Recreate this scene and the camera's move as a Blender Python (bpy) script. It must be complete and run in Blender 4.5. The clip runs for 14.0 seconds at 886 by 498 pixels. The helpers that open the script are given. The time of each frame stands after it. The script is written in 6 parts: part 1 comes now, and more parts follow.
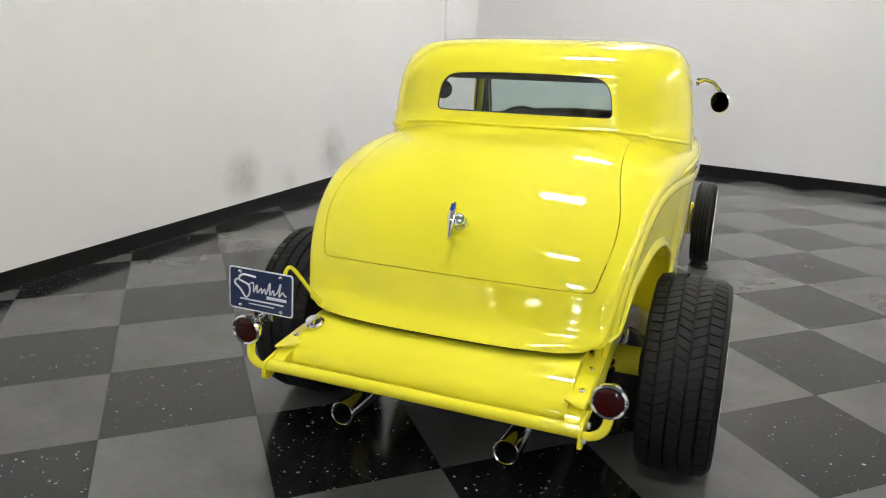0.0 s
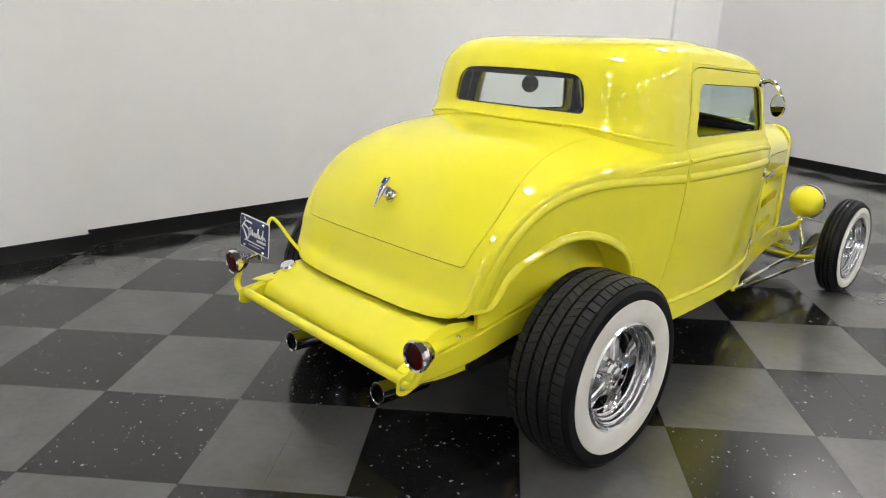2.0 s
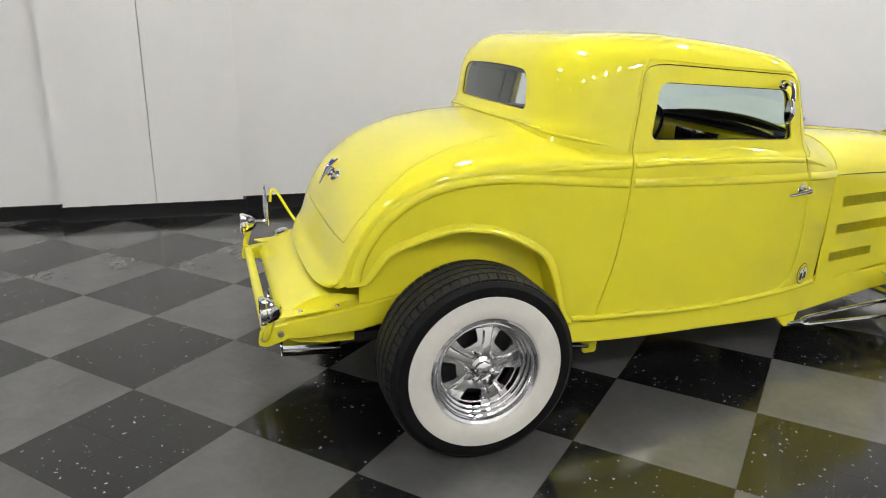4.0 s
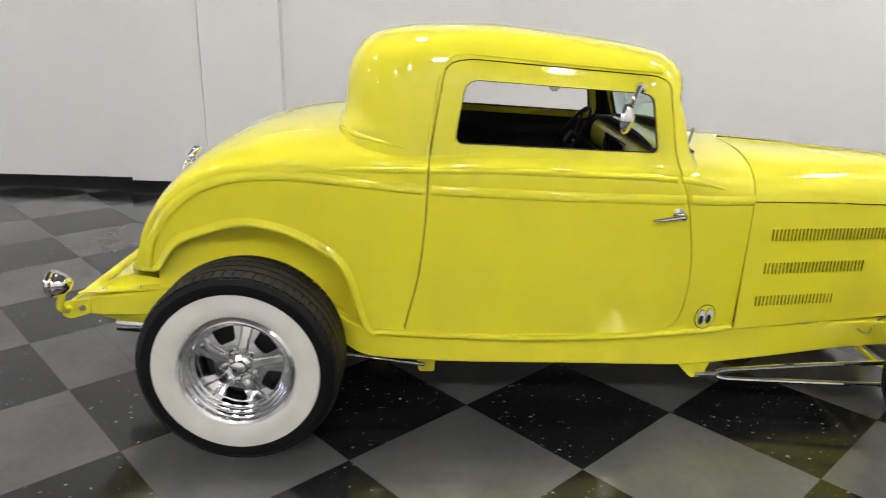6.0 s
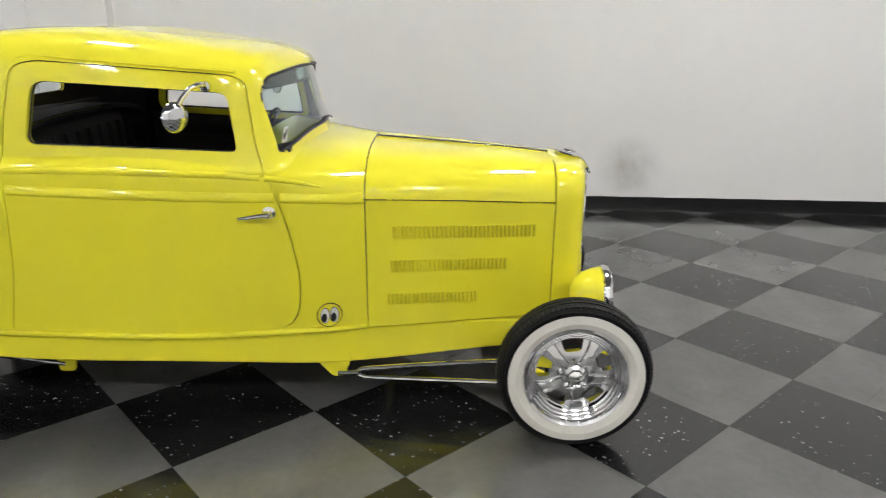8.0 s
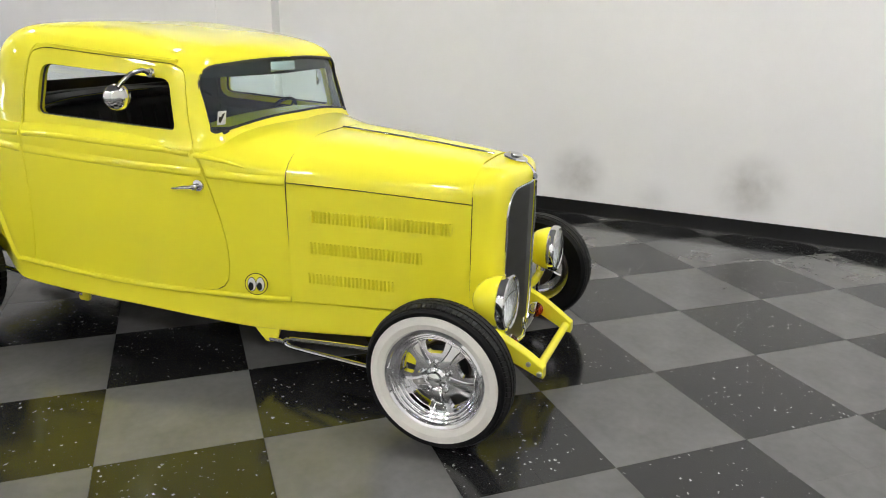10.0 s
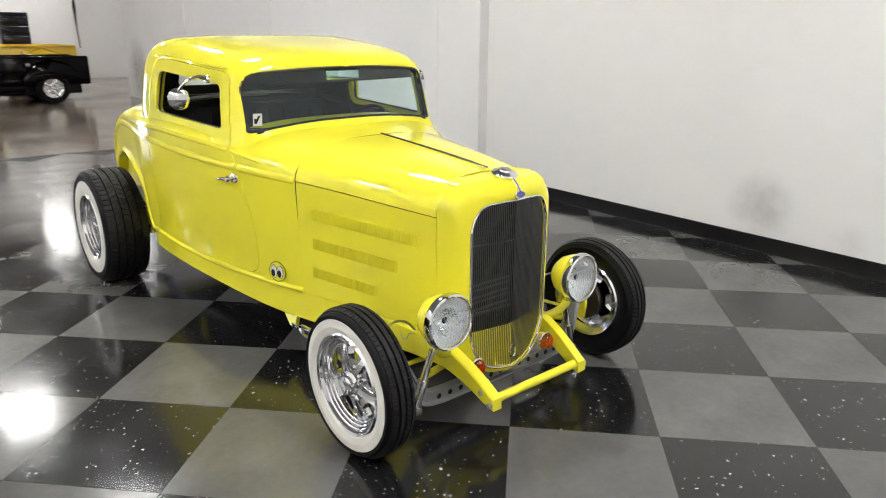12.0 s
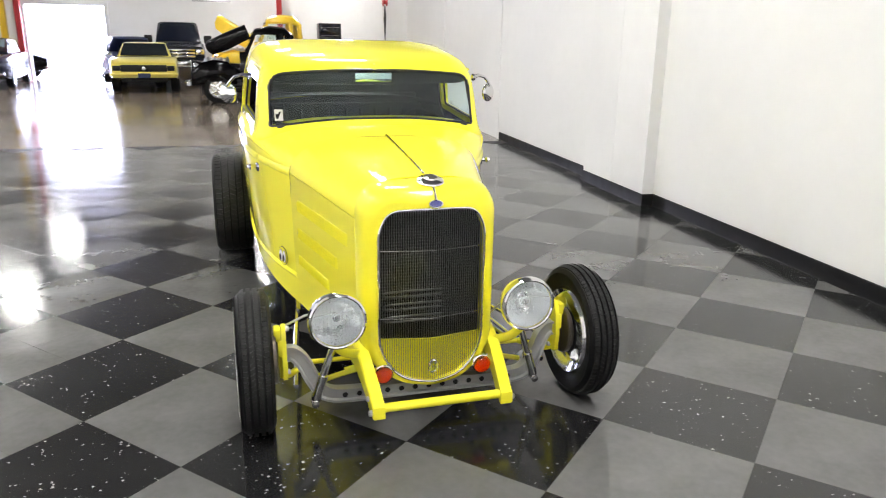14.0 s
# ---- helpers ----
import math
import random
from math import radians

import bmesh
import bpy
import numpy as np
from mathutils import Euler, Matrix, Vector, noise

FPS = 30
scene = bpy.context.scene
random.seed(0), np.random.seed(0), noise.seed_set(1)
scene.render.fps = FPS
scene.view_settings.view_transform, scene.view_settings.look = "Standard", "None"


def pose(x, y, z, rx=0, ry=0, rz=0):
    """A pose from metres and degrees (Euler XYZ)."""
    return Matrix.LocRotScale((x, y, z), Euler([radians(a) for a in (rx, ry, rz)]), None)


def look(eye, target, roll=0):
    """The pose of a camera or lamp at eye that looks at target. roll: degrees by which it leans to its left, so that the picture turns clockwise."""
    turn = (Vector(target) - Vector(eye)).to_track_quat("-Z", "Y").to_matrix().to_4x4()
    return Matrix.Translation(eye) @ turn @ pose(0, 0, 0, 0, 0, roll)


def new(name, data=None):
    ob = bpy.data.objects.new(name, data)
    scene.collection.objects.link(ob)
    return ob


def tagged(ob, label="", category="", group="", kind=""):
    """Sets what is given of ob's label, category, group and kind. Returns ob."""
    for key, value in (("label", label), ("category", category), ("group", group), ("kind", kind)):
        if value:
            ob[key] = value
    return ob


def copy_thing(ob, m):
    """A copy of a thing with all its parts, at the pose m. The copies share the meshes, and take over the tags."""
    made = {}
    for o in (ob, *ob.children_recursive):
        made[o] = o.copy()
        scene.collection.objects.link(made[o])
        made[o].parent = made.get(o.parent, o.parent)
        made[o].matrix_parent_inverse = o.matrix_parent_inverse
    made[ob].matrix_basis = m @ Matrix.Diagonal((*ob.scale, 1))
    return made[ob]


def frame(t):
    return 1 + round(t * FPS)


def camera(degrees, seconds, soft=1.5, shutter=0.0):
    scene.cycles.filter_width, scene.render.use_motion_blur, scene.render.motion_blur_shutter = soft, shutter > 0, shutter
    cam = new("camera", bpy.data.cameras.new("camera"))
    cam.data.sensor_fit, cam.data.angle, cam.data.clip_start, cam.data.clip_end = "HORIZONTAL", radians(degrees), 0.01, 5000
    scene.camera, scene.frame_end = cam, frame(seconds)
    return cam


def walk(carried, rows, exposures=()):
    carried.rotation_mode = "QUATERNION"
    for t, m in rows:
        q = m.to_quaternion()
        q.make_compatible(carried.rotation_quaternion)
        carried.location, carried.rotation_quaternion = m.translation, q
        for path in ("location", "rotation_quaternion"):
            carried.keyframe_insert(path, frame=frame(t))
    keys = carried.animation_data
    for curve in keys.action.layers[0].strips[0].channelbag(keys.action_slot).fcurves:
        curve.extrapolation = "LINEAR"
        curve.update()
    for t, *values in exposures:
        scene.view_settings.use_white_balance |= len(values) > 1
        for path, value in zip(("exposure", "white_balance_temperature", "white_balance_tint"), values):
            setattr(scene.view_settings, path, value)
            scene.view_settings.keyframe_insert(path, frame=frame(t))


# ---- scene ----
cam = camera(63.8, 14.0, soft=1.0, shutter=0.35)
PATH = [
    (0, (-2.587, -0.846, 1.544), (-0.810, -0.127, 0.975), 1.08),
    (0.5, (-2.505, -1.185, 1.553), (-0.802, -0.306, 0.979), 1.27),
    (1, (-2.402, -1.519, 1.556), (-0.811, -0.455, 0.977), 1.38),
    (1.5, (-2.270, -1.842, 1.553), (-0.812, -0.601, 0.975), 1.30),
    (2, (-2.091, -2.168, 1.570), (-0.790, -0.769, 0.978), 1.17),
    (2.5, (-1.871, -2.455, 1.563), (-0.746, -0.910, 0.972), 1.13),
    (2.7, (-1.761, -2.564, 1.553), (-0.692, -0.979, 0.966), 0.98),
    (4.8, (-0.288, -3.162, 1.571), (0.036, -1.286, 0.959), 1.43),
    (5, (-0.131, -3.165, 1.570), (0.137, -1.280, 0.958), 1.62),
    (5.5, (0.264, -3.171, 1.567), (0.411, -1.273, 0.955), 1.74),
    (6, (0.684, -3.159, 1.564), (0.714, -1.257, 0.949), 1.21),
    (6.5, (1.079, -3.133, 1.558), (1.094, -1.228, 0.952), 0.57),
    (7, (1.443, -3.137, 1.575), (1.495, -1.233, 0.964), 0.69),
    (7.5, (1.837, -3.150, 1.578), (1.855, -1.246, 0.967), 0.77),
    (8, (2.251, -3.182, 1.560), (2.242, -1.274, 0.962), 0.48),
    (8.5, (2.630, -3.200, 1.549), (2.509, -1.294, 0.954), 0.75),
    (8.7, (2.775, -3.199, 1.545), (2.571, -1.299, 0.953), 0.77),
    (10.8, (4.178, -2.686, 1.585), (3.134, -1.093, 0.972), 1.15),
    (11, (4.303, -2.602, 1.584), (3.172, -1.070, 0.974), 1.01),
    (11.5, (4.565, -2.356, 1.579), (3.270, -0.956, 0.977), 0.65),
    (12, (4.812, -2.078, 1.574), (3.366, -0.826, 0.990), 0.29),
    (12.5, (5.023, -1.781, 1.567), (3.437, -0.704, 0.997), 0.24),
    (13, (5.206, -1.456, 1.548), (3.524, -0.528, 0.993), 0.63),
    (13.5, (5.370, -1.116, 1.547), (3.584, -0.410, 0.991), 0.86),
    (14, (5.485, -0.731, 1.554), (3.643, -0.191, 0.992), 0.94),
]
walk(cam, [(t, look(eye, target, roll)) for t, eye, target, roll in PATH],
     exposures=[(0, -0.1), (2.7, -0.12), (5, -0.12), (8, -0.2), (8.7, -0.17), (11, 0.04), (12.5, 0.15), (13.2, 0.27), (14, 0.52)])

# ---- light ----
world = bpy.data.worlds.new("room_world")
scene.world = world
world.use_nodes = True
world.node_tree.nodes["Background"].inputs[0].default_value = (0.9, 0.95, 1.0, 1)
world.node_tree.nodes["Background"].inputs[1].default_value = 0.02
scene.view_settings.exposure = 0.0
LAMP = 122.0       # ceiling fixtures
DOORLIGHT = 26.0  # daylight outside the roll-up door


# ---- materials ----
def material(name, base, rough=0.5, metal=0.0, coat=0.0, vary=0.0, scale=8.0, bump=0.0, bump_scale=60.0,
             rough_vary=0.0, spec=0.5, per_object=0.0):
    """A principled material whose colour and gloss vary by noise at two scales."""
    m = bpy.data.materials.new(name)
    m.use_nodes = True
    nt = m.node_tree
    b = nt.nodes["Principled BSDF"]
    b.inputs["Base Color"].default_value = (*base, 1)
    b.inputs["Roughness"].default_value = rough
    b.inputs["Metallic"].default_value = metal
    b.inputs["Coat Weight"].default_value = coat
    b.inputs["Coat Roughness"].default_value = 0.03
    b.inputs["Specular IOR Level"].default_value = spec
    co = nt.nodes.new("ShaderNodeTexCoord")
    if vary or rough_vary:
        n1 = nt.nodes.new("ShaderNodeTexNoise")
        n1.inputs["Scale"].default_value = scale
        n1.inputs["Detail"].default_value = 6
        n2 = nt.nodes.new("ShaderNodeTexNoise")
        n2.inputs["Scale"].default_value = scale * 9
        n2.inputs["Detail"].default_value = 3
        mix = nt.nodes.new("ShaderNodeMath")
        mix.operation = "MULTIPLY_ADD"
        mix.inputs[1].default_value = 0.35
        for n in (n1, n2):
            nt.links.new(co.outputs["Object"], n.inputs["Vector"])
        nt.links.new(n2.outputs["Fac"], mix.inputs[0])
        nt.links.new(n1.outputs["Fac"], mix.inputs[2])
        if vary:
            r = nt.nodes.new("ShaderNodeMapRange")
            r.inputs["From Min"].default_value, r.inputs["From Max"].default_value = 0.4, 0.95
            r.inputs["To Min"].default_value, r.inputs["To Max"].default_value = 1 - vary, 1 + vary
            nt.links.new(mix.outputs[0], r.inputs["Value"])
            fac = r.outputs[0]
            if per_object:
                oi = nt.nodes.new("ShaderNodeObjectInfo")
                r2 = nt.nodes.new("ShaderNodeMapRange")
                r2.inputs["To Min"].default_value, r2.inputs["To Max"].default_value = 1 - per_object, 1 + per_object
                nt.links.new(oi.outputs["Random"], r2.inputs["Value"])
                mm = nt.nodes.new("ShaderNodeMath")
                mm.operation = "MULTIPLY"
                nt.links.new(fac, mm.inputs[0])
                nt.links.new(r2.outputs[0], mm.inputs[1])
                fac = mm.outputs[0]
            sc = nt.nodes.new("ShaderNodeVectorMath")
            sc.operation = "SCALE"
            sc.inputs[0].default_value = base
            nt.links.new(fac, sc.inputs["Scale"])
            nt.links.new(sc.outputs[0], b.inputs["Base Color"])
        if rough_vary:
            r = nt.nodes.new("ShaderNodeMapRange")
            r.inputs["From Min"].default_value, r.inputs["From Max"].default_value = 0.4, 0.95
            r.inputs["To Min"].default_value, r.inputs["To Max"].default_value = max(0, rough - rough_vary), rough + rough_vary
            nt.links.new(mix.outputs[0], r.inputs["Value"])
            nt.links.new(r.outputs[0], b.inputs["Roughness"])
    if bump:
        n3 = nt.nodes.new("ShaderNodeTexNoise")
        n3.inputs["Scale"].default_value = bump_scale
        n3.inputs["Detail"].default_value = 4
        nt.links.new(co.outputs["Object"], n3.inputs["Vector"])
        bp = nt.nodes.new("ShaderNodeBump")
        bp.inputs["Strength"].default_value = bump
        bp.inputs["Distance"].default_value = 0.01
        nt.links.new(n3.outputs["Fac"], bp.inputs["Height"])
        nt.links.new(bp.outputs[0], b.inputs["Normal"])
    return m


def emitter(name, colour, strength):
    m = bpy.data.materials.new(name)
    m.use_nodes = True
    nt = m.node_tree
    nt.nodes.remove(nt.nodes["Principled BSDF"])
    e = nt.nodes.new("ShaderNodeEmission")
    e.inputs[0].default_value = (*colour, 1)
    e.inputs[1].default_value = strength
    nt.links.new(e.outputs[0], nt.nodes["Material Output"].inputs[0])
    return m


def clear(name, colour, rough=0.0, ior=1.45):
    m = bpy.data.materials.new(name)
    m.use_nodes = True
    b = m.node_tree.nodes["Principled BSDF"]
    b.inputs["Base Color"].default_value = (*colour, 1)
    b.inputs["Roughness"].default_value = rough
    b.inputs["IOR"].default_value = ior
    b.inputs["Transmission Weight"].default_value = 1
    return m


def tile_material(name, base, flecks):
    """Glossy vinyl tile: mottled, scuffed, and in the dark tiles strewn with pale chips."""
    m = material(name, base, rough=0.145, vary=0.22, scale=3.0, rough_vary=0.055, spec=0.52, per_object=0.08)
    nt = m.node_tree
    b = nt.nodes["Principled BSDF"]
    if flecks:
        geo = nt.nodes.new("ShaderNodeNewGeometry")
        dist = nt.nodes.new("ShaderNodeTexNoise")
        dist.inputs["Scale"].default_value = 90
        nt.links.new(geo.outputs["Position"], dist.inputs["Vector"])
        add = nt.nodes.new("ShaderNodeVectorMath")
        add.operation = "MULTIPLY_ADD"
        add.inputs[1].default_value = (0.02, 0.02, 0.02)
        nt.links.new(dist.outputs["Color"], add.inputs[0])
        nt.links.new(geo.outputs["Position"], add.inputs[2])
        v = nt.nodes.new("ShaderNodeTexVoronoi")
        v.inputs["Scale"].default_value = 62
        nt.links.new(add.outputs[0], v.inputs["Vector"])
        sep = nt.nodes.new("ShaderNodeSeparateColor")
        nt.links.new(v.outputs["Color"], sep.inputs[0])
        size = nt.nodes.new("ShaderNodeMapRange")   # only some cells hold a chip
        size.inputs["From Min"].default_value, size.inputs["From Max"].default_value = 0.86, 1.0
        size.inputs["To Min"].default_value, size.inputs["To Max"].default_value = 0.06, 0.36
        nt.links.new(sep.outputs[0], size.inputs["Value"])
        lt = nt.nodes.new("ShaderNodeMath")
        lt.operation = "LESS_THAN"
        nt.links.new(v.outputs["Distance"], lt.inputs[0])
        nt.links.new(size.outputs[0], lt.inputs[1])
        mx = nt.nodes.new("ShaderNodeMix")
        mx.data_type = "RGBA"
        old = b.inputs["Base Color"].links[0].from_socket
        nt.links.new(lt.outputs[0], mx.inputs["Factor"])
        nt.links.new(old, mx.inputs[6])
        mx.inputs[7].default_value = (0.28, 0.28, 0.275, 1)
        nt.links.new(mx.outputs[2], b.inputs["Base Color"])
    return m


PAINT = material("yellow_paint", (0.86, 0.785, 0.034), rough=0.55, coat=1.0, vary=0.02, scale=1.5, spec=0.12)
PAINT.node_tree.nodes["Principled BSDF"].inputs["Coat Roughness"].default_value = 0.065
CHROME = material("chrome", (0.82, 0.82, 0.82), rough=0.07, metal=1.0, rough_vary=0.04, scale=20)
POLISHED = material("polished_aluminium", (0.78, 0.78, 0.79), rough=0.13, metal=1.0, rough_vary=0.06, scale=14)
DULL = material("brushed_steel", (0.42, 0.42, 0.43), rough=0.35, metal=1.0, vary=0.2, rough_vary=0.1)
TREAD = material("tread_rubber", (0.0085, 0.0085, 0.0083), rough=0.6, vary=0.25, scale=18, bump=0.1, bump_scale=160, spec=0.3)
RUBBER = material("tyre_rubber", (0.0045, 0.0045, 0.005), rough=0.55, vary=0.3, scale=14, bump=0.1, bump_scale=160, spec=0.16)
WHITEWALL = material("whitewall_rubber", (0.72, 0.7, 0.64), rough=0.55, vary=0.06, scale=9, bump=0.04)
BLACK = material("black_trim", (0.007, 0.007, 0.0075), rough=0.5, vary=0.2, spec=0.3)
SEAL = material("rubber_seal", (0.01, 0.01, 0.01), rough=0.5, vary=0.2)
INTERIOR = material("dark_upholstery", (0.022, 0.021, 0.022), rough=0.7, vary=0.3, scale=12, bump=0.2, bump_scale=90)
GLASS = clear("clear_glass", (0.86, 0.93, 0.9))
TINTED = clear("tinted_glass", (0.76, 0.92, 0.90))
LENS = clear("headlight_glass", (0.95, 0.97, 0.97), rough=0.07)
RED = clear("red_lens", (0.45, 0.008, 0.01), rough=0.08)
AMBER = clear("amber_lens", (1.0, 0.27, 0.04), rough=0.08)
WALLPAINT = material("white_wall_paint", (0.76, 0.755, 0.75), rough=0.6, vary=0.035, scale=0.7, bump=0.06, bump_scale=30)


def stain(m, centre, radius, tint, strength):
    """A cloudy smudge round one spot of a surface."""
    nt = m.node_tree
    b = nt.nodes["Principled BSDF"]
    geo = nt.nodes.new("ShaderNodeNewGeometry")
    n = nt.nodes.new("ShaderNodeTexNoise")
    n.inputs["Scale"].default_value = 7
    n.inputs["Detail"].default_value = 5
    nt.links.new(geo.outputs["Position"], n.inputs["Vector"])
    d = nt.nodes.new("ShaderNodeVectorMath")
    d.operation = "DISTANCE"
    d.inputs[1].default_value = centre
    nt.links.new(geo.outputs["Position"], d.inputs[0])
    r = nt.nodes.new("ShaderNodeMapRange")
    r.interpolation_type = "SMOOTHSTEP"
    r.inputs["From Min"].default_value, r.inputs["From Max"].default_value = 0.1 * radius, radius
    r.inputs["To Min"].default_value, r.inputs["To Max"].default_value = strength * 1.8, 0.0
    nt.links.new(d.outputs["Value"], r.inputs["Value"])
    mul = nt.nodes.new("ShaderNodeMath")
    mul.operation = "MULTIPLY"
    mul.use_clamp = True
    nt.links.new(r.outputs[0], mul.inputs[0])
    nt.links.new(n.outputs["Fac"], mul.inputs[1])
    mx = nt.nodes.new("ShaderNodeMix")
    mx.data_type = "RGBA"
    nt.links.new(mul.outputs[0], mx.inputs["Factor"])
    nt.links.new(b.inputs["Base Color"].links[0].from_socket, mx.inputs[6])
    mx.inputs[7].default_value = (*tint, 1)
    nt.links.new(mx.outputs[2], b.inputs["Base Color"])


for spot, size, dark in (((2.45, 3.08, 0.34), 0.32, 0.4), ((3.85, 3.02, 0.38), 0.34, 0.4), ((3.1, 3.05, 0.2), 0.2, 0.15), ((-11.6, 3.75, 0.4), 0.9, 0.75),
                         ((-9.9, 3.67, 0.22), 0.22, 0.9), ((-8.9, 3.62, 0.2), 0.25, 0.95), ((-13.0, 3.8, 0.6), 1.0, 0.6)):
    stain(WALLPAINT, spot, size, (0.16, 0.145, 0.125), dark)
BASEBLACK = material("black_cove_base", (0.006, 0.006, 0.0065), rough=0.45, vary=0.3, rough_vary=0.1, spec=0.25)
TILE_DARK = tile_material("dark_vinyl_tile", (0.011, 0.011, 0.0115), True)
TILE_LIGHT = tile_material("grey_vinyl_tile", (0.098, 0.098, 0.0955), False)
CONCRETE = material("polished_concrete", (0.175, 0.142, 0.112), rough=0.15, vary=0.3, scale=0.6, rough_vary=0.08, bump=0.03, bump_scale=12)
CEILING = material("ceiling_grey", (0.22, 0.22, 0.225), rough=0.8, vary=0.08, scale=1.0)
TRIMWHITE = material("white_enamel", (0.7, 0.7, 0.7), rough=0.4, vary=0.04)
TUBE_GLOW = emitter("lamp_diffuser", (1.0, 0.985, 0.955), LAMP)
DAY = emitter("daylight", (0.70, 0.72, 1.0), DOORLIGHT)


# ---- mesh helpers ----
def part(name, bm, mat, parent=None, label="", smooth=35):
    me = bpy.data.meshes.new(name)
    bm.to_mesh(me)
    bm.free()
    return part_mesh(name, me, mat, parent, label, smooth)


def part_mesh(name, me, mat, parent=None, label="", smooth=35):
    two = isinstance(mat, tuple)
    idx = [p.material_index for p in me.polygons] if two else []
    me.materials.clear()
    for k in (mat if two else (mat,)):
        me.materials.append(k)
    for p, i in zip(me.polygons, idx):
        p.material_index = min(i, 1)
    if smooth:
        me.shade_smooth()
        me.set_sharp_from_angle(angle=radians(smooth))
    ob = new(name, me)
    if parent:
        ob.parent = parent
    if label:
        ob["label"] = label
    return ob


def box(bm, lo, hi, bevel=0.0, m=None):
    """An upright box, its edges rounded by bevel."""
    c = [(a + b) / 2 for a, b in zip(lo, hi)]
    s = [abs(b - a) for a, b in zip(lo, hi)]
    made = bmesh.ops.create_cube(bm, size=1.0)["verts"]
    for v in made:
        v.co = Vector((c[0] + v.co.x * s[0], c[1] + v.co.y * s[1], c[2] + v.co.z * s[2]))
    if bevel:
        edges = list({e for v in made for e in v.link_edges})
        made = bmesh.ops.bevel(bm, geom=edges, offset=bevel, segments=2, affect="EDGES", profile=0.5)["verts"]
    if m is not None:
        bmesh.ops.transform(bm, matrix=m, verts=made)
    return made


def lathe(bm, profile, n=48, m=None, axis="y"):
    """Turns a profile of (radius, along) round the y axis, or z."""
    rows = []
    for r, a in profile:
        row = []
        for i in range(n):
            t = 2 * math.pi * i / n
            p = (r * math.cos(t), a, r * math.sin(t)) if axis == "y" else (r * math.cos(t), r * math.sin(t), a)
            row.append(bm.verts.new(m @ Vector(p) if m is not None else p))
        rows.append(row)
    for p, q in zip(rows, rows[1:]):
        for i in range(n):
            bm.faces.new((p[i], p[(i + 1) % n], q[(i + 1) % n], q[i]))
    for row, r in ((rows[0], profile[0][0]), (rows[-1], profile[-1][0])):
        if r < 0.02:
            bm.faces.new(row)
    bmesh.ops.recalc_face_normals(bm, faces=bm.faces)


def tube(bm, points, r, n=10, cap=True):
    """A round bar along points; r is one radius or one for each point."""
    pts = [Vector(p) for p in points]
    rs = r if isinstance(r, (list, tuple)) else [r] * len(pts)
    rows, up = [], None
    for i, p in enumerate(pts):
        d = (pts[min(i + 1, len(pts) - 1)] - pts[max(i - 1, 0)]).normalized()
        if up is None:
            up = d.orthogonal().normalized()
        up = (up - d * up.dot(d)).normalized()
        side = d.cross(up)
        rows.append([bm.verts.new(p + (up * math.cos(a) + side * math.sin(a)) * rs[i])
                     for a in (2 * math.pi * k / n for k in range(n))])
    for p, q in zip(rows, rows[1:]):
        for i in range(n):
            bm.faces.new((p[i], p[(i + 1) % n], q[(i + 1) % n], q[i]))
    if cap:
        bm.faces.new(rows[0][::-1])
        bm.faces.new(rows[-1])


def prism(bm, poly, axis, lo, hi):
    """An outline of 2D points pushed along an axis: 'x' takes (y, z), 'y' takes (x, z), 'z' takes (x, y)."""
    def at(p, h):
        return {"x": (h, p[0], p[1]), "y": (p[0], h, p[1]), "z": (p[0], p[1], h)}[axis]
    a = [bm.verts.new(at(p, lo)) for p in poly]
    b = [bm.verts.new(at(p, hi)) for p in poly]
    n = len(poly)
    made = [bm.faces.new(a), bm.faces.new(b[::-1])]
    made += [bm.faces.new((a[i], b[i], b[(i + 1) % n], a[(i + 1) % n])) for i in range(n)]
    bmesh.ops.recalc_face_normals(bm, faces=made)
    return a + b


def rounded(poly, r, n=5):
    """A polygon with its corners rounded; r is one radius or one for each corner."""
    out, k = [], len(poly)
    for i, p in enumerate(poly):
        p = Vector(p)
        a, b = Vector(poly[i - 1]) - p, Vector(poly[(i + 1) % k]) - p
        ri = r[i] if isinstance(r, (list, tuple)) else r
        d = min(ri, a.length * 0.48, b.length * 0.48)
        p0, p1 = p + a.normalized() * d, p + b.normalized() * d
        for j in range(n + 1):
            t = j / n
            out.append(tuple(p0 * (1 - t) ** 2 + p * 2 * t * (1 - t) + p1 * t ** 2))
    return out


def offset(poly, d):
    """A polygon grown outwards by d."""
    k = len(poly)
    area = sum(poly[i][0] * poly[(i + 1) % k][1] - poly[(i + 1) % k][0] * poly[i][1] for i in range(k))
    sgn = 1 if area > 0 else -1
    out = []
    for i in range(k):
        a, p, b = (Vector(poly[j % k]) for j in (i - 1, i, i + 1))
        t = (b - a).normalized()
        out.append((p.x + t.y * d * sgn, p.y - t.x * d * sgn))
    return out


def smooth_rows(rows, per=6):
    """Catmull-Rom through rows of numbers."""
    R = [np.array(r, float) for r in rows]
    R = [2 * R[0] - R[1], *R, 2 * R[-1] - R[-2]]
    out = []
    for i in range(1, len(R) - 2):
        for j in range(per):
            t = j / per
            p0, p1, p2, p3 = R[i - 1:i + 3]
            out.append(0.5 * (2 * p1 + (p2 - p0) * t + (2 * p0 - 5 * p1 + 4 * p2 - p3) * t ** 2
                              + (3 * p1 - p0 - 3 * p2 + p3) * t ** 3))
    out.append(R[-2])
    return out


def as_temp(bm):
    me = bpy.data.meshes.new("temp")
    bm.to_mesh(me)
    bm.free()
    return new("temp", me)


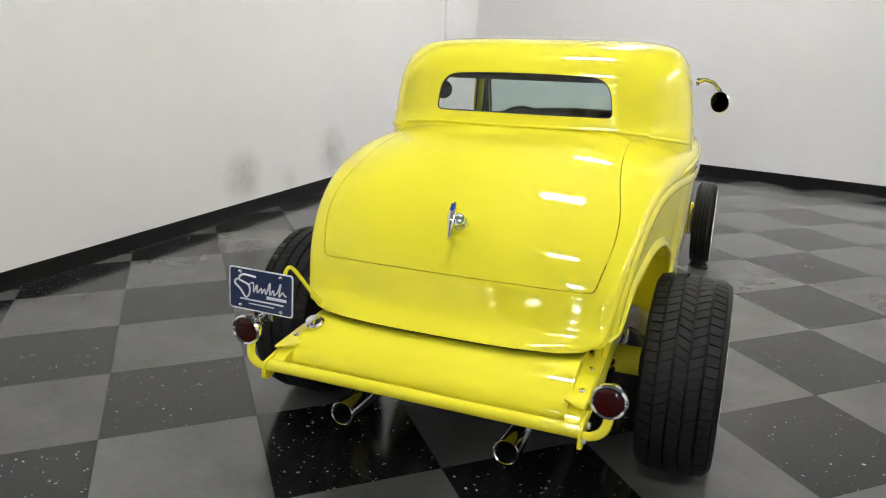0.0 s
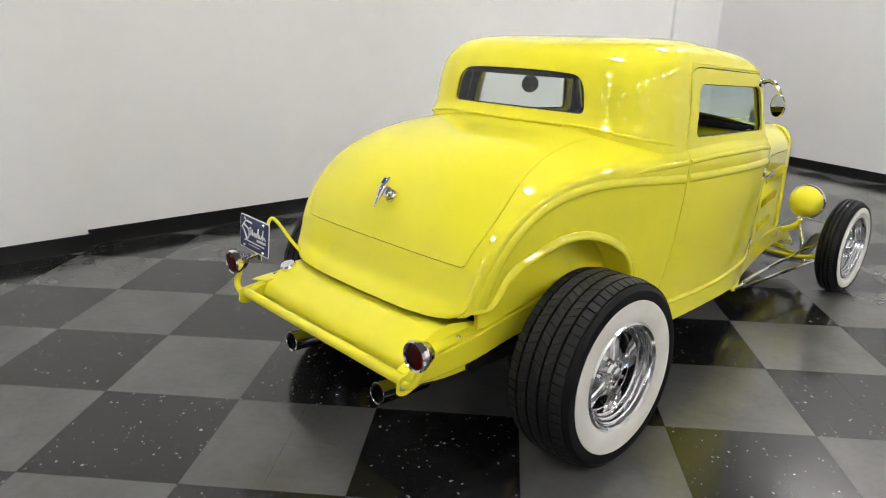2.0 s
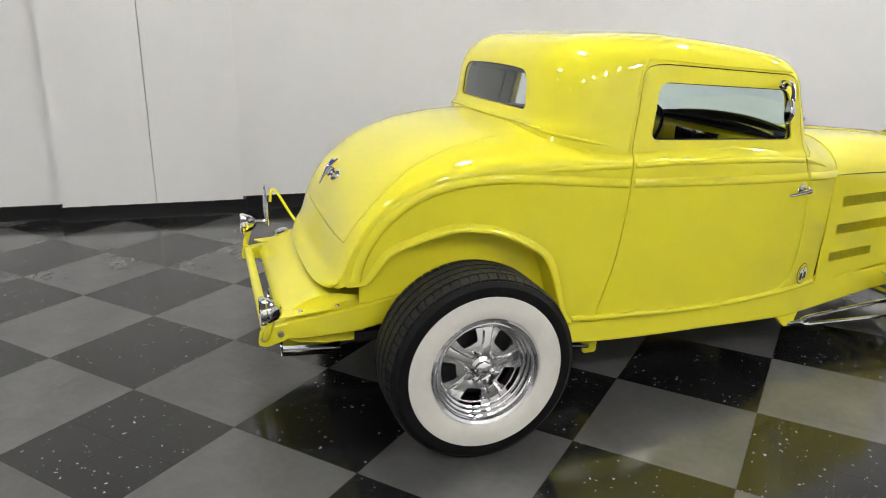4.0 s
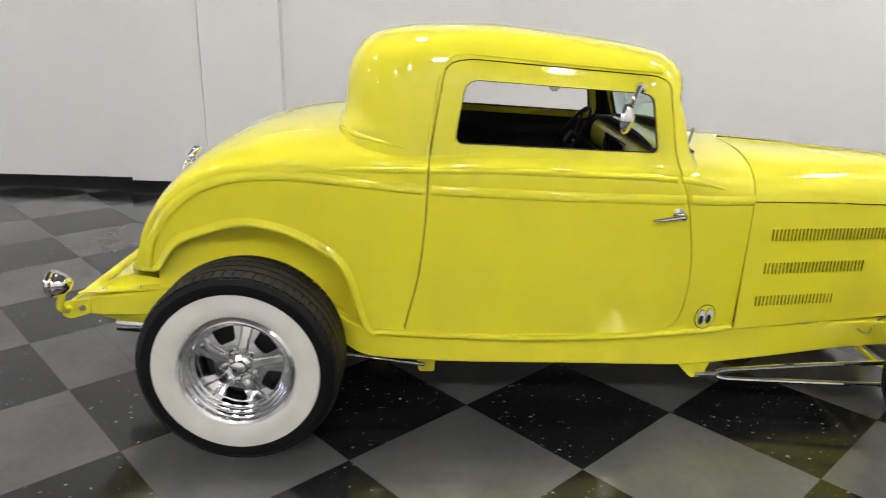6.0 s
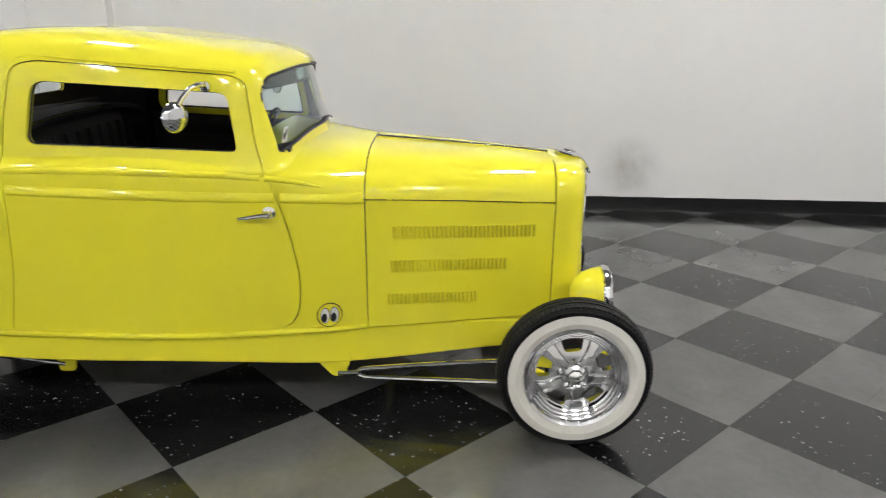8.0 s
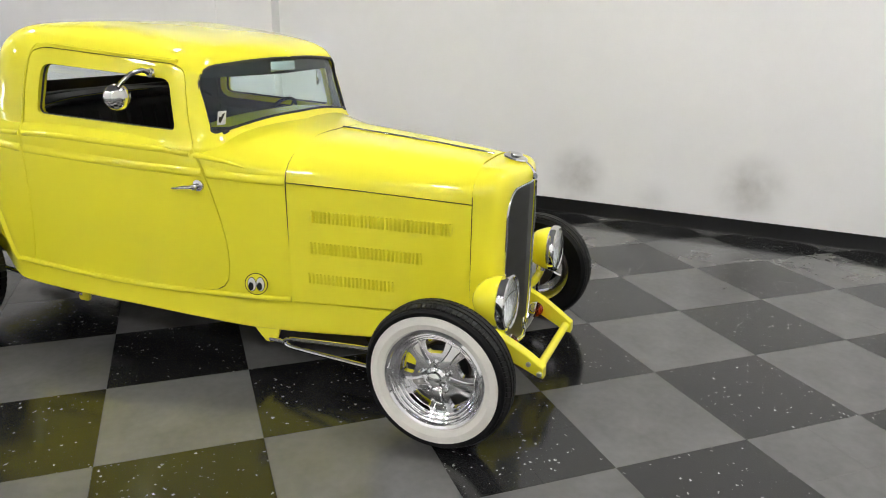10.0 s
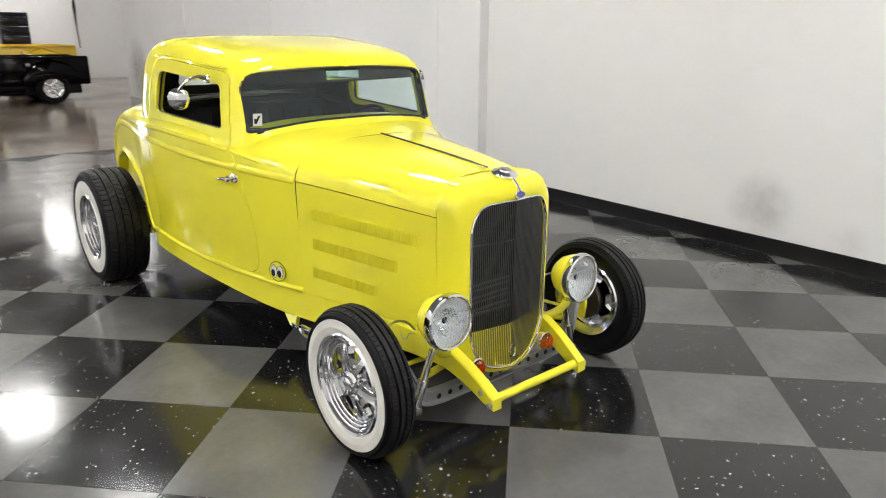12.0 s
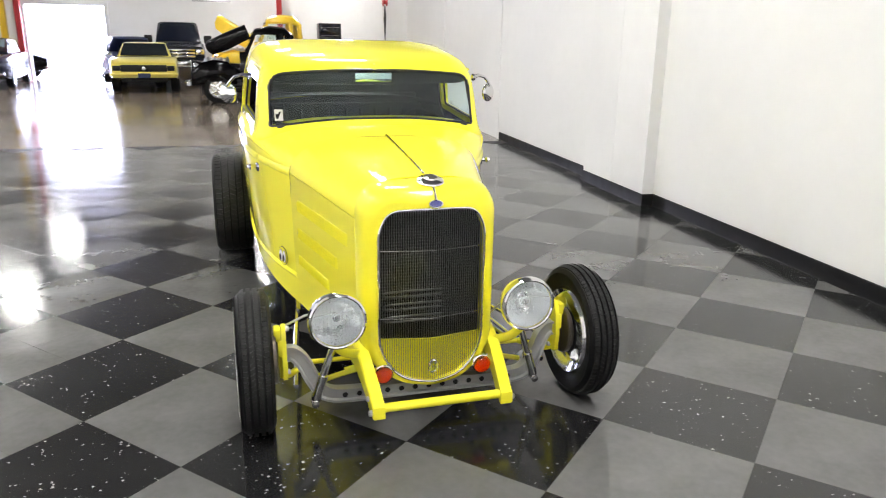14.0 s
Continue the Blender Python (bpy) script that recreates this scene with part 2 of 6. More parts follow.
def carve(me, cutters, how="DIFFERENCE"):
    """The mesh cut by, or kept inside, other meshes; gives a new mesh and leaves the cutters."""
    ob = new("temp", me)
    for c in cutters:
        md = ob.modifiers.new("cut", "BOOLEAN")
        md.object, md.operation, md.solver = c, how, "EXACT"
        md.use_self = False
    dg = bpy.context.evaluated_depsgraph_get()
    dg.update()
    out = bpy.data.meshes.new_from_object(ob.evaluated_get(dg), depsgraph=dg)
    bpy.data.objects.remove(ob)
    return out


def thicken(me, t, lined=False):
    """Gives a sheet thickness; lined puts the inner face into a second material."""
    if lined:
        me.materials.append(PAINT)
        me.materials.append(INTERIOR)
    ob = new("temp", me)
    md = ob.modifiers.new("thick", "SOLIDIFY")
    md.thickness, md.offset, md.use_even_offset = t, -1, True
    md.material_offset = md.material_offset_rim = 1 if lined else 0
    dg = bpy.context.evaluated_depsgraph_get()
    out = bpy.data.meshes.new_from_object(ob.evaluated_get(dg), depsgraph=dg)
    bpy.data.objects.remove(ob)
    return out


def drop(obs):
    for o in obs:
        bpy.data.objects.remove(o)


def thing(name, label, category, place=(0, 0, 0), rz=0.0, group=""):
    e = new(name)
    e.empty_display_size = 0.1
    e.matrix_basis = pose(*place, 0, 0, rz)
    return tagged(e, label, category, group)


def setting(name, bm, mat, label, category, smooth=0):
    return tagged(part(name, bm, mat, None, "", smooth), label, category, "", "structure")


# ---- the room ----
ROOM = pose(0, 0, 0, 0, 0, -2.7)     # the walls stand 2.7 degrees off the car's axis


def in_room(bm):
    bmesh.ops.transform(bm, matrix=ROOM, verts=bm.verts)
    return bm


def wall_box(name, lo, hi, label, mat=None):
    bm = bmesh.new()
    box(bm, lo, hi)
    return setting(name, in_room(bm), mat or WALLPAINT, label, "wall")


H_ROOM = 5.0
NORTH = 3.2
wall_box("wall_north", (-14.2, NORTH, 0), (7.9, NORTH + 0.25, H_ROOM), "smooth white painted wall with faint seams and smudges")
bm = bmesh.new()
prism(bm, [(7.85, 3.6), (6.02, -2.8), (5.6, -7.6), (5.9, -7.6), (6.3, -2.9), (8.1, 3.6)], "z", 0, H_ROOM)
setting("wall_east", bm, WALLPAINT, "plain white wall added out of view at the end of the showroom", "wall")
# Unseen wall, placed near to bounce light onto the car's side.
wall_box("wall_south", (-6.5, -7.4, 0), (6.6, -7.2, H_ROOM), "plain white wall added out of view", WALLPAINT)
wall_box("wall_southwest", (-25, -11.2, 0), (-6.3, -11.0, H_ROOM), "plain white wall added out of view", WALLPAINT)
wall_box("wall_step", (-6.5, -11.0, 0), (-6.3, -7.4, H_ROOM), "plain white wall added out of view", WALLPAINT)
DX, DY0, DY1, DH = -22.3, -8.35, -5.86, 2.52
bm = bmesh.new()
for lo, hi in (((DX - 0.2, -11, 0), (DX, DY0, H_ROOM)), ((DX - 0.2, DY1, 0), (DX, 9, H_ROOM)), ((DX - 0.2, DY0, DH), (DX, DY1, H_ROOM))):
    box(bm, lo, hi)
setting("wall_west", in_room(bm), WALLPAINT, "pale workshop wall with an open roll-up doorway", "wall")
wall_box("wall_back", (-23, 8.9, 0), (-13.8, 9.1, H_ROOM), "white painted workshop wall")
wall_box("wall_return", (-14.2, NORTH + 0.25, 0), (-13.95, 9.0, H_ROOM), "white painted workshop wall")
bm = bmesh.new()
box(bm, (-30, -16, H_ROOM), (10, 10, H_ROOM + 0.1))
setting("ceiling", in_room(bm), CEILING, "grey painted ceiling", "ceiling")
bm = bmesh.new()
box(bm, (-30, -16, -0.1), (10, 10, -0.004))
setting("floor", in_room(bm), CONCRETE, "polished brown-grey concrete floor, glossy and stained", "floor")
bm = bmesh.new()
box(bm, (DX - 2.6, DY0 - 2.4, -0.5), (DX - 2.5, DY1 + 2.4, 4.5))
setting("backdrop", in_room(bm), DAY, "glaring daylight outside the doorway", "backdrop")
# frame of the roll-up door and its rolled curtain
bm = bmesh.new()
for y0, y1 in ((DY0 - 0.12, DY0), (DY1, DY1 + 0.12)):
    box(bm, (DX, y0, 0), (DX + 0.06, y1, DH + 0.12))
box(bm, (DX, DY0, DH), (DX + 0.06, DY1, DH + 0.12))
setting("door_frame", in_room(bm), TRIMWHITE, "white frame round the open roll-up door", "door frame")
# shallow box-out on the north wall, with a joint down its middle
bm = bmesh.new()
box(bm, (-2.18, NORTH - 0.12, 0), (-1.475, NORTH + 0.003, H_ROOM))
box(bm, (-1.469, NORTH - 0.12, 0), (-0.78, NORTH + 0.003, H_ROOM))
setting("wall_boxing", in_room(bm), WALLPAINT, "shallow boxed-out white wall panel with a joint", "wall")
bm = bmesh.new()
box(bm, (6.4, NORTH - 0.04, 0), (7.5, NORTH + 0.003, H_ROOM))
setting("wall_pier", in_room(bm), WALLPAINT, "flat white pier in the room's corner", "wall")
bm = bmesh.new()
for x in (-9.8, -5.9):
    box(bm, (x, NORTH - 0.015, 0), (x + 0.05, NORTH + 0.003, H_ROOM))
setting("trim", in_room(bm), WALLPAINT, "thin white cover strip on the wall", "trim")


def base_strip(name, x0, x1, y):
    bm = bmesh.new()
    prism(bm, [(y, 0.0), (y - 0.012, 0.0), (y - 0.008, 0.012), (y - 0.007, 0.116), (y, 0.121)], "x", x0, x1)
    return setting(name, in_room(bm), BASEBLACK, "glossy black rubber cove base along the wall", "baseboard", 30)


base_strip("baseboard", -5.8, -2.2, NORTH)
base_strip("baseboard", -2.2, -0.76, NORTH - 0.12)
base_strip("baseboard", -0.76, 7.6, NORTH)
for x in (-2.197, -0.779):
    bm = bmesh.new()
    box(bm, (x, NORTH - 0.126, 0), (x + 0.016, NORTH, 0.1205))
    setting("baseboard", in_room(bm), BASEBLACK, "short return of the black rubber cove base", "baseboard")
bm = bmesh.new()
prism(bm, [(7.828, 3.6), (5.998, -2.8), (5.58, -7.6), (5.62, -7.6), (6.04, -2.8), (7.87, 3.6)], "z", 0.0, 0.11)
setting("baseboard", bm, BASEBLACK, "glossy black rubber cove base along the wall", "baseboard")

# checked floor: squares of 24 inches laid on the diagonal of the room
SIDE, TURN, ORIGIN = 0.6096, 42.3, (0.388, -0.886)


def checker():
    e1 = Vector((math.cos(radians(TURN)), math.sin(radians(TURN)), 0)) * SIDE
    e2 = Vector((math.sin(radians(TURN)), -math.cos(radians(TURN)), 0)) * SIDE
    gap = 0.0009
    poly = [(gap, gap), (SIDE - gap, gap), (SIDE - gap, SIDE - gap), (gap, SIDE - gap)]
    half = SIDE / 2

    def tile_mesh(squares, mat):
        bm = bmesh.new()
        for x0, y0, x1, y1 in squares:
            c = [(x0, y0), (x1, y0), (x1, y1), (x0, y1)]
            top = [bm.verts.new((*p, 0.0)) for p in c]
            low = [bm.verts.new((*p, -0.0035)) for p in c]
            bm.faces.new(top)
            for i in range(4):
                bm.faces.new((top[i], low[i], low[(i + 1) % 4], top[(i + 1) % 4]))
        me = bpy.data.meshes.new("tile")
        bm.to_mesh(me)
        bm.free()
        me.materials.append(mat)
        return me

    one = [(gap, gap, SIDE - gap, SIDE - gap)]
    joint = 0.0011
    four = [(a, b, a + half - gap - joint / 2, b + half - gap - joint / 2) for a in (gap, half + joint / 2) for b in (gap, half + joint / 2)]
    meshes = [tile_mesh(one, TILE_DARK), tile_mesh(one, TILE_LIGHT)]
    jointed = [tile_mesh(four, TILE_DARK), tile_mesh(four, TILE_LIGHT)]
    pick = random.Random(7)
    base = bmesh.new()
    box(base, (-5.62, -7.3, -0.0039), (8.2, NORTH + 0.1, -0.0025))
    under = setting("pavement", in_room(base), BASEBLACK, "black and grey checked vinyl tile floor, waxed", "floor")
    cells = []
    inv = ROOM.inverted()
    for i in range(-26, 22):
        for j in range(-26, 30):
            p = Vector((*ORIGIN, 0)) + e1 * i + e2 * j
            c = p + (e1 + e2) / 2
            r = inv @ c
            if -5.6 < r.x < 7.9 and -7.0 < r.y < NORTH + 0.5:
                cells.append(((c - Vector((1.3, -0.4, 0))).length, i, j, p))
    cells.sort(key=lambda c: c[0])
    rest = {0: bmesh.new(), 1: bmesh.new()}
    for n, (_, i, j, p) in enumerate(cells):
        kind = (i + j + 1) % 2
        m = Matrix.Translation(p) @ Matrix.Rotation(radians(TURN - 90), 4, "Z")
        if n < 300:
            split = (i, j) in ((-1, -3), (1, 3), (0, 2), (-2, -4)) or pick.random() < 0.07
            ob = new("tile", (jointed if split else meshes)[kind])
            ob.matrix_basis = m
            ob.parent = under
        else:
            b = rest[kind]
            vs = [b.verts.new(m @ Vector((x, y, 0))) for x, y in poly]
            b.faces.new(vs)
    for k, mat in ((0, TILE_DARK), (1, TILE_LIGHT)):
        tagged(part("far_tiles", rest[k], mat, under, "", 0), kind="stuff")


checker()


# ---- ceiling lights, some of them added fill ----
def ceiling_light():
    e = thing("ceiling_light", "white ceiling light fitting with two glowing panels", "ceiling light", group="ceiling lights")
    bm = bmesh.new()
    box(bm, (-0.21, -0.40, 0.0), (0.21, 0.40, 0.07), 0.01)
    part("frame", bm, TRIMWHITE, e)
    for y in (-0.19, 0.19):
        bm = bmesh.new()
        box(bm, (-0.18, y - 0.17, -0.012), (0.18, y + 0.17, 0.0), 0.004)
        part("diffuser", bm, TUBE_GLOW, e, "glowing white diffuser")
    return e


first = ceiling_light()
# (6.3, 0.1), the last two and half the near -6.2 row: added fill.
spots = [(6.3, 0.1), (4.1, 0.1), (0.05, 0.1), (-4.0, 0.0), (-8.4, -0.3), (-13.5, -0.4), (-20.0, -0.4)] + [(x, -6.2) for x in (5.6, 3.4, 1.2, -1.0, -3.2, -9.3, -13.7, -19.3)] + [(-17.3, 5.0), (-20.6, 3.2)]
for n, (x, y) in enumerate(spots):
    m = pose(x, y, H_ROOM - 0.1)
    if n == 0:
        first.matrix_basis = m
    else:
        copy_thing(first, m)


# ---- the car: x forwards from the rear axle, y to its left ----
coupe = thing("coupe", "glossy bright yellow fenderless 1930s hot rod coupe on whitewall tyres", "car")

# stations of the tub: centre x, centre z, shoulder x, shoulder z, half width, lower edge z, tuck below the shoulder
TUB = [
    (-0.548, 0.586, -0.478, 0.602, 0.505, 0.598, 0.0),
    (-0.530, 0.606, -0.466, 0.628, 0.540, 0.608, 0.0),
    (-0.496, 0.640, -0.450, 0.662, 0.552, 0.615, 0.002),
    (-0.474, 0.690, -0.436, 0.698, 0.558, 0.620, 0.004),
    (-0.445, 0.780, -0.410, 0.765, 0.570, 0.625, 0.008),
    (-0.395, 0.880, -0.362, 0.840, 0.585, 0.640, 0.012),
    (-0.315, 0.975, -0.290, 0.915, 0.600, 0.740, 0.014),
    (-0.195, 1.068, -0.180, 0.985, 0.617, 0.792, 0.014),
    (-0.040, 1.135, -0.035, 1.030, 0.637, 0.833, 0.014),
    (0.120, 1.172, 0.120, 1.050, 0.656, 0.820, 0.014),
    (0.260, 1.186, 0.260, 1.056, 0.672, 0.760, 0.018),
    (0.360, 1.190, 0.360, 1.058, 0.683, 0.670, 0.03),
    (0.440, 1.190, 0.440, 1.060, 0.691, 0.43, 0.04),
    (0.520, 1.190, 0.520, 1.062, 0.698, 0.405, 0.045),
    (0.700, 1.190, 0.700, 1.064, 0.706, 0.398, 0.05),
    (0.950, 1.190, 0.950, 1.060, 0.703, 0.388, 0.052),
    (1.200, 1.180, 1.200, 1.050, 0.690, 0.382, 0.055),
    (1.400, 1.160, 1.400, 1.036, 0.668, 0.380, 0.058),
    (1.560, 1.140, 1.560, 1.016, 0.640, 0.378, 0.06),
    (1.680, 1.120, 1.680, 0.990, 0.605, 0.374, 0.055),
    (1.800, 1.102, 1.800, 0.955, 0.552, 0.366, 0.045),
    (1.930, 1.087, 1.930, 0.915, 0.487, 0.360, 0.03),
]
NTOP, NWALL = 12, 14


def section(row):
    """Half a cross-section of the tub, from the middle of the top over the shoulder to the lower edge."""
    xc, zc, xs, zs, w, zb, tuck = row
    pts = []
    for j in range(NTOP + 1):
        t = j / NTOP
        y = w * math.sin(t * math.pi / 2) ** 0.9
        f = (max(0.0, 1 - (y / w) ** 3.0)) ** (1 / 2.0) if t < 1 else 0.0
        pts.append((xs + (xc - xs) * f, y, zs + (zc - zs) * f))
    for j in range(1, NWALL + 1):
        t = j / NWALL
        pts.append((xs, w - tuck * t ** 1.6, zs + (zb - zs) * t))
    return pts


def tub_mesh():
    bm = bmesh.new()
    rows = smooth_rows(TUB, 6)
    grid = []
    for r in rows:
        half = section(r)
        left = [bm.verts.new(p) for p in half]
        right = [left[0]] + [bm.verts.new((p[0], -p[1], p[2])) for p in half[1:]]
        grid.append((left, right, r[2]))
    for a, b in zip(grid, grid[1:]):
        xm = (a[2] + b[2]) / 2
        for side in (0, 1):
            for j in range(NTOP + NWALL):
                if j < NTOP - 3 and 0.62 < xm < 1.5:
                    continue          # open under the cab
                q = (a[side][j], a[side][j + 1], b[side][j + 1], b[side][j])
                f = bm.faces.new(q if side == 0 else q[::-1])
    bmesh.ops.remove_doubles(bm, verts=bm.verts, dist=0.0004)
    bmesh.ops.recalc_face_normals(bm, faces=bm.faces)
    probe = max(bm.faces, key=lambda f: f.calc_center_median().z)
    if probe.normal.z < 0:
        bmesh.ops.reverse_faces(bm, faces=bm.faces)
    me = bpy.data.meshes.new("body")
    bm.to_mesh(me)
    bm.free()
    return me


# rings of the cab: z, rear x, front x, half width behind, half width in front, rear corner, front corner
CAB = [
    (0.985, 0.235, 1.752, 0.690, 0.610, 0.42, 0.16),
    (1.040, 0.255, 1.742, 0.704, 0.634, 0.42, 0.16),
    (1.075, 0.285, 1.725, 0.697, 0.620, 0.36, 0.14),
    (1.120, 0.302, 1.707, 0.688, 0.611, 0.31, 0.13),
    (1.180, 0.318, 1.693, 0.680, 0.604, 0.27, 0.12),
    (1.220, 0.334, 1.685, 0.676, 0.601, 0.27, 0.12),
    (1.270, 0.344, 1.675, 0.671, 0.597, 0.27, 0.12),
    (1.345, 0.352, 1.660, 0.660, 0.590, 0.27, 0.12),
    (1.405, 0.366, 1.656, 0.647, 0.580, 0.27, 0.12),
    (1.455, 0.392, 1.644, 0.632, 0.565, 0.28, 0.13),
    (1.497, 0.434, 1.624, 0.604, 0.540, 0.29, 0.15),
    (1.524, 0.493, 1.585, 0.557, 0.498, 0.28, 0.17),
    (1.539, 0.575, 1.505, 0.478, 0.440, 0.26, 0.19),
    (1.547, 0.680, 1.395, 0.388, 0.360, 0.22, 0.19),
    (1.550, 0.800, 1.275, 0.268, 0.250, 0.16, 0.15),
    (1.551, 0.930, 1.155, 0.120, 0.115, 0.08, 0.08),
]


def sink(x, z):
    """The roof falls towards the windscreen."""
    f = min(1, max(0, (z - 1.06) / 0.45))
    d = max(0.0, x - 0.9)
    return z - f * (0.085 * d + 0.03 * d * d)


def swell(x, z):
    """The cab's sides bow outwards a little in the middle of their length."""
    return max(0.0, 1 - ((x - 1.05) / 0.66) ** 2) * 0.018 * min(1.0, max(0.0, (1.56 - z) / 0.3))


def cab_outline(xr, xf, wr, wf, rr, rf):
    half = rounded([(xr, -0.001), (xr + 0.012, wr), (xf - 0.05, wf), (xf, -0.001)], [0.0005, rr, rf, 0.0005], 14)
    # resample to even steps
    P = [Vector(p) for p in half]
    L = [0.0]
    for a, b in zip(P, P[1:]):
        L.append(L[-1] + (b - a).length)
    out = []
    for k in range(61):
        s = L[-1] * k / 60
        i = max(0, min(len(P) - 2, int(np.searchsorted(L, s)) - 1))
        t = (s - L[i]) / max(1e-9, L[i + 1] - L[i])
        out.append(P[i].lerp(P[i + 1], t))
    return out


def rear_bow(y):
    """The back of the cab is bowed: its middle stands out behind its corners."""
    return 0.030 * (1 - (y / 0.67) ** 2) - 0.015


def cab_mesh():
    bm = bmesh.new()
    rows = []
    for r in smooth_rows(CAB, 4):
        z = r[0]
        half = cab_outline(*r[1:])
        ring = []
        for p in half:
            bow = 0.045 * (1 - (p.y / r[3]) ** 2)
            fore = min(1.0, max(0.0, (p.x - 1.0) / 0.45))
            fore = fore * fore * (3 - 2 * fore)
            wide = min(1.0, max(0.0, (p.y / r[3] - 0.5) / 0.3))
            aft = min(1.0, max(0.0, (0.80 - p.x) / 0.35))
            aft = aft * aft * (3 - 2 * aft)
            ring.append(Vector((p.x + (bow - 0.03) * fore - rear_bow(p.y) * aft, max(0.0, p.y) + swell(p.x, z) * wide, sink(p.x, z))))
        left = [bm.verts.new(p) for p in ring]
        right = [bm.verts.new((p.x, -p.y, p.z)) for p in ring[1:-1]]
        rows.append(left + right[::-1])
    for a, b in zip(rows, rows[1:]):
        n = len(a)
        for i in range(n):
            bm.faces.new((a[i], a[(i + 1) % n], b[(i + 1) % n], b[i]))
    last = rows[-1]
    mid = sum((v.co for v in last), Vector()) / len(last)
    hub = bm.verts.new((mid.x, 0, mid.z + 0.0008))
    for i in range(len(last)):
        bm.faces.new((last[i], last[(i + 1) % len(last)], hub))
    bmesh.ops.recalc_face_normals(bm, faces=bm.faces)
    probe = max(bm.faces, key=lambda f: f.calc_center_median().z)
    if probe.normal.z < 0:
        bmesh.ops.reverse_faces(bm, faces=bm.faces)
    me = bpy.data.meshes.new("cab")
    bm.to_mesh(me)
    bm.free()
    return me


def cutter(poly, axis, lo, hi):
    bm = bmesh.new()
    prism(bm, poly, axis, lo, hi)
    return as_temp(bm)


SIDE_WINDOW = rounded([(0.755, 1.148), (0.792, 1.368), (1.462, 1.326), (1.492, 1.118)], [0.035, 0.05, 0.04, 0.025])
REAR_WINDOW = rounded([(-0.385, 1.243), (-0.36, 1.398), (-0.15, 1.409), (0.15, 1.409), (0.36, 1.398), (0.385, 1.243)],
                      [0.03, 0.10, 0.2, 0.2, 0.10, 0.03])
SCREEN = rounded([(-0.56, 1.103), (-0.552, 1.376), (-0.2, 1.402), (0.2, 1.402), (0.552, 1.376), (0.56, 1.103), (0.22, 1.147), (-0.22, 1.147)],
                 [0.02, 0.09, 0.2, 0.2, 0.09, 0.02, 0.3, 0.3])
DOOR = rounded([(0.580, 0.425), (0.640, 0.66), (0.664, 0.92), (0.668, 1.10), (0.722, 1.415), (0.80, 1.433), (1.475, 1.384), (1.522, 1.362),
                (1.558, 1.10), (1.622, 0.95), (1.668, 0.75), (1.685, 0.60), (1.66, 0.405), (1.1, 0.398)],
               [0.02, 0.1, 0.1, 0.1, 0.07, 0.06, 0.06, 0.04, 0.1, 0.1, 0.1, 0.12, 0.12, 0.3], 4)
LID = rounded([(-0.492, 0.772), (0.492, 0.772), (0.545, 0.96), (0.478, 1.13), (0.40, 1.35), (-0.40, 1.35), (-0.478, 1.13), (-0.545, 0.96)], [0.02, 0.02, 0.16, 0.05, 0.02, 0.02, 0.05, 0.16], 5)

body_shell = thicken(tub_mesh(), 0.014, True)
cab_shell = thicken(cab_mesh(), 0.022, True)

c_side = [cutter(SIDE_WINDOW, "y", 0.3, 1.2), cutter(SIDE_WINDOW, "y", -1.2, -0.3)]
c_rear = cutter(REAR_WINDOW, "x", 0.1, 0.75)
c_screen = cutter(SCREEN, "x", 1.45, 1.95)
cab_shell = carve(cab_shell, [*c_side, c_rear, c_screen])
drop([*c_side, c_rear, c_screen])

for sgn, nm in ((-1, "right"), (1, "left")):
    inner = cutter(DOOR, "y", *sorted((sgn * 0.35, sgn * 1.0)))
    outer = cutter(offset(DOOR, 0.004), "y", *sorted((sgn * 0.35, sgn * 1.0)))
    low = carve(body_shell, [inner], "INTERSECT")
    high = carve(cab_shell, [inner], "INTERSECT")
    body_shell = carve(body_shell, [outer])
    cab_shell = carve(cab_shell, [outer])
    bm = bmesh.new()
    bm.from_mesh(low)
    bm.from_mesh(high)
    door = part("door", bm, (PAINT, INTERIOR), coupe)
    drop([inner, outer])
    if sgn < 0:
        door_right = door
    else:
        door_left = door

# boot lid: only the part of the shell that faces up and back
lid_in = as_temp((lambda b: (prism(b, LID, "x", -0.8, 0.33), b)[1])(bmesh.new()))
lid_out = as_temp((lambda b: (prism(b, offset(LID, 0.003), "x", -0.8, 0.333), b)[1])(bmesh.new()))
lid_mesh = carve(body_shell, [lid_in], "INTERSECT")
body_shell = carve(body_shell, [lid_out])
drop([lid_in, lid_out])
part_mesh("body_shell", body_shell, (PAINT, INTERIOR), coupe)
part_mesh("cab_roof", cab_shell, (PAINT, INTERIOR), coupe)
boot_lid = part_mesh("boot_lid", lid_mesh, PAINT, coupe)

# ---- hood and radiator shell ----
HOOD = [(1.934, 1.086, 0.914, 0.484), (2.1, 1.075, 0.905, 0.443), (2.3, 1.06, 0.892, 0.392), (2.5, 1.043, 0.877, 0.342), (2.7045, 1.0215, 0.862, 0.291)]


def hood_half(zc, zs, w, n=12, side=1):
    pts = []
    for j in range(n + 1):
        t = j / n
        y = w * math.sin(t * math.pi / 2) ** 0.9
        pts.append((side * y, zs + (zc - zs) * math.sqrt(max(0.0, 1 - (y / w) ** 3.4))))
    return pts


rows = smooth_rows(HOOD, 5)


def r_z(x):
    return float(np.interp(x, [r[0] for r in rows], [r[2] for r in rows]))


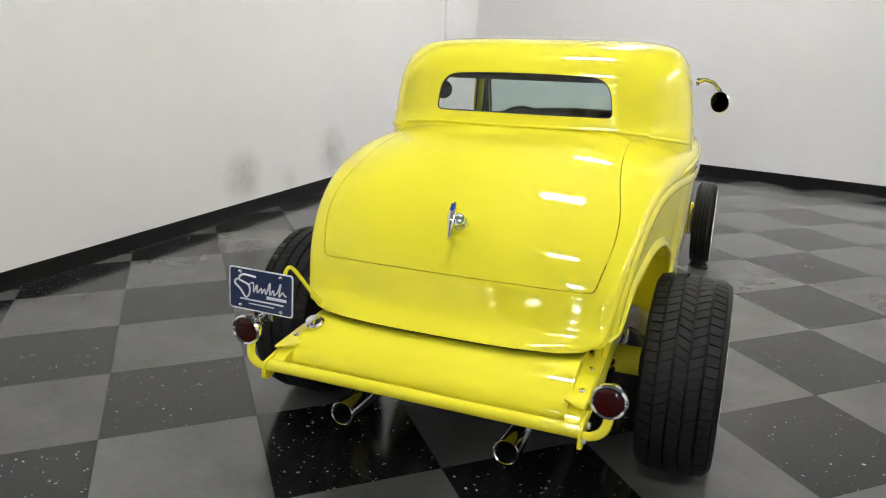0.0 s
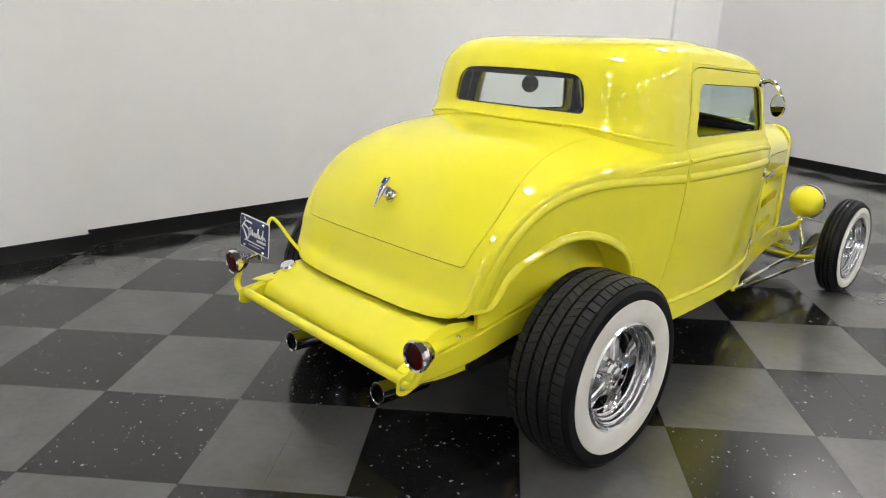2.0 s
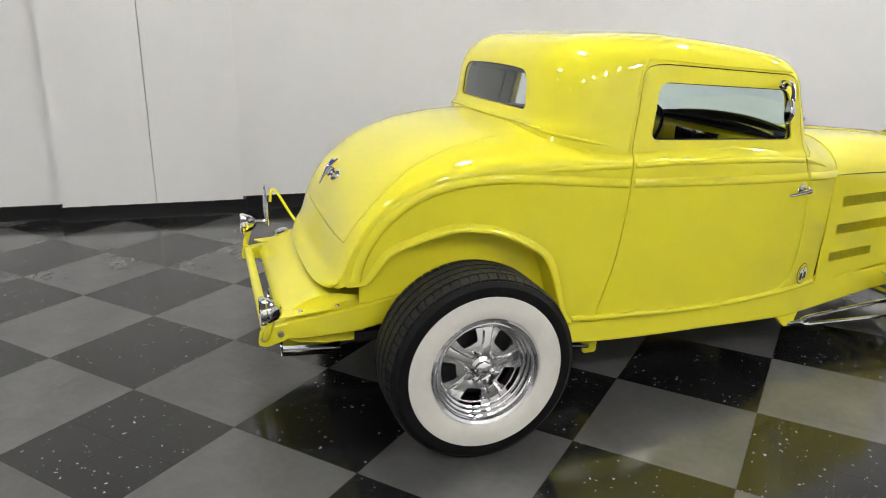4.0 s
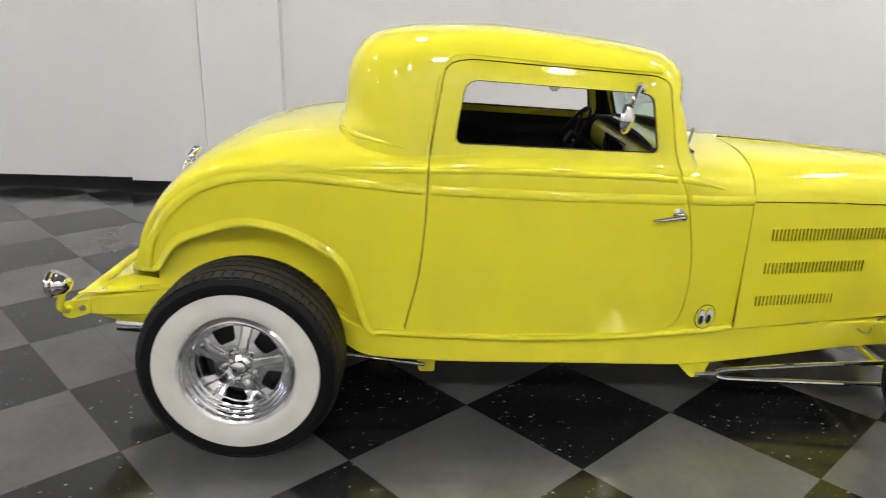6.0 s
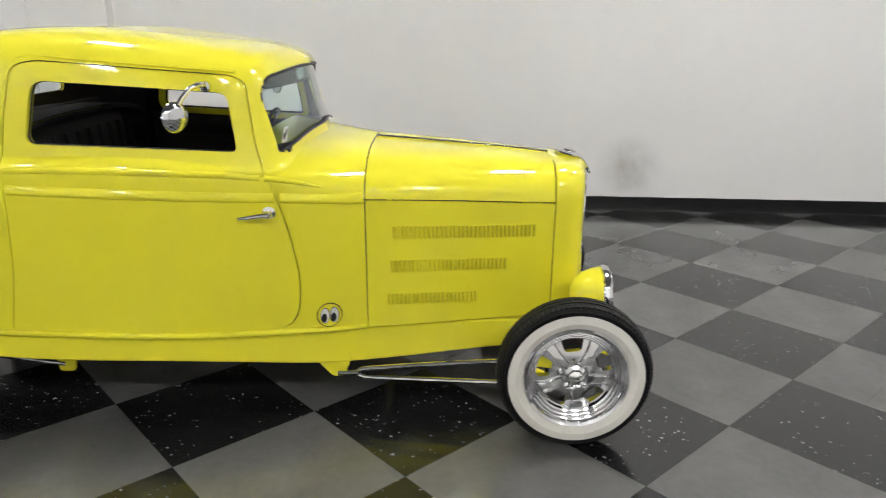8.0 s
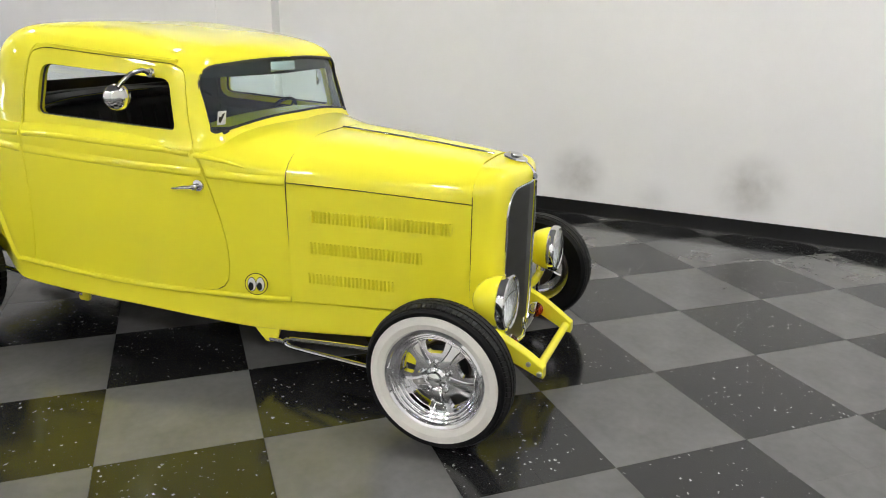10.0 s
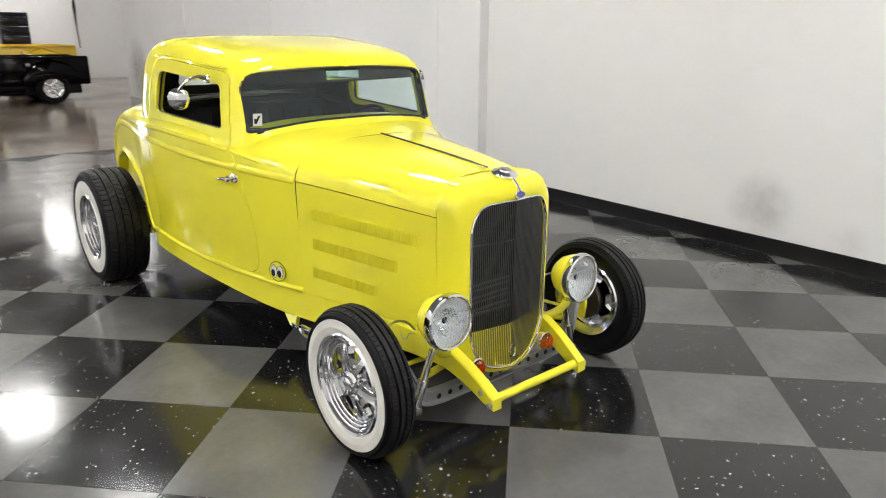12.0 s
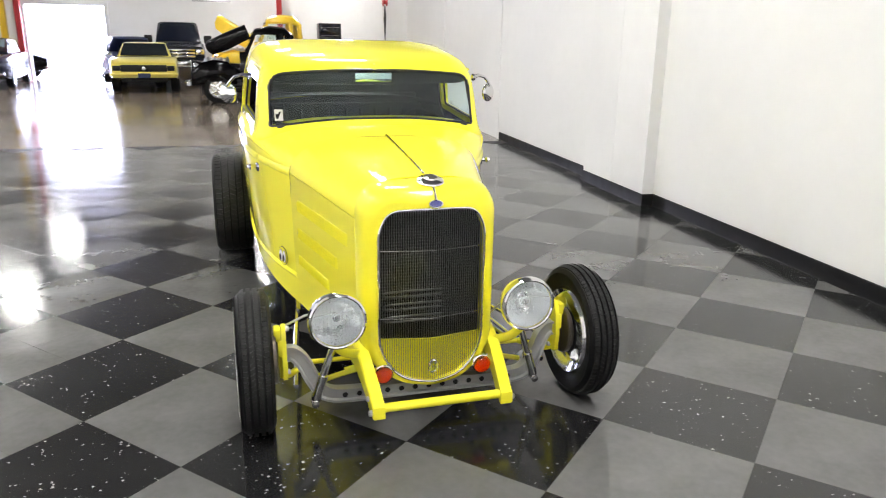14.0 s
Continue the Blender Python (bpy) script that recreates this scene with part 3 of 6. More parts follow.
for sgn in (-1, 1):
    bm = bmesh.new()
    grid = [[bm.verts.new((r[0], y + sgn * 0.002, z)) for y, z in hood_half(r[1], r[2], r[3], side=sgn)] for r in rows]
    for a, b in zip(grid, grid[1:]):
        for j in range(len(a) - 1):
            q = (a[j], a[j + 1], b[j + 1], b[j])
            bm.faces.new(q if sgn > 0 else q[::-1])
    me = bpy.data.meshes.new("hood")
    bmesh.ops.recalc_face_normals(bm, faces=bm.faces)
    if bm.faces[0].normal.z < 0:
        bmesh.ops.reverse_faces(bm, faces=bm.faces)
    bm.to_mesh(me)
    bm.free()
    part_mesh("hood_top", thicken(me, 0.006), PAINT, coupe)
    # side panel
    bm = bmesh.new()
    grid = []
    for r in rows:
        zt, zb = r[2] - 0.005, 0.370 - (r[0] - 1.93) * 0.014
        grid.append([bm.verts.new((r[0], sgn * (r[3] + 0.0005 - 0.012 * t ** 2), zt + (zb - zt) * t)) for t in np.linspace(0, 1, 8)])
    for a, b in zip(grid, grid[1:]):
        for j in range(7):
            q = (a[j], a[j + 1], b[j + 1], b[j])
            bm.faces.new(q if sgn > 0 else q[::-1])
    bmesh.ops.recalc_face_normals(bm, faces=bm.faces)
    if bm.faces[0].normal.y * sgn < 0:
        bmesh.ops.reverse_faces(bm, faces=bm.faces)
    me = bpy.data.meshes.new("hood_side")
    bm.to_mesh(me)
    bm.free()
    panel = part_mesh("hood_side", thicken(me, 0.006), PAINT, coupe)
    # louvres: three rows of raised slots
    for z0, z1, x0, x1, count in ((0.742, 0.800, 2.035, 2.63, 34), (0.602, 0.658, 2.025, 2.51, 28), (0.462, 0.514, 2.01, 2.39, 22)):
        for k in range(count):
            x = x0 + (x1 - x0) * (k + 0.5) / count
            w = float(np.interp(x, [r[0] for r in rows], [r[3] for r in rows])) - 0.012 * ((r_z(x) - z0) / 0.52) ** 2 + 0.0005
            bm = bmesh.new()
            d = (x1 - x0) / count * 0.78
            fall = -0.042 * (x - x0)
            za, zb = z0 + fall, z1 + fall
            lo, hi, tip = za + 0.004, zb - 0.004, 0.0105
            a = [bm.verts.new((x - d / 2, sgn * (w - 0.006), z)) for z in (za, zb)]
            b = [bm.verts.new((x + d / 2, sgn * (w - 0.006), z)) for z in (za, zb)]
            c = [bm.verts.new((x - d / 2 + 0.002, sgn * (w + tip), z)) for z in (lo, hi)]
            e = [bm.verts.new((x - d / 2 + 0.005, sgn * (w + tip), z)) for z in (lo, hi)]
            for q in ((c[0], c[1], e[1], e[0]), (e[0], e[1], b[1], b[0]), (a[0], c[0], e[0], b[0]), (a[1], b[1], e[1], c[1])):
                bm.faces.new(q)
            bmesh.ops.recalc_face_normals(bm, faces=bm.faces)
            part("louver", bm, PAINT, panel)
        # Black quads on the uncut panel paint in the shade of the louver mouths.
        bm = bmesh.new()
        for k in range(count):
            xa = x0 + (x1 - x0) * (k + 0.14) / count
            xb = xa + (x1 - x0) / count * 0.3
            q = []
            fall = -0.042 * (xa - x0)
            for x, z in ((xa, z0 + fall + 0.004), (xb, z0 + fall + 0.004), (xb, z1 + fall - 0.004), (xa, z1 + fall - 0.004)):
                q.append(bm.verts.new((x, sgn * (float(np.interp(x, [r[0] for r in rows], [r[3] for r in rows])) + 0.0012 - 0.012 * ((r_z(x) - z) / 0.52) ** 2), z)))
            bm.faces.new(q if sgn < 0 else q[::-1])
        tagged(part("louver_shade", bm, BLACK, panel, "black patches for the shade in the louver openings", 0), kind="stuff")

# hood hinge strip
bm = bmesh.new()
tube(bm, [(x, 0, z + 0.004) for x, z in ((1.94, 1.087), (2.1, 1.076), (2.3, 1.061), (2.5, 1.044), (2.70, 1.023))], 0.006, 8)
part("hood_hinge", bm, CHROME, coupe, "chrome hinge strip along the hood")


def shell_outline(w, top, bot, n=8):
    """Outline of the radiator shell in y and z."""
    return rounded([(0, bot), (w * 0.62, bot + 0.022), (w, bot + 0.14), (w, 0.60), (w, top - 0.09), (w * 0.80, top - 0.012), (0, top),
                    (-w * 0.80, top - 0.012), (-w, top - 0.09), (-w, 0.60), (-w, bot + 0.14), (-w * 0.62, bot + 0.022)],
                   [0.1, 0.1, 0.11, 0.1, 0.075, 0.07, 0.2, 0.07, 0.075, 0.1, 0.11, 0.1], n)


def nose(x, y, f=1.0):
    """The grille and its shell come to a soft point in the middle."""
    return x + f * 0.048 * max(0.0, 1 - abs(y) / 0.25) ** 0.9


def loft(bm, loops, closed=True):
    vs = [[bm.verts.new(p) for p in l] for l in loops]
    for a, b in zip(vs, vs[1:]):
        n = len(a)
        for i in range(n if closed else n - 1):
            bm.faces.new((a[i], a[(i + 1) % n], b[(i + 1) % n], b[i]))
    return vs


bm = bmesh.new()
loops = []
for x, w, top, bot, f in ((2.707, 0.284, 1.012, 0.170, 0), (2.708, 0.291, 1.019, 0.160, 0), (2.75, 0.288, 1.018, 0.156, 0.2), (2.785, 0.280, 1.012, 0.156, 0.6),
                          (2.810, 0.268, 1.000, 0.157, 0.9), (2.824, 0.252, 0.980, 0.160, 1), (2.830, 0.234, 0.950, 0.168, 1), (2.829, 0.222, 0.928, 0.178, 1),
                          (2.822, 0.217, 0.922, 0.182, 1), (2.80, 0.217, 0.922, 0.182, 1), (2.73, 0.26, 0.97, 0.175, 0)):
    loops.append([(nose(x, y, f), y, z) for y, z in shell_outline(w, top, bot)])
loft(bm, loops)
bmesh.ops.recalc_face_normals(bm, faces=bm.faces)
rad_shell = part("radiator_shell", bm, PAINT, coupe)
bm = bmesh.new()
ring = [(nose(2.831, y), y, z) for y, z in shell_outline(0.2205, 0.926, 0.180)]
tube(bm, ring + ring[:2], 0.0055, 8, False)
part("grille_surround", bm, CHROME, rad_shell, "thin chrome edge round the grille")


# ---- wheels ----
def make_wheel(R, width, wall_out, rim_r, dish, tread_rows):
    """A wheel round the y axis, its outer face towards -y, centre at the origin."""
    e = new("wheel")
    e.parent = coupe
    h = width / 2
    bm = bmesh.new()
    lathe(bm, [(rim_r + 0.004, -h + 0.022), (rim_r + 0.02, -h + 0.006), (wall_out - 0.03, -h - 0.004), (wall_out, -h - 0.002), (wall_out + 0.012, -h - 0.006),
               (R - 0.030, -h - 0.004), (R - 0.014, -h + 0.010), (R - 0.012, -h + 0.030), (R - 0.010, 0), (R - 0.012, h - 0.030), (R - 0.014, h - 0.012), (R - 0.028, h - 0.004),
               (wall_out, h), (rim_r + 0.02, h - 0.008), (rim_r, h - 0.022)], 72)
    tyre = part("tyre", bm, RUBBER, e, "black tyre")
    bm = bmesh.new()
    lathe(bm, [(rim_r + 0.003, -h + 0.018), (rim_r + 0.012, -h + 0.002), (rim_r + 0.03, -h - 0.0065), ((rim_r + wall_out) / 2, -h - 0.0085), (wall_out - 0.02, -h - 0.0075), (wall_out - 0.004, -h - 0.0045), (wall_out, -h + 0.004)], 72)
    part("whitewall", bm, WHITEWALL, tyre, "broad white sidewall band")
    # tread: ribs cut by slanted grooves, the outer rows wrapped over the shoulder
    bm = bmesh.new()
    n = 64 if R > 0.33 else 90
    span = width - 0.022
    edges = [-span / 2 + span * k / tread_rows for k in range(tread_rows + 1)]
    for k in range(tread_rows):
        shoulder = k in (0, tread_rows - 1)
        y0, y1 = edges[k] + 0.0045, edges[k + 1] - 0.0045
        lean = (0.15 if shoulder else 0.55) * math.pi / n * (1 if k % 2 else -1)
        for i in range(n):
            t0 = 2 * math.pi * (i + 0.37 * k) / n
            t1 = t0 + 2 * math.pi / n * (0.86 if shoulder else 0.93)
            quad = [(t0 - lean, y0), (t1 - lean, y0), (t1 + lean, y1), (t0 + lean, y1)]

            def high(y):
                return R + 0.003 - 0.013 * max(0.0, (abs(y) - span / 2 + 0.030) / 0.030) ** 2
            top = [bm.verts.new((high(y) * math.cos(t), y, high(y) * math.sin(t))) for t, y in quad]
            low = [bm.verts.new(((R - 0.016) * math.cos(t), y, (R - 0.016) * math.sin(t))) for t, y in quad]
            bm.faces.new(top)
            for q in range(4):
                bm.faces.new((top[q], low[q], low[(q + 1) % 4], top[(q + 1) % 4]))
    bmesh.ops.recalc_face_normals(bm, faces=bm.faces)
    tagged(part("tread", bm, TREAD, tyre, "", 0), kind="stuff")
    # rim barrel with rolled steps
    bm = bmesh.new()
    o = -h
    steps = [(rim_r + 0.008, o + 0.02), (rim_r + 0.010, o + 0.004), (rim_r + 0.002, o - 0.003), (rim_r - 0.007, o + 0.003), (rim_r - 0.010, o + 0.016)]
    for k in range(3):
        r, y = rim_r - 0.012 - 0.011 * k, o + 0.018 + dish * 0.30 * k
        steps += [(r, y), (r - 0.005, y - 0.002), (r - 0.009, y + 0.001), (r - 0.0105, y + dish * 0.26)]
    steps += [(rim_r - 0.047, o + dish + 0.035), (rim_r - 0.047, h - 0.03), (rim_r - 0.006, h - 0.004), (rim_r + 0.004, h - 0.02)]
    lathe(bm, steps, 72)
    rim = part("rim", bm, POLISHED, e, "polished stepped rim")
    # cast centre: a dished plate with five rounded windows
    yc = o + dish + 0.015
    ro = rim_r - 0.040
    bm = bmesh.new()
    lathe(bm, [(0.018, yc - 0.014), (0.050, yc - 0.013), (0.085, yc - 0.006), (ro - 0.030, yc + 0.004), (ro - 0.008, yc + 0.010), (ro, yc + 0.011),
               (ro, yc + 0.034), (ro - 0.030, yc + 0.030), (0.085, yc + 0.020), (0.018, yc + 0.016), (0.018, yc - 0.014)], 80)
    bmesh.ops.remove_doubles(bm, verts=bm.verts, dist=0.0002)
    bmesh.ops.recalc_face_normals(bm, faces=bm.faces)
    centre = bpy.data.meshes.new("wheel_centre")
    bm.to_mesh(centre)
    bm.free()
    holes = []
    for k in range(5):
        b = 2 * math.pi * (k + 0.5) / 5 + math.pi / 2
        ri_, ra = 0.094, ro - 0.012
        trap = [(ri_, -0.030), (ra, -0.046), (ra + 0.002, 0.0), (ra, 0.046), (ri_, 0.030)]
        trap = rounded(trap, [0.012, 0.018, 0.03, 0.018, 0.012], 4)
        holes.append(cutter([(x * math.cos(b) - z * math.sin(b), x * math.sin(b) + z * math.cos(b)) for x, z in trap], "y", yc - 0.1, yc + 0.1))
    centre = carve(centre, holes)
    drop(holes)
    part_mesh("wheel_centre", centre, POLISHED, rim, "polished cast centre with five windows", 40)
    for k in range(5):
        a = 2 * math.pi * (k / 5) + math.pi / 2
        bm = bmesh.new()
        prof = [(0.050, 0.020, yc - 0.020), (0.075, 0.018, yc - 0.017), (0.105, 0.017, yc - 0.009), (ro - 0.030, 0.019, yc - 0.001), (ro - 0.012, 0.024, yc + 0.006), (ro, 0.030, yc + 0.010)]
        loops = []
        for r, w, y in prof:
            loops.append([(r, y + 0.022, -w), (r, y + 0.003, -w), (r, y - 0.003, -w * 0.72), (r, y - 0.004, 0), (r, y - 0.003, w * 0.72), (r, y + 0.003, w), (r, y + 0.022, w)])
        vs = loft(bm, loops)
        bm.faces.new(vs[0][::-1])
        bm.faces.new(vs[-1])
        bmesh.ops.recalc_face_normals(bm, faces=bm.faces)
        bmesh.ops.transform(bm, matrix=Matrix.Rotation(-a, 4, "Y"), verts=bm.verts)
        part("spoke", bm, CHROME, rim)
        bm = bmesh.new()
        b = a + math.pi / 5
        lathe(bm, [(0.0, yc - 0.036), (0.007, yc - 0.035), (0.010, yc - 0.027), (0.0105, yc + 0.01)], 8,
              Matrix.Translation((0.060 * math.cos(b), 0, 0.060 * math.sin(b))))
        part("lug_nut", bm, CHROME, rim)
    bm = bmesh.new()
    lathe(bm, [(0.0, yc - 0.046), (0.018, yc - 0.045), (0.027, yc - 0.039), (0.030, yc - 0.028), (0.036, yc - 0.024), (0.042, yc - 0.020), (0.044, yc - 0.008), (0.044, yc + 0.03)], 36)
    part("hub_cap", bm, CHROME, rim, "chrome centre cap")
    # brake drum behind the spokes
    bm = bmesh.new()
    drum = rim_r * (0.72 if R > 0.33 else 0.54)
    lathe(bm, [(0.0, yc + 0.055), (drum - 0.008, yc + 0.055), (drum, yc + 0.06), (drum, h - 0.02), (0.0, h - 0.018)], 40)
    part("brake_disc", bm, BLACK, e)
    return e


REAR_R, REAR_W, FRONT_R, FRONT_W = 0.362, 0.262, 0.294, 0.128
rear = make_wheel(REAR_R, REAR_W, 0.299, 0.202, 0.055, 5)
rear.matrix_basis = pose(0, -0.775, REAR_R + 0.002, 0, 12, 0)
copy_thing(rear, pose(0, 0.775, REAR_R + 0.002, 0, 0, 180))
front = make_wheel(FRONT_R, FRONT_W, 0.261, 0.195, 0.035, 4)
front.matrix_basis = pose(2.745, -0.711, FRONT_R + 0.002, 0, 30, 0)
copy_thing(front, pose(2.745, 0.711, FRONT_R + 0.002, 0, 20, 180))


# ---- car: trim, glass and cabin ----
TROWS = smooth_rows(TUB, 6)


def side_y(x, z):
    """Half width of the tub's outer face at x and z."""
    xs = [r[2] for r in TROWS]
    w, zs, zb, tuck = (float(np.interp(x, xs, [r[k] for r in TROWS])) for k in (4, 3, 5, 6))
    t = min(1.0, max(0.0, (zs - z) / max(0.05, zs - zb)))
    return w - tuck * t ** 1.6


CREASE = [(-0.405, 0.635), (-0.385, 0.72), (-0.345, 0.80), (-0.285, 0.875), (-0.19, 0.948), (-0.07, 0.995), (0.08, 1.017), (0.24, 1.016), (0.42, 1.004), (0.65, 0.986)]
FORE = [(0.678, 0.986), (0.95, 0.976), (1.2, 0.966), (1.42, 0.957), (1.612, 0.948)]
COWLLINE = [(1.634, 0.946), (1.75, 0.934), (1.86, 0.922), (1.93, 0.915)]
for sgn in (-1, 1):
    for nm, line, host in (("quarter_bead", CREASE, coupe), ("door_bead", FORE, door_right if sgn < 0 else door_left), ("cowl_bead", COWLLINE, coupe)):
        bm = bmesh.new()
        pts = [tuple(q) for q in smooth_rows([(x, z) for x, z in line], 5)]
        loops = []
        for i, (x, z) in enumerate(pts):
            ax, az = pts[max(i - 1, 0)]
            bx, bz = pts[min(i + 1, len(pts) - 1)]
            n2 = Vector((-(bz - az), bx - ax)).normalized()
            loop = []
            for up_, out in ((0.024, -0.003), (0.016, 0.0035), (0.006, 0.0075), (-0.004, 0.0095), (-0.012, 0.0085), (-0.016, 0.004), (-0.017, -0.004)):
                px, pz = x + n2.x * up_, z + n2.y * up_
                loop.append((px, sgn * (side_y(px, pz) + out), pz))
            loops.append(loop)
        loft(bm, loops, False)
        bmesh.ops.recalc_face_normals(bm, faces=bm.faces)
        part(nm, bm, PAINT, host, "", 70)
    # flared lip round the wheel arch, rolled under at its edge
    xs = [r[2] for r in TROWS]
    zbs = [r[5] for r in TROWS]
    pts = [(x, float(np.interp(x, xs, zbs))) for x in np.linspace(-0.44, 0.5, 60)]
    bm = bmesh.new()
    loops = []
    for i, (x, z) in enumerate(pts):
        ax, az = pts[max(i - 1, 0)]
        bx, bz = pts[min(i + 1, len(pts) - 1)]
        n2 = Vector((-(bz - az), bx - ax)).normalized()
        f = min(1.0, i / 9, (len(pts) - 1 - i) / 9) ** 0.7
        loop = []
        for up_, out in ((0.022, -0.003), (0.015, 0.003), (0.008, 0.010), (0.001, 0.017), (-0.007, 0.020), (-0.013, 0.017), (-0.016, 0.010), (-0.013, -0.004), (-0.008, -0.03)):
            px, pz = x + n2.x * up_ * (0.35 + 0.65 * f), z + n2.y * up_ * (0.35 + 0.65 * f)
            loop.append((px, sgn * (side_y(px, pz) + out * 0.8 * (0.25 + 0.75 * f)), pz))
        loops.append(loop)
    loft(bm, loops, False)
    bmesh.ops.recalc_face_normals(bm, faces=bm.faces)
    part("arch_lip", bm, PAINT, coupe, "", 60)
    # inner wheel house
    bm = bmesh.new()
    poly = [(x, min(float(np.interp(x, xs, zbs)) + 0.09, float(np.interp(x, xs, [r[3] for r in TROWS])) - 0.05)) for x in np.linspace(-0.385, 0.47, 24)]
    prism(bm, [(-0.385, 0.50)] + poly + [(0.535, 0.44), (0.535, 0.36), (0.35, 0.36), (0.2, 0.50)], "y", *sorted((sgn * 0.505, sgn * 0.525)))
    part("wheel_house", bm, PAINT, coupe)
    # liner across the arch, from the inner panel to the lip
    bm = bmesh.new()
    pts = [(x, float(np.interp(x, xs, zbs))) for x in np.linspace(-0.43, 0.515, 60)]
    loops = []
    for i, (x, z) in enumerate(pts):
        ax, az = pts[max(i - 1, 0)]
        bx, bz = pts[min(i + 1, len(pts) - 1)]
        n2 = Vector((-(bz - az), bx - ax)).normalized()
        y0 = side_y(x, z) - 0.004
        loops.append([(x + n2.x * d, sgn * y, z + n2.y * d) for d, y in ((-0.012, y0), (-0.006, 0.512), (0.002, 0.512), (-0.004, y0))])
    loft(bm, loops)
    bmesh.ops.recalc_face_normals(bm, faces=bm.faces)
    part("arch_liner", bm, PAINT, coupe)
    # rounded belt moulding at the foot of the cab
    for nm, x0, x1, host in (("belt_bead", 0.26, 0.655, coupe), ("belt_bead", 0.676, 1.566, door_right if sgn < 0 else door_left), ("belt_bead", 1.584, 1.78, coupe)):
        bm = bmesh.new()
        zb = lambda x: float(np.interp(x, [0.26, 0.36, 0.9, 1.2, 1.45, 1.6, 1.7, 1.78], [1.040, 1.052, 1.060, 1.050, 1.038, 1.022, 1.000, 0.975]))
        span = list(np.linspace(x0, x1, 20))
        tube(bm, [(x, sgn * (side_y(x, zb(x)) - 0.007), zb(x)) for x in span], [float(np.interp(x, [0.26, 0.42, 1.60, 1.78], [0.005, 0.0135, 0.0135, 0.005])) for x in span], 12)
        part(nm, bm, PAINT, host)
    # lower edge bead of the body above the frame
    bm = bmesh.new()
    pts = [(x, float(np.interp(x, xs, zbs))) for x in np.linspace(0.47, 1.92, 40)]
    tube(bm, [(x, sgn * (side_y(x, z) + 0.001), z + 0.012) for x, z in pts], 0.0135, 12)
    part("sill_bead", bm, PAINT, coupe)
    # drip bead over the door
    bm = bmesh.new()
    top = [(0.655, 1.085), (0.672, 1.20), (0.70, 1.36), (0.735, 1.432), (0.80, 1.45), (1.1, 1.427), (1.40, 1.405), (1.49, 1.398)]
    top = smooth_rows(top, 4)

    def cab_y(x, z):
        best = None
        for r in smooth_rows(CAB, 4):
            zz = sink(x, r[0])
            f = (x - r[1]) / max(0.1, r[2] - r[1])
            w = r[3] + (r[4] - r[3]) * f + swell(x, r[0])
            if best is None or abs(zz - z) < best[0]:
                best = (abs(zz - z), w)
        return best[1]

    tube(bm, [(x, sgn * (cab_y(x, z) - 0.004), z) for x, z in top], 0.0065, 6)
    part("drip_bead", bm, PAINT, coupe)


RINGS = []
for r in smooth_rows(CAB, 4):
    ring = []
    for p in cab_outline(*r[1:]):
        if p.x > 1.2:
            ring.append((p.y, p.x + 0.045 * (1 - (p.y / r[3]) ** 2) - 0.03, sink(p.x, r[0])))
    if len(ring) > 3:
        RINGS.append(sorted(ring))


def front_x(y, z):
    """The outer face of the cab's front at y and z."""
    xs_, zs_ = [], []
    for ring in RINGS:
        ys = [q[0] for q in ring]
        xs_.append(float(np.interp(abs(y), ys, [q[1] for q in ring])))
        zs_.append(float(np.interp(abs(y), ys, [q[2] for q in ring])))
    return float(np.interp(z, zs_, xs_))


def pane(name, poly, where, label):
    """A curved pane across an opening given by an outline in y and z."""
    ys = [p[0] for p in poly]
    cols = []
    n = 28
    k = len(poly)
    bm = bmesh.new()
    for i in range(n + 1):
        y = min(ys) + 0.002 + (max(ys) - min(ys) - 0.004) * i / n
        hits = []
        for j in range(k):
            (ya, za), (yb, zb) = poly[j], poly[(j + 1) % k]
            if (ya - y) * (yb - y) < 0:
                hits.append(za + (zb - za) * (y - ya) / (yb - ya))
        lo, hi = min(hits), max(hits)
        cols.append([bm.verts.new((where(y, lo + (hi - lo) * t), y, lo + (hi - lo) * t)) for t in (0, 0.33, 0.67, 1)])
    for a, b in zip(cols, cols[1:]):
        for j in range(3):
            bm.faces.new((a[j], a[j + 1], b[j + 1], b[j]))
    bmesh.ops.recalc_face_normals(bm, faces=bm.faces)
    me = bpy.data.meshes.new(name)
    bm.to_mesh(me)
    bm.free()
    ob = part_mesh(name, thicken(me, 0.004), TINTED if name == "windscreen" else GLASS, coupe, label)
    ob.visible_shadow = name == "windscreen"
    return ob


def foot_line():
    """From the middle of the cab's back round one corner to the door, falling to the belt line."""
    R_ = smooth_rows(CAB, 4)
    zs_ = [r[0] for r in R_]
    line = []
    for k in range(0, 30):
        f = k / 29
        z = 1.196 - 0.130 * max(0.0, (f - 0.35) / 0.65) ** 1.5
        row = [float(np.interp(z, zs_, [r[i] for r in R_])) for i in range(7)]
        q = cab_outline(*row[1:])[round(f * 26)]
        aft = min(1.0, max(0.0, (0.80 - q.x) / 0.35))
        aft = aft * aft * (3 - 2 * aft)
        if q.x < 0.64:
            line.append((q.x - rear_bow(q.y) * aft - 0.002, max(0.0, q.y) + 0.002 * f, z))
    return line


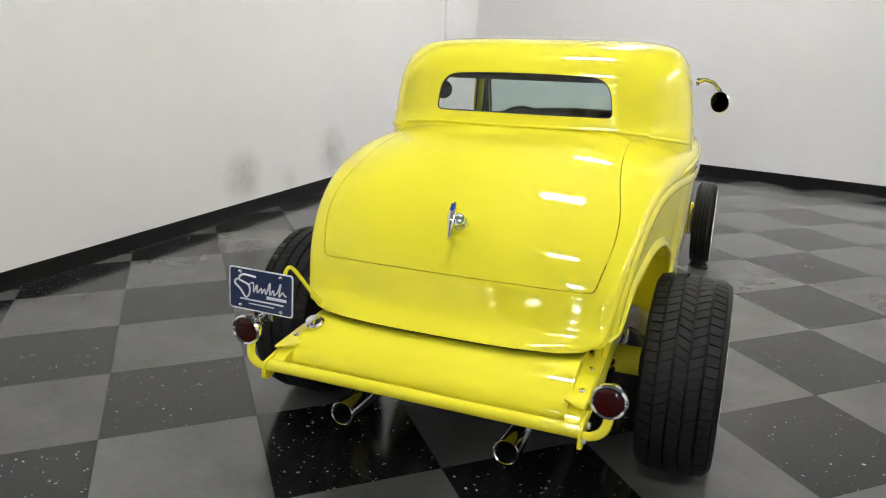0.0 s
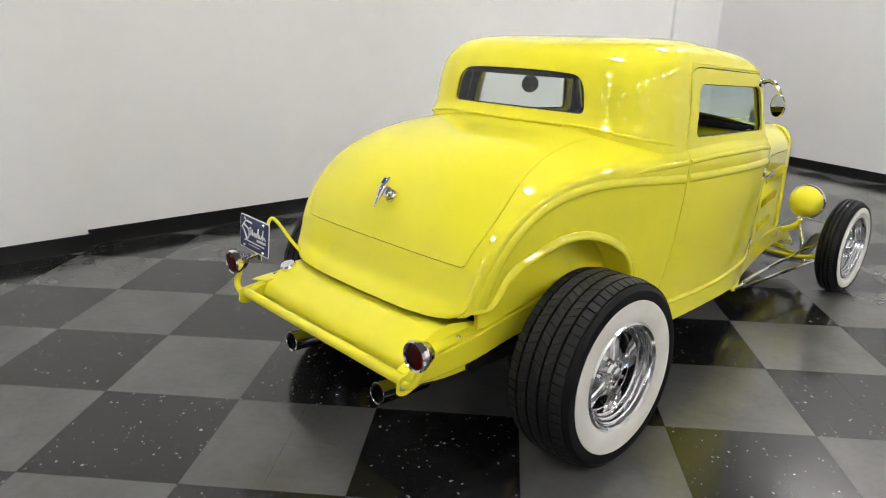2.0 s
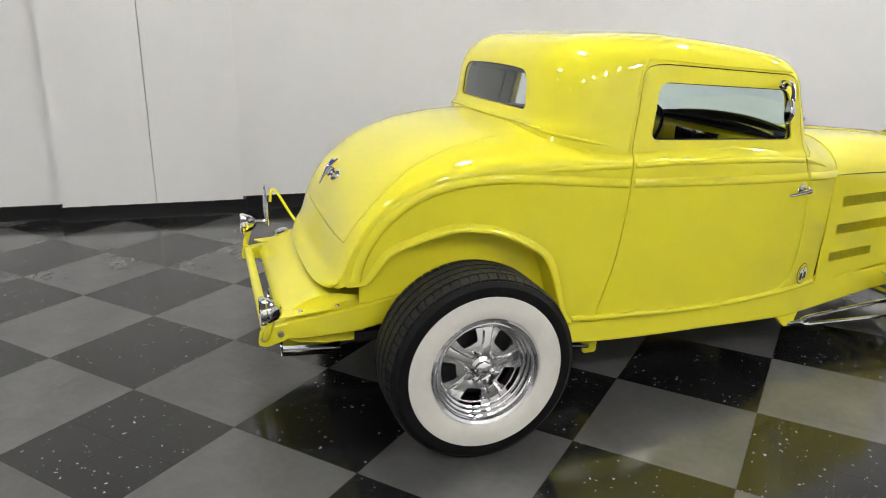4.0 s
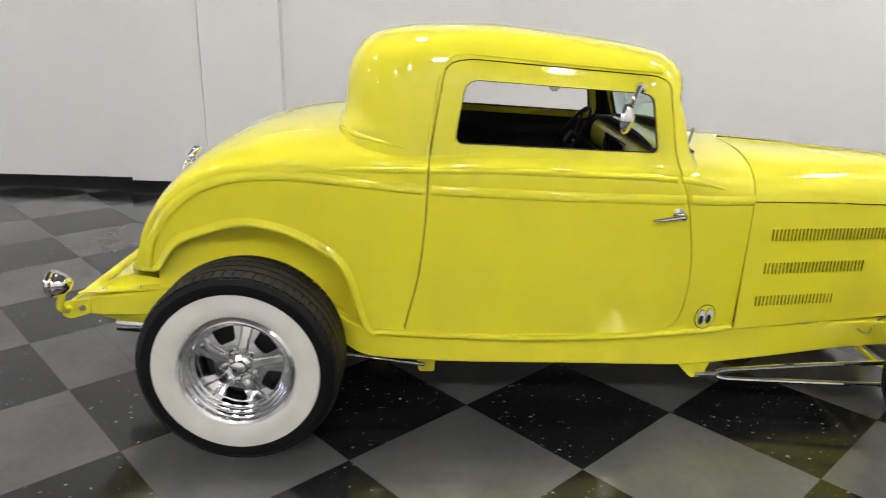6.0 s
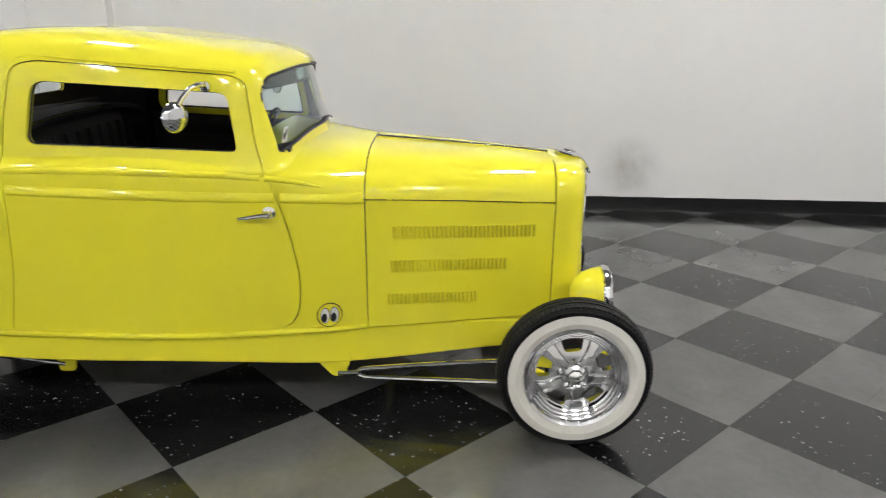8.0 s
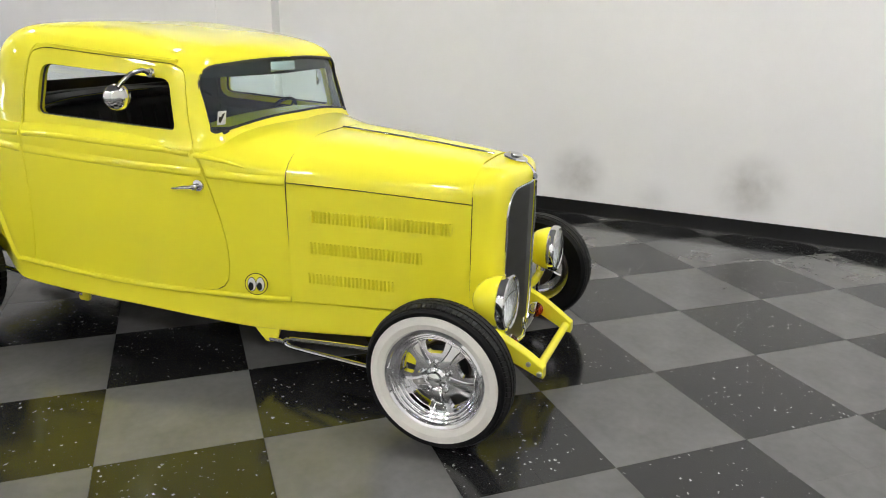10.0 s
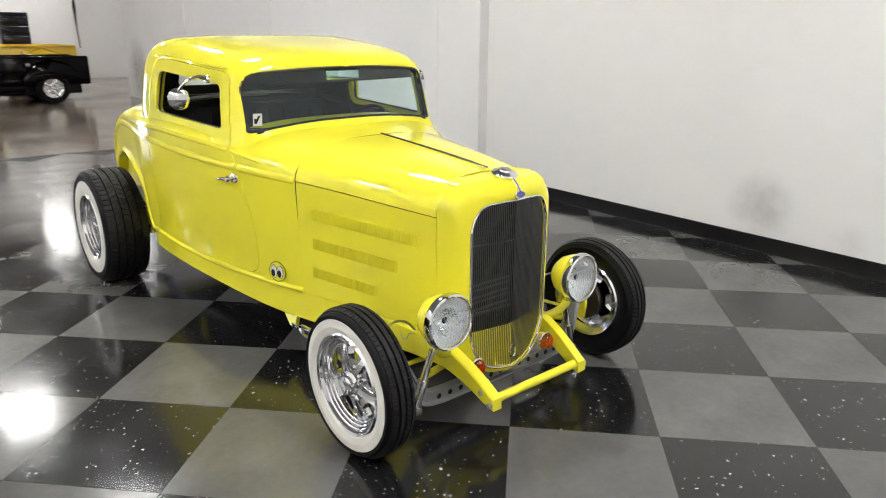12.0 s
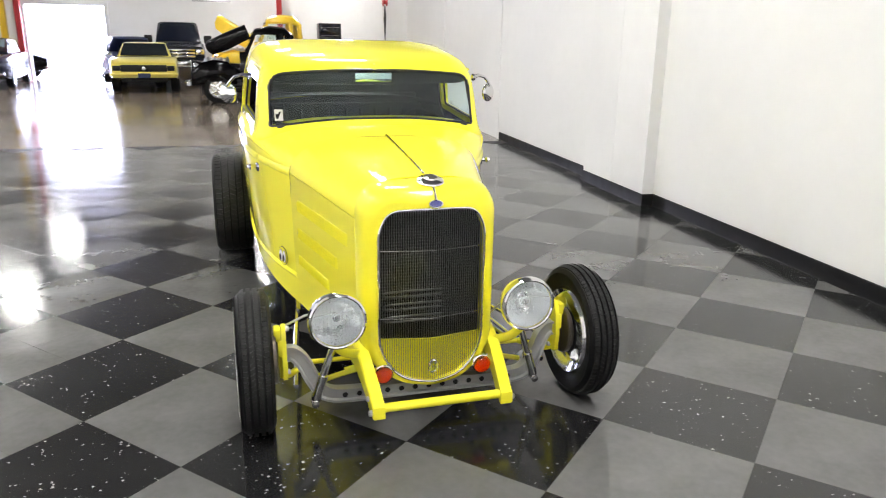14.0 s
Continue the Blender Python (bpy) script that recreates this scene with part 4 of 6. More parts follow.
half = foot_line()
bm = bmesh.new()
tube(bm, [(x, -y, z) for x, y, z in half[::-1]] + half[1:], 0.0075, 12)
part("cab_moulding", bm, PAINT, coupe)
pane("windscreen", SCREEN, lambda y, z: front_x(y, z) - 0.016, "blue-green tinted windscreen glass")
pane("rear_window", REAR_WINDOW, lambda y, z: 0.366 + 0.06 * (z - 1.3) - rear_bow(y), "clear rear window glass")
bm = bmesh.new()
pts = [(front_x(y, z) - 0.006, y, z) for y, z in offset(SCREEN, -0.003)]
tube(bm, pts + pts[:2], 0.0075, 8, False)
part("windscreen_seal", bm, SEAL, coupe, "black rubber seal round the windscreen")
bm = bmesh.new()
pts = [(0.362 + 0.06 * (z - 1.3) - rear_bow(y), y, z) for y, z in offset(REAR_WINDOW, -0.002)]
tube(bm, pts + pts[:2], 0.0028, 6, False)
part("rear_window_seal", bm, SEAL, coupe, "black rubber seal round the rear window")
for sgn, host in ((-1, door_right), (1, door_left)):
    bm = bmesh.new()
    pts = [(x, sgn * (cab_y(x, z) - 0.019), z) for x, z in offset(SIDE_WINDOW, 0.002)]
    tube(bm, pts + pts[:2], 0.006, 6, False)
    part("window_seal", bm, SEAL, host, "dark felt channel round the side window")
    # painted garnish moulding round the inside of the window
    bm = bmesh.new()
    loops = []
    for (xa, za), (xb, zb2) in zip(offset(SIDE_WINDOW, 0.004), offset(SIDE_WINDOW, 0.034)):
        ya, yb = cab_y(xa, za) - 0.026, cab_y(xb, zb2) - 0.040
        loops.append([(xa, sgn * ya, za), (xa, sgn * (ya - 0.014), za), (xb, sgn * (yb - 0.004), zb2), (xb, sgn * (yb + 0.008), zb2)])
    loft(bm, loops + loops[:1])
    bmesh.ops.recalc_face_normals(bm, faces=bm.faces)
    part("window_garnish", bm, PAINT, host, "yellow painted inner window moulding")
    # inner door panel
    bm = bmesh.new()
    grid = [[bm.verts.new((x, sgn * (side_y(x, z) - 0.035), z)) for z in np.linspace(0.44, 1.06, 8)] for x in np.linspace(0.70, 1.60, 10)]
    for a, b in zip(grid, grid[1:]):
        for j in range(7):
            bm.faces.new((a[j], a[j + 1], b[j + 1], b[j]))
    part("door_card", bm, INTERIOR, host, "dark padded inner door panel")

# cabin lining
bm = bmesh.new()
loops = []
for r in smooth_rows(CAB, 4):
    if r[0] > 1.395:
        half = cab_outline(r[1] + 0.035, r[2] - 0.04, r[3] - 0.035, r[4] - 0.035, r[5], r[6])
        ring = [Vector((p.x, max(0.0, p.y), sink(p.x, r[0] - 0.028))) for p in half]
        loops.append([tuple(p) for p in ring] + [(p.x, -p.y, p.z) for p in ring[1:-1]][::-1])
        if r[2] - r[1] < 0.35:
            break
vs = loft(bm, loops)
bm.faces.new(vs[-1])
part("headliner", bm, INTERIOR, coupe, "dark cloth headlining")
bm = bmesh.new()
box(bm, (0.42, -0.52, 0.40), (0.47, 0.52, 1.20), 0.01)
part("rear_bulkhead", bm, INTERIOR, coupe, "dark trimmed panel behind the seat")
bm = bmesh.new()
box(bm, (-0.40, -0.50, 0.36), (0.44, 0.50, 0.40))
prism(bm, [(0.44, -0.58), (1.2, -0.58), (1.6, -0.5), (1.9, -0.40), (1.9, 0.40), (1.6, 0.5), (1.2, 0.58), (0.44, 0.58)], "z", 0.33, 0.37)
part("floor_pan", bm, BLACK, coupe)
bm = bmesh.new()
box(bm, (0.50, -0.56, 0.50), (1.08, 0.56, 0.68), 0.05)
part("seat_cushion", bm, INTERIOR, coupe, "dark bench seat")
bm = bmesh.new()
box(bm, (-0.07, -0.56, 0.0), (0.09, 0.56, 0.50), 0.05, Matrix.Translation((0.56, 0, 0.64)) @ Matrix.Rotation(radians(-10), 4, "Y"))
seat_back = part("seat_back", bm, INTERIOR, coupe, "pleated dark seat back")
for y in np.linspace(-0.5, 0.5, 11):
    bm = bmesh.new()
    tube(bm, [(0.66, y, 0.70), (0.60, y, 1.10)], 0.012, 6)
    part("pleat", bm, INTERIOR, seat_back)
# dashboard
bm = bmesh.new()
prof = [(1.50, 0.98), (1.49, 1.02), (1.50, 1.075), (1.54, 1.100), (1.59, 1.105), (1.61, 1.10), (1.61, 0.95), (1.53, 0.95)]
prism(bm, rounded(prof, 0.02, 3), "y", -0.52, 0.52)
dash = part("dashboard", bm, PAINT, coupe, "yellow painted metal dashboard")
bm = bmesh.new()
box(bm, (1.505, -0.52, 1.100), (1.66, 0.52, 1.116), 0.006)
part("dash_top", bm, INTERIOR, dash, "dark strip on top of the dashboard")
bm = bmesh.new()
box(bm, (1.482, -0.17, 0.985), (1.495, 0.17, 1.075), 0.004)
part("gauge_panel", bm, POLISHED, dash, "turned metal gauge panel")
for y in (-0.12, -0.045, 0.045, 0.12):
    bm = bmesh.new()
    lathe(bm, [(0.0, 0.0), (0.026, 0.0), (0.031, -0.004), (0.034, 0.003), (0.034, 0.008)], 20, Matrix.Translation((1.478, y, 1.03)) @ Matrix.Rotation(radians(90), 4, "Z") @ Matrix.Rotation(radians(180), 4, "X"))
    part("gauge", bm, BLACK, dash, "round black gauge")
# steering wheel, on the car's left
bm = bmesh.new()
m = Matrix.Translation((1.34, 0.30, 1.03)) @ Matrix.Rotation(radians(-58), 4, "Y")
ring = [m @ Vector((0.165 * math.cos(a), 0.165 * math.sin(a), 0)) for a in np.linspace(0, 2 * math.pi, 33)]
tube(bm, ring, 0.009, 8, False)
for a in (0.5, 2.64, 4.71):
    tube(bm, [m @ Vector((0, 0, -0.02)), m @ Vector((0.165 * math.cos(a), 0.165 * math.sin(a), 0))], 0.006, 6)
tube(bm, [m @ Vector((0, 0, 0.01)), m @ Vector((0, 0, -0.04)), (1.62, 0.30, 0.86)], [0.035, 0.035, 0.018], 12)
part("steering_wheel", bm, BLACK, coupe, "black three-spoke steering wheel")

# rear-view mirror inside, windscreen sticker, wiper
bm = bmesh.new()
box(bm, (1.60, -0.10, 1.335), (1.615, 0.10, 1.385), 0.006)
tube(bm, [(1.61, 0, 1.385), (1.63, 0, 1.43)], 0.006, 6)
part("inside_mirror", bm, CHROME, coupe, "small chrome inside mirror")
st = new("sticker")
st.parent = coupe
STICKER = material("sticker_white", (0.7, 0.7, 0.68), rough=0.5, vary=0.05)


def card(name, poly, place, mat, parent, label="", thick=0.0012):
    """A thin sheet cut to an outline, pushed out of its face along local -y and set at a pose."""
    bm = bmesh.new()
    prism(bm, poly, "y", -thick, 0.0)
    bmesh.ops.transform(bm, matrix=place, verts=bm.verts)
    return part(name, bm, mat, parent, label, 0)


def oval(rx, rz, n=24, cx=0.0, cz=0.0):
    return [(cx + rx * math.cos(2 * math.pi * k / n), cz + rz * math.sin(2 * math.pi * k / n)) for k in range(n)]


place = Matrix.Translation((front_x(-0.5, 1.16) + 0.002, -0.508, 1.168)) @ pose(0, 0, 0, 0, 0, 78) @ pose(0, 0, 0, 12, 0, 0)
st.matrix_basis = Matrix()
card("sticker_sheet", rounded([(-0.022, -0.03), (0.022, -0.03), (0.022, 0.03), (-0.022, 0.03)], 0.003, 2), place, STICKER, st, "small white square sticker")
card("sticker_mark", [(-0.015, -0.018), (-0.004, -0.02), (0.012, 0.016), (0.016, 0.02), (0.002, 0.018), (-0.004, 0.004), (-0.016, 0.008)], place @ Matrix.Translation((0, -0.0015, 0)), BLACK, st, "dark figure on the sticker")

# round decal low on the cowl: two eyes
for sgn in (-1, 1):
    x, z = 1.784, 0.446
    slope = math.degrees(math.atan2(side_y(x - 0.05, z) - side_y(x + 0.05, z), 0.1))
    base = Matrix.Translation((x, sgn * (side_y(x, z) + 0.0055), z)) @ pose(0, 0, 0, 0, 0, slope if sgn < 0 else 180 - slope)
    dec = new("eye_decal")
    dec.parent = coupe
    dec["label"] = "round yellow and black decal of two eyes"
    card("decal_ring", oval(0.052, 0.052), base, BLACK, dec)
    card("decal_disc", oval(0.0485, 0.0485), base @ Matrix.Translation((0, -0.0014, 0)), PAINT, dec)
    for dx in (-0.019, 0.019):
        card("eye_rim", oval(0.0195, 0.034, 20, dx), base @ Matrix.Translation((0, -0.0028, 0)), BLACK, dec)
        card("eye_white", oval(0.0172, 0.0315, 20, dx), base @ Matrix.Translation((0, -0.0042, 0)), STICKER, dec)
        card("pupil", oval(0.0115, 0.019, 16, dx - 0.004, -0.009), base @ Matrix.Translation((0, -0.0056, 0)), BLACK, dec)

# door handles and round side mirrors
for sgn, host in ((-1, door_right), (1, door_left)):
    h = new("door_handle")
    h.parent = host
    h["label"] = "chrome door handle"
    y0 = side_y(1.59, 0.894)
    bm = bmesh.new()
    lathe(bm, [(0.0, -0.045), (0.012, -0.044), (0.016, -0.036), (0.011, -0.028), (0.011, -0.008), (0.024, -0.004), (0.027, 0.004)], 20,
          Matrix.Translation((1.592, sgn * y0, 0.894)) @ pose(0, 0, 0, 0, 0, 8 if sgn < 0 else 172))
    part("handle_base", bm, CHROME, h)
    bm = bmesh.new()
    tube(bm, [(1.60, sgn * (y0 + 0.044), 0.896), (1.56, sgn * (y0 + 0.050), 0.892), (1.52, sgn * (y0 + 0.048), 0.885), (1.487, sgn * (y0 + 0.042), 0.880)], [0.010, 0.009, 0.007, 0.004], 10)
    part("handle_lever", bm, CHROME, h)
    mir = new("side_mirror")
    mir.parent = host
    mir["label"] = "round chrome peep mirror on a curved arm"
    bm = bmesh.new()
    tube(bm, [(1.40, sgn * 0.628, 1.350), (1.392, sgn * 0.672, 1.362), (1.372, sgn * 0.715, 1.350), (1.352, sgn * 0.745, 1.318), (1.342, sgn * 0.757, 1.298)], [0.014, 0.010, 0.0085, 0.0085, 0.009], 10)
    lathe(bm, [(0.0, -0.012), (0.018, -0.010), (0.021, 0.0), (0.020, 0.006)], 16, Matrix.Translation((1.400, sgn * 0.634, 1.350)) @ pose(0, 0, 0, 0, 0, 0 if sgn < 0 else 180))
    part("mirror_arm", bm, CHROME, mir)
    head = Matrix.Translation((1.337, sgn * 0.760, 1.257)) @ pose(0, 0, 0, 0, 0, 90 + (-32 if sgn < 0 else 32))
    bm = bmesh.new()
    lathe(bm, [(0.0, -0.014), (0.020, -0.012), (0.038, -0.005), (0.049, 0.003), (0.053, 0.009), (0.053, 0.013), (0.050, 0.015)], 32, head)
    part("mirror_shell", bm, CHROME, mir)
    bm = bmesh.new()
    lathe(bm, [(0.0500, 0.010), (0.0495, 0.0135), (0.0, 0.0138)], 32, head)
    part("mirror_glass", bm, material("mirror_glass", (0.55, 0.56, 0.57), rough=0.02, metal=1.0), mir, "mirror glass")

# boot handle
hd = new("boot_handle")
hd.parent = boot_lid
hd["label"] = "chrome and blue boot handle"
m = Matrix.Translation((-0.378, 0, 0.938)) @ Matrix.Rotation(radians(42), 4, "Y") @ pose(0, 0, 0, 0, 0, 90)
bm = bmesh.new()
lathe(bm, [(0.0, 0.034), (0.014, 0.033), (0.022, 0.028), (0.024, 0.021), (0.016, 0.016), (0.013, 0.010), (0.024, 0.007), (0.028, 0.0), (0.028, -0.01)], 24, m @ Matrix.Translation((-0.014, 0, 0)))
part("handle_base", bm, CHROME, hd)
bm = bmesh.new()
tube(bm, [m @ Vector((0.016, 0.026, 0.060)), m @ Vector((0.012, 0.032, 0.035)), m @ Vector((0.008, 0.034, 0.0)), m @ Vector((0.006, 0.028, -0.035)), m @ Vector((0.004, 0.020, -0.075))], [0.006, 0.013, 0.015, 0.009, 0.003], 12)
part("handle_blade", bm, CHROME, hd)
bm = bmesh.new()
box(bm, (0.004, 0.042, 0.020), (0.019, 0.048, 0.048), 0.003, m)
part("handle_inlay", bm, material("blue_enamel", (0.02, 0.05, 0.35), rough=0.2, coat=1.0), hd, "blue enamel inlay")

# ---- frame and rear end ----
RAIL = [  # x, half width, lower z, upper z
    (-0.735, 0.532, 0.435, 0.470), (-0.69, 0.532, 0.425, 0.490), (-0.60, 0.533, 0.415, 0.500), (-0.40, 0.536, 0.425, 0.525), (-0.2, 0.54, 0.46, 0.56), (0.05, 0.55, 0.48, 0.58),
    (0.25, 0.575, 0.40, 0.50), (0.40, 0.625, 0.315, 0.43), (0.52, 0.640, 0.298, 0.398), (0.8, 0.642, 0.288, 0.392), (1.2, 0.622, 0.278, 0.384), (1.5, 0.578, 0.255, 0.380),
    (1.72, 0.515, 0.225, 0.374), (1.93, 0.448, 0.210, 0.364), (2.2, 0.388, 0.215, 0.359), (2.45, 0.345, 0.228, 0.355), (2.65, 0.322, 0.236, 0.350), (2.78, 0.309, 0.232, 0.330),
    (2.88, 0.300, 0.205, 0.290), (2.96, 0.292, 0.170, 0.245), (3.02, 0.287, 0.142, 0.205), (3.05, 0.285, 0.135, 0.185)]
for sgn in (-1, 1):
    bm = bmesh.new()
    loops = []
    for x, w, lo, hi in smooth_rows(RAIL, 4):
        o, i = sgn * (w + 0.004), sgn * (w - 0.046)
        loops.append([(x, o - sgn * 0.006, lo), (x, o, lo + 0.006), (x, o, hi - 0.006), (x, o - sgn * 0.006, hi), (x, i, hi), (x, i, lo)])
    vs = loft(bm, loops)
    bm.faces.new(vs[0])
    bm.faces.new(vs[-1])
    bmesh.ops.recalc_face_normals(bm, faces=bm.faces)
    rail = part("frame_rail", bm, PAINT, coupe)
    for x, z, r in ((3.035, 0.158, 0.013), (2.985, 0.196, 0.012)):
        bm = bmesh.new()
        w = 0.288
        lathe(bm, [(0.0, -0.012), (r * 0.8, -0.010), (r, -0.004), (r, 0.004)], 8, Matrix.Translation((x, sgn * (w + 0.004), z)) @ pose(0, 0, 0, 0, 0, 0 if sgn < 0 else 180))
        part("bolt", bm, DULL, rail)
    # rear cover strip with two screws, and the bracket of the rear bar
    bm = bmesh.new()
    prism(bm, rounded([(-0.71, sgn * 0.538), (-0.67, sgn * 0.47), (-0.36, sgn * 0.47), (-0.36, sgn * 0.538)], 0.01, 2), "z", 0.506, 0.512)
    for v in bm.verts:
        v.co.z += (v.co.x + 0.71) * 0.07
    part("rear_cover", bm, PAINT, rail)
    for x in (-0.61, -0.47):
        bm = bmesh.new()
        lathe(bm, [(0.0, 0.008), (0.008, 0.006), (0.010, 0.0)], 10, Matrix.Translation((x, sgn * 0.512, 0.513 + (x + 0.71) * 0.07)), "z")
        part("screw", bm, CHROME, rail)
    bm = bmesh.new()
    prism(bm, rounded([(-0.775, 0.415), (-0.765, 0.475), (-0.66, 0.49), (-0.66, 0.43), (-0.74, 0.405)], 0.015, 3), "y", *sorted((sgn * 0.537, sgn * 0.547)))
    lug = part("bar_bracket", bm, PAINT, rail)
    for x, z in ((-0.752, 0.440), (-0.69, 0.452)):
        bm = bmesh.new()
        lathe(bm, [(0.0, -0.012), (0.010, -0.010), (0.013, -0.002), (0.013, 0.002)], 8, Matrix.Translation((x, sgn * 0.548, z)) @ pose(0, 0, 0, 0, 0, 0 if sgn < 0 else 180))
        part("bolt", bm, DULL, lug)
    # tail light on its arm
    tl = new("tail_light")
    tl.parent = coupe
    tl["label"] = "round chrome tail light with a red lens"
    bm = bmesh.new()
    arm = smooth_rows([(-0.735, sgn * 0.50, 0.450), (-0.748, sgn * 0.565, 0.452), (-0.745, sgn * 0.605, 0.480), (-0.728, sgn * 0.615, 0.530), (-0.715, sgn * 0.613, 0.570)], 4)
    tube(bm, arm, 0.014, 10)
    part("lamp_arm", bm, PAINT, tl)
    face = Matrix.Translation((-0.745, sgn * 0.613, 0.577)) @ pose(0, 0, 0, 0, 0, -90)
    bm = bmesh.new()
    lathe(bm, [(0.0, 0.060), (0.02, 0.056), (0.036, 0.040), (0.044, 0.018), (0.048, 0.012), (0.048, 0.004), (0.053, 0.0), (0.054, -0.012), (0.049, -0.020), (0.044, -0.016)], 32, face)
    part("lamp_cup", bm, CHROME, tl)
    bm = bmesh.new()
    lathe(bm, [(0.0, -0.018), (0.02, -0.0175), (0.036, -0.014), (0.045, -0.010), (0.045, 0.0), (0.0, 0.002)], 28, face)
    part("lamp_lens", bm, RED, tl, "deep red glass lens")
    bm = bmesh.new()
    lathe(bm, [(0.0, 0.006), (0.044, 0.004), (0.044, 0.02), (0.0, 0.02)], 24, face)
    part("reflector", bm, material("lamp_back", (0.25, 0.02, 0.02), rough=0.4), tl)
    # rear shock absorber
    bm = bmesh.new()
    tube(bm, [(-0.10, sgn * 0.50, 0.24), (-0.07, sgn * 0.49, 0.36), (-0.03, sgn * 0.47, 0.58)], [0.024, 0.03, 0.026], 14)
    shock = part("shock_absorber", bm, BLACK, coupe, "black coil-over shock absorber")
    for k in range(7):
        t = k / 7
        bm = bmesh.new()
        lathe(bm, [(0.030, -0.008), (0.043, -0.005), (0.043, 0.005), (0.030, 0.008)], 16,
              Matrix.Translation((-0.09 + 0.05 * t, sgn * (0.50 - 0.02 * t), 0.29 + 0.22 * t)), "z")
        part("coil", bm, BLACK, shock)
    # exhaust tail pipe
    bm = bmesh.new()
    path = smooth_rows([(0.75, sgn * 0.30, 0.27), (0.35, sgn * 0.31, 0.28), (0.0, sgn * 0.30, 0.34), (-0.3, sgn * 0.30, 0.31), (-0.47, sgn * 0.295, 0.285)], 5)
    tube(bm, path, 0.028, 14)
    pipe = part("exhaust_pipe", bm, DULL, coupe)
    bm = bmesh.new()
    m = Matrix.Translation((-0.664, sgn * 0.298, 0.284)) @ pose(0, 0, 0, 0, 4, 0) @ pose(0, 0, 0, 0, 0, -90)
    lathe(bm, [(0.034, 0.235), (0.040, 0.22), (0.042, 0.0), (0.0425, -0.004), (0.0405, -0.006), (0.038, -0.003), (0.037, 0.06)], 32, m)
    part("exhaust_tip", bm, CHROME, pipe, "chrome exhaust tip")
    bm = bmesh.new()
    lathe(bm, [(0.0365, 0.012), (0.036, 0.12), (0.0, 0.12)], 24, m)
    part("tip_bore", bm, BLACK, pipe, "black bore of the tip")
    # coil-over shock and its yellow bracket inside the wheel
    bm = bmesh.new()
    turns = [(-0.10 + 0.030 * math.cos(a), sgn * (0.435 - 0.002 * a) + 0.030 * math.sin(a), 0.30 + 0.0060 * a) for a in np.linspace(0, 2 * math.pi * 7, 85)]
    tube(bm, turns, 0.0055, 6)
    tube(bm, [(-0.10, sgn * 0.437, 0.26), (-0.10, sgn * 0.350, 0.60)], 0.014, 10)
    part("coil_shock", bm, BLACK, coupe, "black coil-over rear shock")
    bm = bmesh.new()
    prism(bm, rounded([(-0.16, 0.24), (-0.02, 0.24), (0.0, 0.42), (-0.10, 0.46), (-0.15, 0.36)], 0.015, 3), "y", *sorted((sgn * 0.50, sgn * 0.512)))
    tube(bm, [(0.0, sgn * 0.50, 0.374), (0.0, sgn * 0.62, 0.374)], 0.055, 18)
    part("axle_bracket", bm, PAINT, coupe, "yellow axle bracket")
    # rear axle tube end, ladder bar under the sill
    bm = bmesh.new()
    tube(bm, [(0.10, sgn * 0.50, 0.27), (0.40, sgn * 0.495, 0.235), (0.66, sgn * 0.485, 0.196)], 0.011, 10)
    bar = part("ladder_bar", bm, CHROME, coupe, "chrome radius rod")
    bm = bmesh.new()
    prism(bm, rounded([(0.635, 0.165), (0.70, 0.165), (0.71, 0.30), (0.62, 0.30)], 0.012, 2), "y", *sorted((sgn * 0.478, sgn * 0.492)))
    part("bar_bracket", bm, PAINT, bar)

bm = bmesh.new()
tube(bm, [(0, -0.66, 0.374), (0, -0.1, 0.374), (0, 0.1, 0.374), (0, 0.66, 0.374)], [0.05, 0.045, 0.045, 0.05], 16)
lathe(bm, [(0.0, -0.13), (0.08, -0.11), (0.14, -0.04), (0.14, 0.04), (0.08, 0.11), (0.0, 0.13)], 20, Matrix.Translation((0, 0, 0.374)))
part("rear_axle", bm, BLACK, coupe)
bm = bmesh.new()
box(bm, (0.1, -0.12, 0.24), (1.7, 0.12, 0.345), 0.03)
part("gearbox", bm, BLACK, coupe)
bm = bmesh.new()
tube(bm, [(-0.738, -0.535, 0.455), (-0.738, 0.535, 0.455)], 0.021, 16)
part("rear_bar", bm, PAINT, coupe, "yellow tubular rear spreader bar")
# fuel tank between the rails
bm = bmesh.new()
prism(bm, rounded([(-0.36, 0.55), (-0.50, 0.575), (-0.60, 0.548), (-0.675, 0.49), (-0.69, 0.43), (-0.64, 0.385), (-0.50, 0.365), (-0.36, 0.365)], [0.01, 0.06, 0.09, 0.06, 0.05, 0.05, 0.05, 0.01], 6), "y", -0.484, 0.484)
tank = part("fuel_tank", bm, PAINT, coupe, "", 50)
bm = bmesh.new()
m = Matrix.Translation((-0.570, 0.455, 0.545)) @ Matrix.Rotation(radians(-18), 4, "Y")
lathe(bm, [(0.020, -0.03), (0.020, 0.012)], 20, m, "z")
part("filler_neck", bm, PAINT, tank)
bm = bmesh.new()
lathe(bm, [(0.028, 0.008), (0.034, 0.012), (0.035, 0.024), (0.030, 0.032), (0.0, 0.036)], 24, m, "z")
part("fuel_cap", bm, CHROME, tank, "polished fuel cap")

